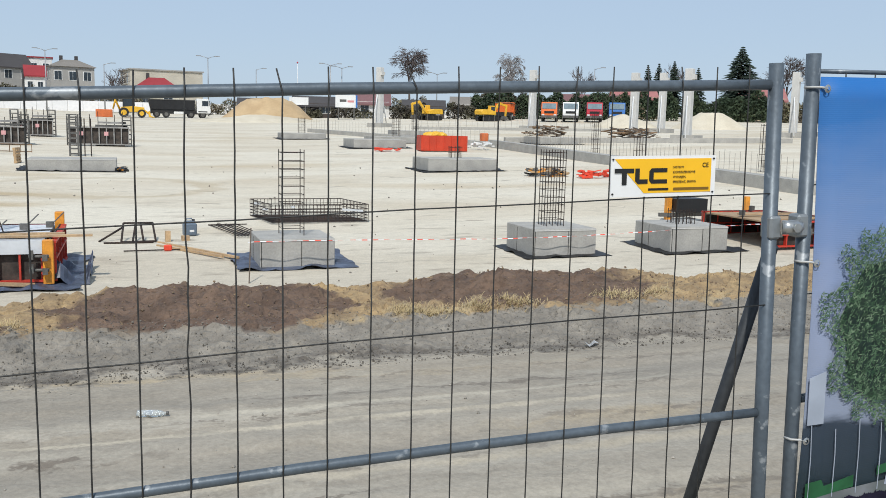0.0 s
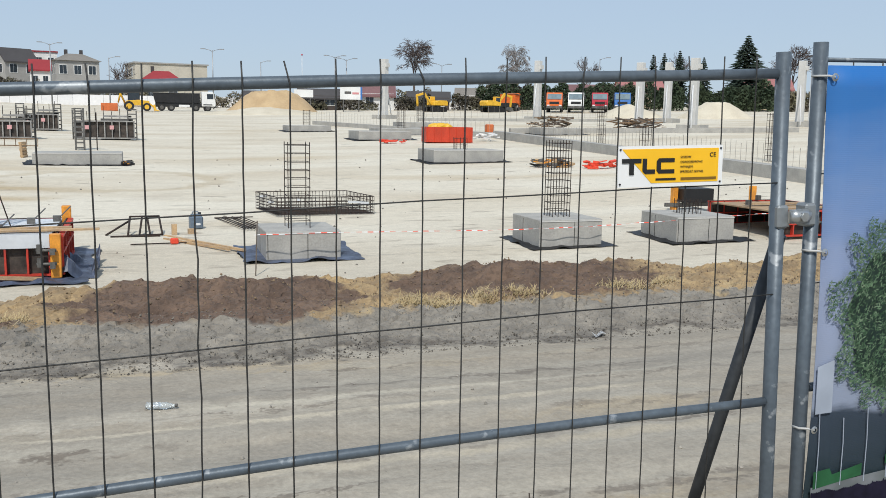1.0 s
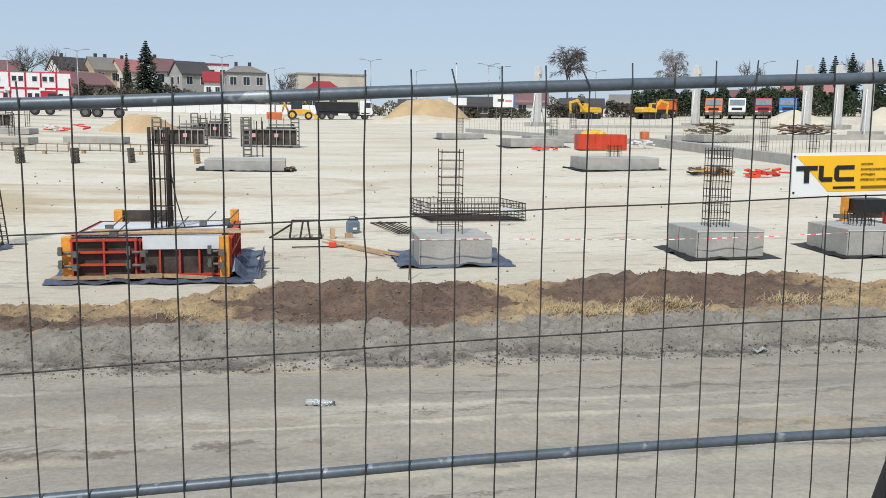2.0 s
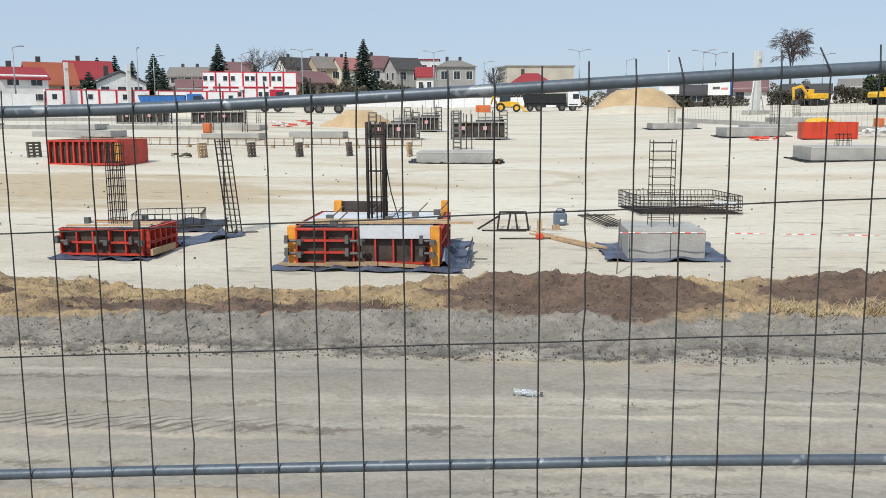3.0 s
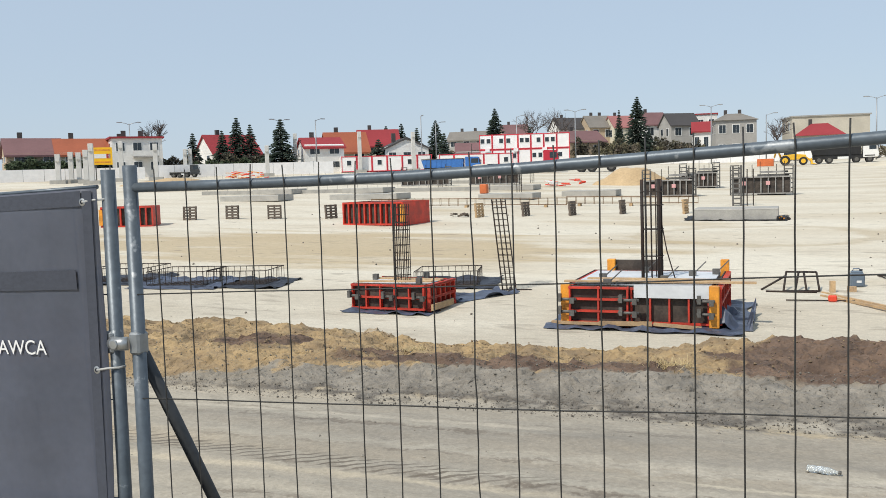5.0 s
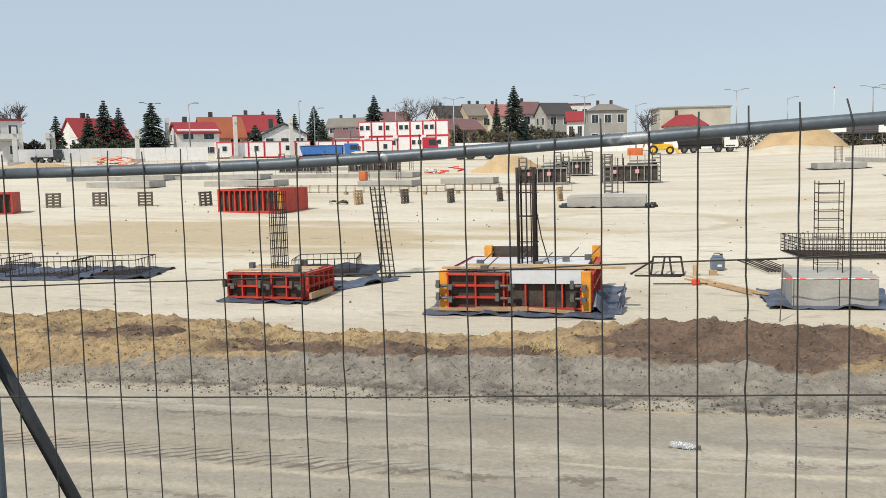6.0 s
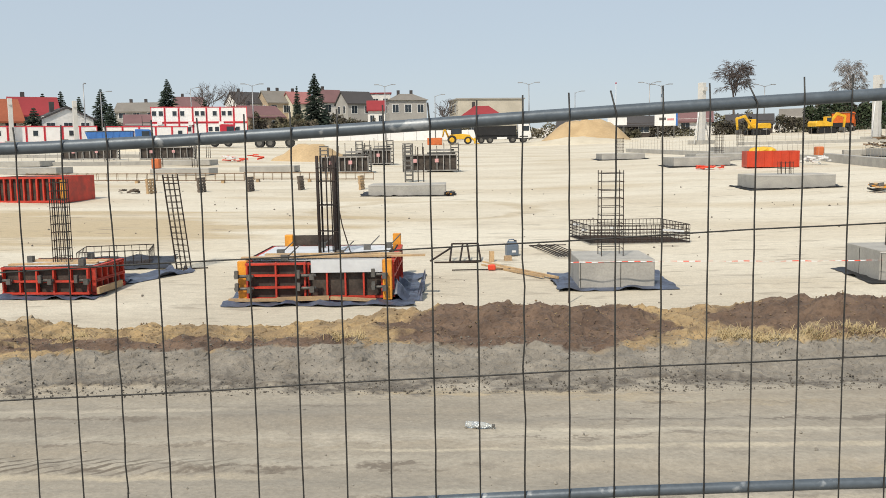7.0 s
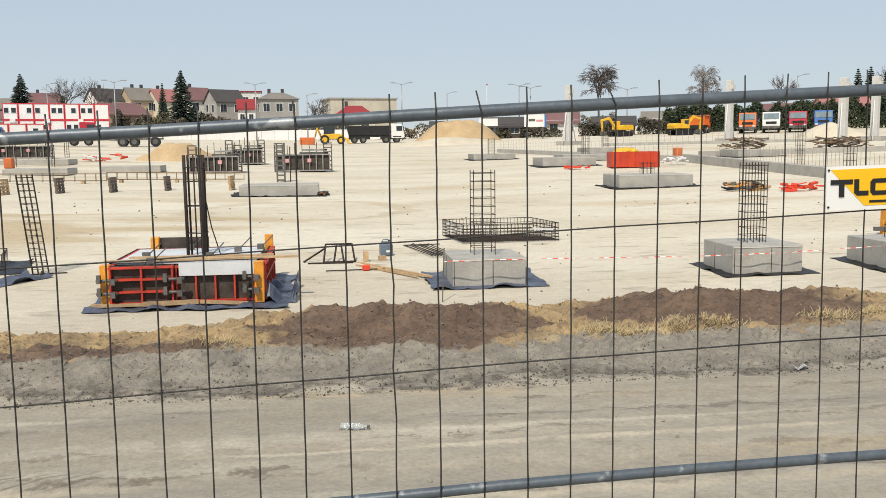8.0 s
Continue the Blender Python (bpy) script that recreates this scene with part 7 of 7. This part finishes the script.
def bare_tree(x, y, top, w, seed, mat, label, droop=0.0, depth=5, spread=0.6):
    rnd = random.Random(seed)
    z0 = site(x, y)
    H = top - z0
    e = thing("bare_tree", x, y, z0, 0, label, "tree", "bare trees")
    bm = bmesh.new()
    tubepart("trunk", [(0, 0, 0), (0.1, 0, H * 0.25), (0.0, 0.1, H * 0.5)], 0.28, M_BARK, e, n=8, r2=0.16)

    def grow(p, d, L, r, k):
        q = p + d * L
        mid = p + d * L * 0.5 + Vector((rnd.uniform(-1, 1), rnd.uniform(-1, 1), rnd.uniform(-0.5, 0.5))) * L * 0.08
        tube(bm, [p, mid, q], r, 3, r * 0.6)
        if k == 0:
            return
        for i in range(rnd.randint(3, 4)):
            nd = (d + Vector((rnd.uniform(-1, 1), rnd.uniform(-1, 1), rnd.uniform(-0.5, 0.7) - droop * (depth - k) * 0.45)) * 0.75).normalized()
            grow(p + d * L * rnd.uniform(0.5, 1.0), nd, L * rnd.uniform(0.6, 0.82), max(r * 0.58, 0.03), k - 1)

    for i in range(8 if spread > 0.5 else 11):
        a = i * 0.8 + rnd.uniform(-0.3, 0.3)
        grow(Vector((0, 0, H * rnd.uniform(0.34, 0.6 if spread > 0.5 else 0.68))), Vector((math.cos(a) * spread, math.sin(a) * spread, rnd.uniform(0.7, 1.3))).normalized(), H * 0.245 * (0.6 + w / H * 0.5) * (1 if spread > 0.5 else 0.82), 0.12, depth - 1)
    part("crown", bm, mat, e)


def bush(x, y, w, d, h, seed, mat, label, density=1.0, zb=None):
    """A shrub mass of many small leaf clumps with an uneven outline."""
    rnd = random.Random(seed)
    z0 = site(x, y) if zb is None else zb
    e = thing("shrub", x, y, z0, facing(x, y), label, "shrub", "shrubs along the far street")
    verts, faces = [], []
    n = int(w * h * 95 * density)
    for i in range(n):
        u = rnd.uniform(-1, 1)
        hh = h * (0.7 + 0.35 * noise.noise((u * w * 0.28, seed * 1.7, 0)) + 0.12 * noise.noise((u * w, seed, 4)))
        v = rnd.random() ** 0.8
        px, py, pz = u * w / 2, rnd.uniform(-0.5, 0.5) * d * (1 - v * 0.6), hh * v
        c = Vector((px, py, pz))
        s_ = rnd.uniform(0.12, 0.45)
        b0 = len(verts)
        for t in range(3):
            verts.append(tuple(c + Vector((rnd.uniform(-1, 1), rnd.uniform(-1, 1), rnd.uniform(-1, 1))) * s_))
        faces.append((b0, b0 + 1, b0 + 2))
    me = bpy.data.meshes.new("leaves")
    me.from_pydata(verts, [], faces)
    me.materials.append(mat)
    ob = new("leaves", me)
    ob.parent = e
    for i in range(max(3, int(w / 1.6))):
        px = rnd.uniform(-0.45, 0.45) * w
        tubepart("stem", [(px, 0, -0.2), (px + rnd.uniform(-0.4, 0.4), rnd.uniform(-0.3, 0.3), h * 0.6)], 0.07, M_BARK, e, n=4, r2=0.03)


for k, (x, y, t, w) in enumerate(((-93.8, 128.9, 11.9, 3.0), (-91.7, 130.3, 14.1, 4.2), (-89.8, 131.6, 12.9, 3.0), (-80.1, 125.9, 13.0, 4.6), (-97.8, 126.0, 11.5, 2.8), (-59.9, 178.9, 17.0, 5.2), (-30.9, 184.5, 18.1, 5.4), (102.3, 132.7, 17.9, 7.6), (99.5, 159.0, 16.1, 3.0), (101.4, 157.9, 16.4, 3.4), (104.0, 156.3, 16.9, 3.4), (-79, 165, 13.6, 3.4), (-76, 166, 14.0, 3.4), (-73, 167, 13.0, 3.0), (-68, 165, 14.2, 4.0), (-50.5, 172, 12.4, 3.0), (-58.5, 145, 10.4, 2.4), (-68.5, 139, 9.6, 3.6), (-40.0, 215, 17.8, 2.4), (107.5, 153, 15.5, 3.2), (-101, 108, 8.0, 4.0), (-108, 100, 7.6, 4.5))):
    spruce(x, y, t, w * 1.6, 40 + k)
bare_tree(51.5, 169.9, 17.9, 9.0, 3, M_TWIG, "large bare dark tree with hanging twigs", 0.45, spread=0.42)
bare_tree(74.6, 172.1, 17.9, 7.5, 4, M_BIRCH, "tall bare birch with fine hanging twigs", 0.7, spread=0.42)
bare_tree(121.3, 143.0, 18.0, 7.0, 5, M_TWIG, "bare larch tree with level branches", 0.2)
bare_tree(-62.0, 215, 17.5, 12, 6, M_TWIG, "bare garden tree between houses", 0, 4)
bare_tree(-55.0, 214, 17.2, 12, 7, M_TWIG, "bare garden tree between houses", 0, 4)
bare_tree(-104, 124, 12.8, 7, 8, M_TWIG, "bare rounded garden tree", 0, 4)
bare_tree(88, 166, 14.0, 8, 9, M_TWIG, "bare tree above the hedge", 0, 4)
bare_tree(107, 160, 15.6, 9, 10, M_TWIG, "bare tree above the hedge", 0, 4)
bare_tree(-4.0, 200, 12.5, 6, 11, M_TWIG, "bare garden tree beside the grey house", 0, 4)
for k, (x, y, w, h, mat, lab) in enumerate(((68, 143, 16, 6.0, M_HEDGE, "dark evergreen hedge behind the parked lorries"), (82, 136, 16, 6.2, M_HEDGE, "dark evergreen hedge behind the columns"), (95, 127, 14, 5.8, M_HEDGE, "dark evergreen hedge behind the columns"), (107, 118, 14, 4.5, M_BUSH, "brown leafless bushes along the far gardens"), (47, 150, 9, 4.2, M_BUSH, "brown leafless bushes by the sheds"), (57, 141, 6, 5.5, M_HEDGE, "dark bush beside the excavator"),
        (-50, 190, 20, 4.5, M_BUSH, "brown leafless bushes along the far gardens"), (-25, 185, 16, 4.5, M_BUSH, "brown leafless bushes along the far gardens"), (-8, 180, 18, 3.5, M_BUSH, "brown leafless bushes along the far gardens"), (-105, 101, 12, 4.0, M_HEDGE, "dark evergreen bushes by the terrace"), (-90, 125, 14, 3.0, M_HEDGE, "dark evergreen bushes behind the hoarding"), (-70, 165, 18, 4.0, M_BUSH, "brown leafless bushes along the far gardens"), (15, 172, 14, 3.0, M_BUSH, "brown leafless bushes along the far gardens"), (-33, 175, 8, 5.5, M_BUSH, "olive-brown bushes beside the spruce"), (30, 158, 14, 3.2, M_BUSH, "brown leafless bushes along the far street"), (-125, 85, 14, 4, M_BUSH, "brown leafless bushes along the far gardens"), (-84, 141, 10, 5, M_BUSH, "brown leafless bushes between houses"))):
    bush(x, y, w, 3.0, h, 70 + k, mat, lab, 1.0 if mat is M_HEDGE else 0.5)
M_BUSHD = material("dark_bare_bush", (0.06, 0.05, 0.042), 0.9, 0, 0.3, 3, 0, (0.09, 0.085, 0.05), 0.5)
for k, (x, y, w, h) in enumerate(((-47, 188, 10, 6.5), (-36, 186, 9, 6.0), (-29, 188, 7, 6.2), (-22.5, 186, 8, 5.8), (-58, 186, 9, 5.5), (25, 147, 8, 2.4), (34, 145.5, 7, 2.2), (43, 143, 6, 3.0), (52, 141, 5, 3.4), (62, 146, 12, 5.6), (108, 122, 12, 4.6), (-88, 128, 9, 4.5), (-98, 122, 7, 4.5))):
    bush(x, y, w, 2.5, h, 170 + k, M_BUSHD, "dark leafless bushes along the street", 0.7)
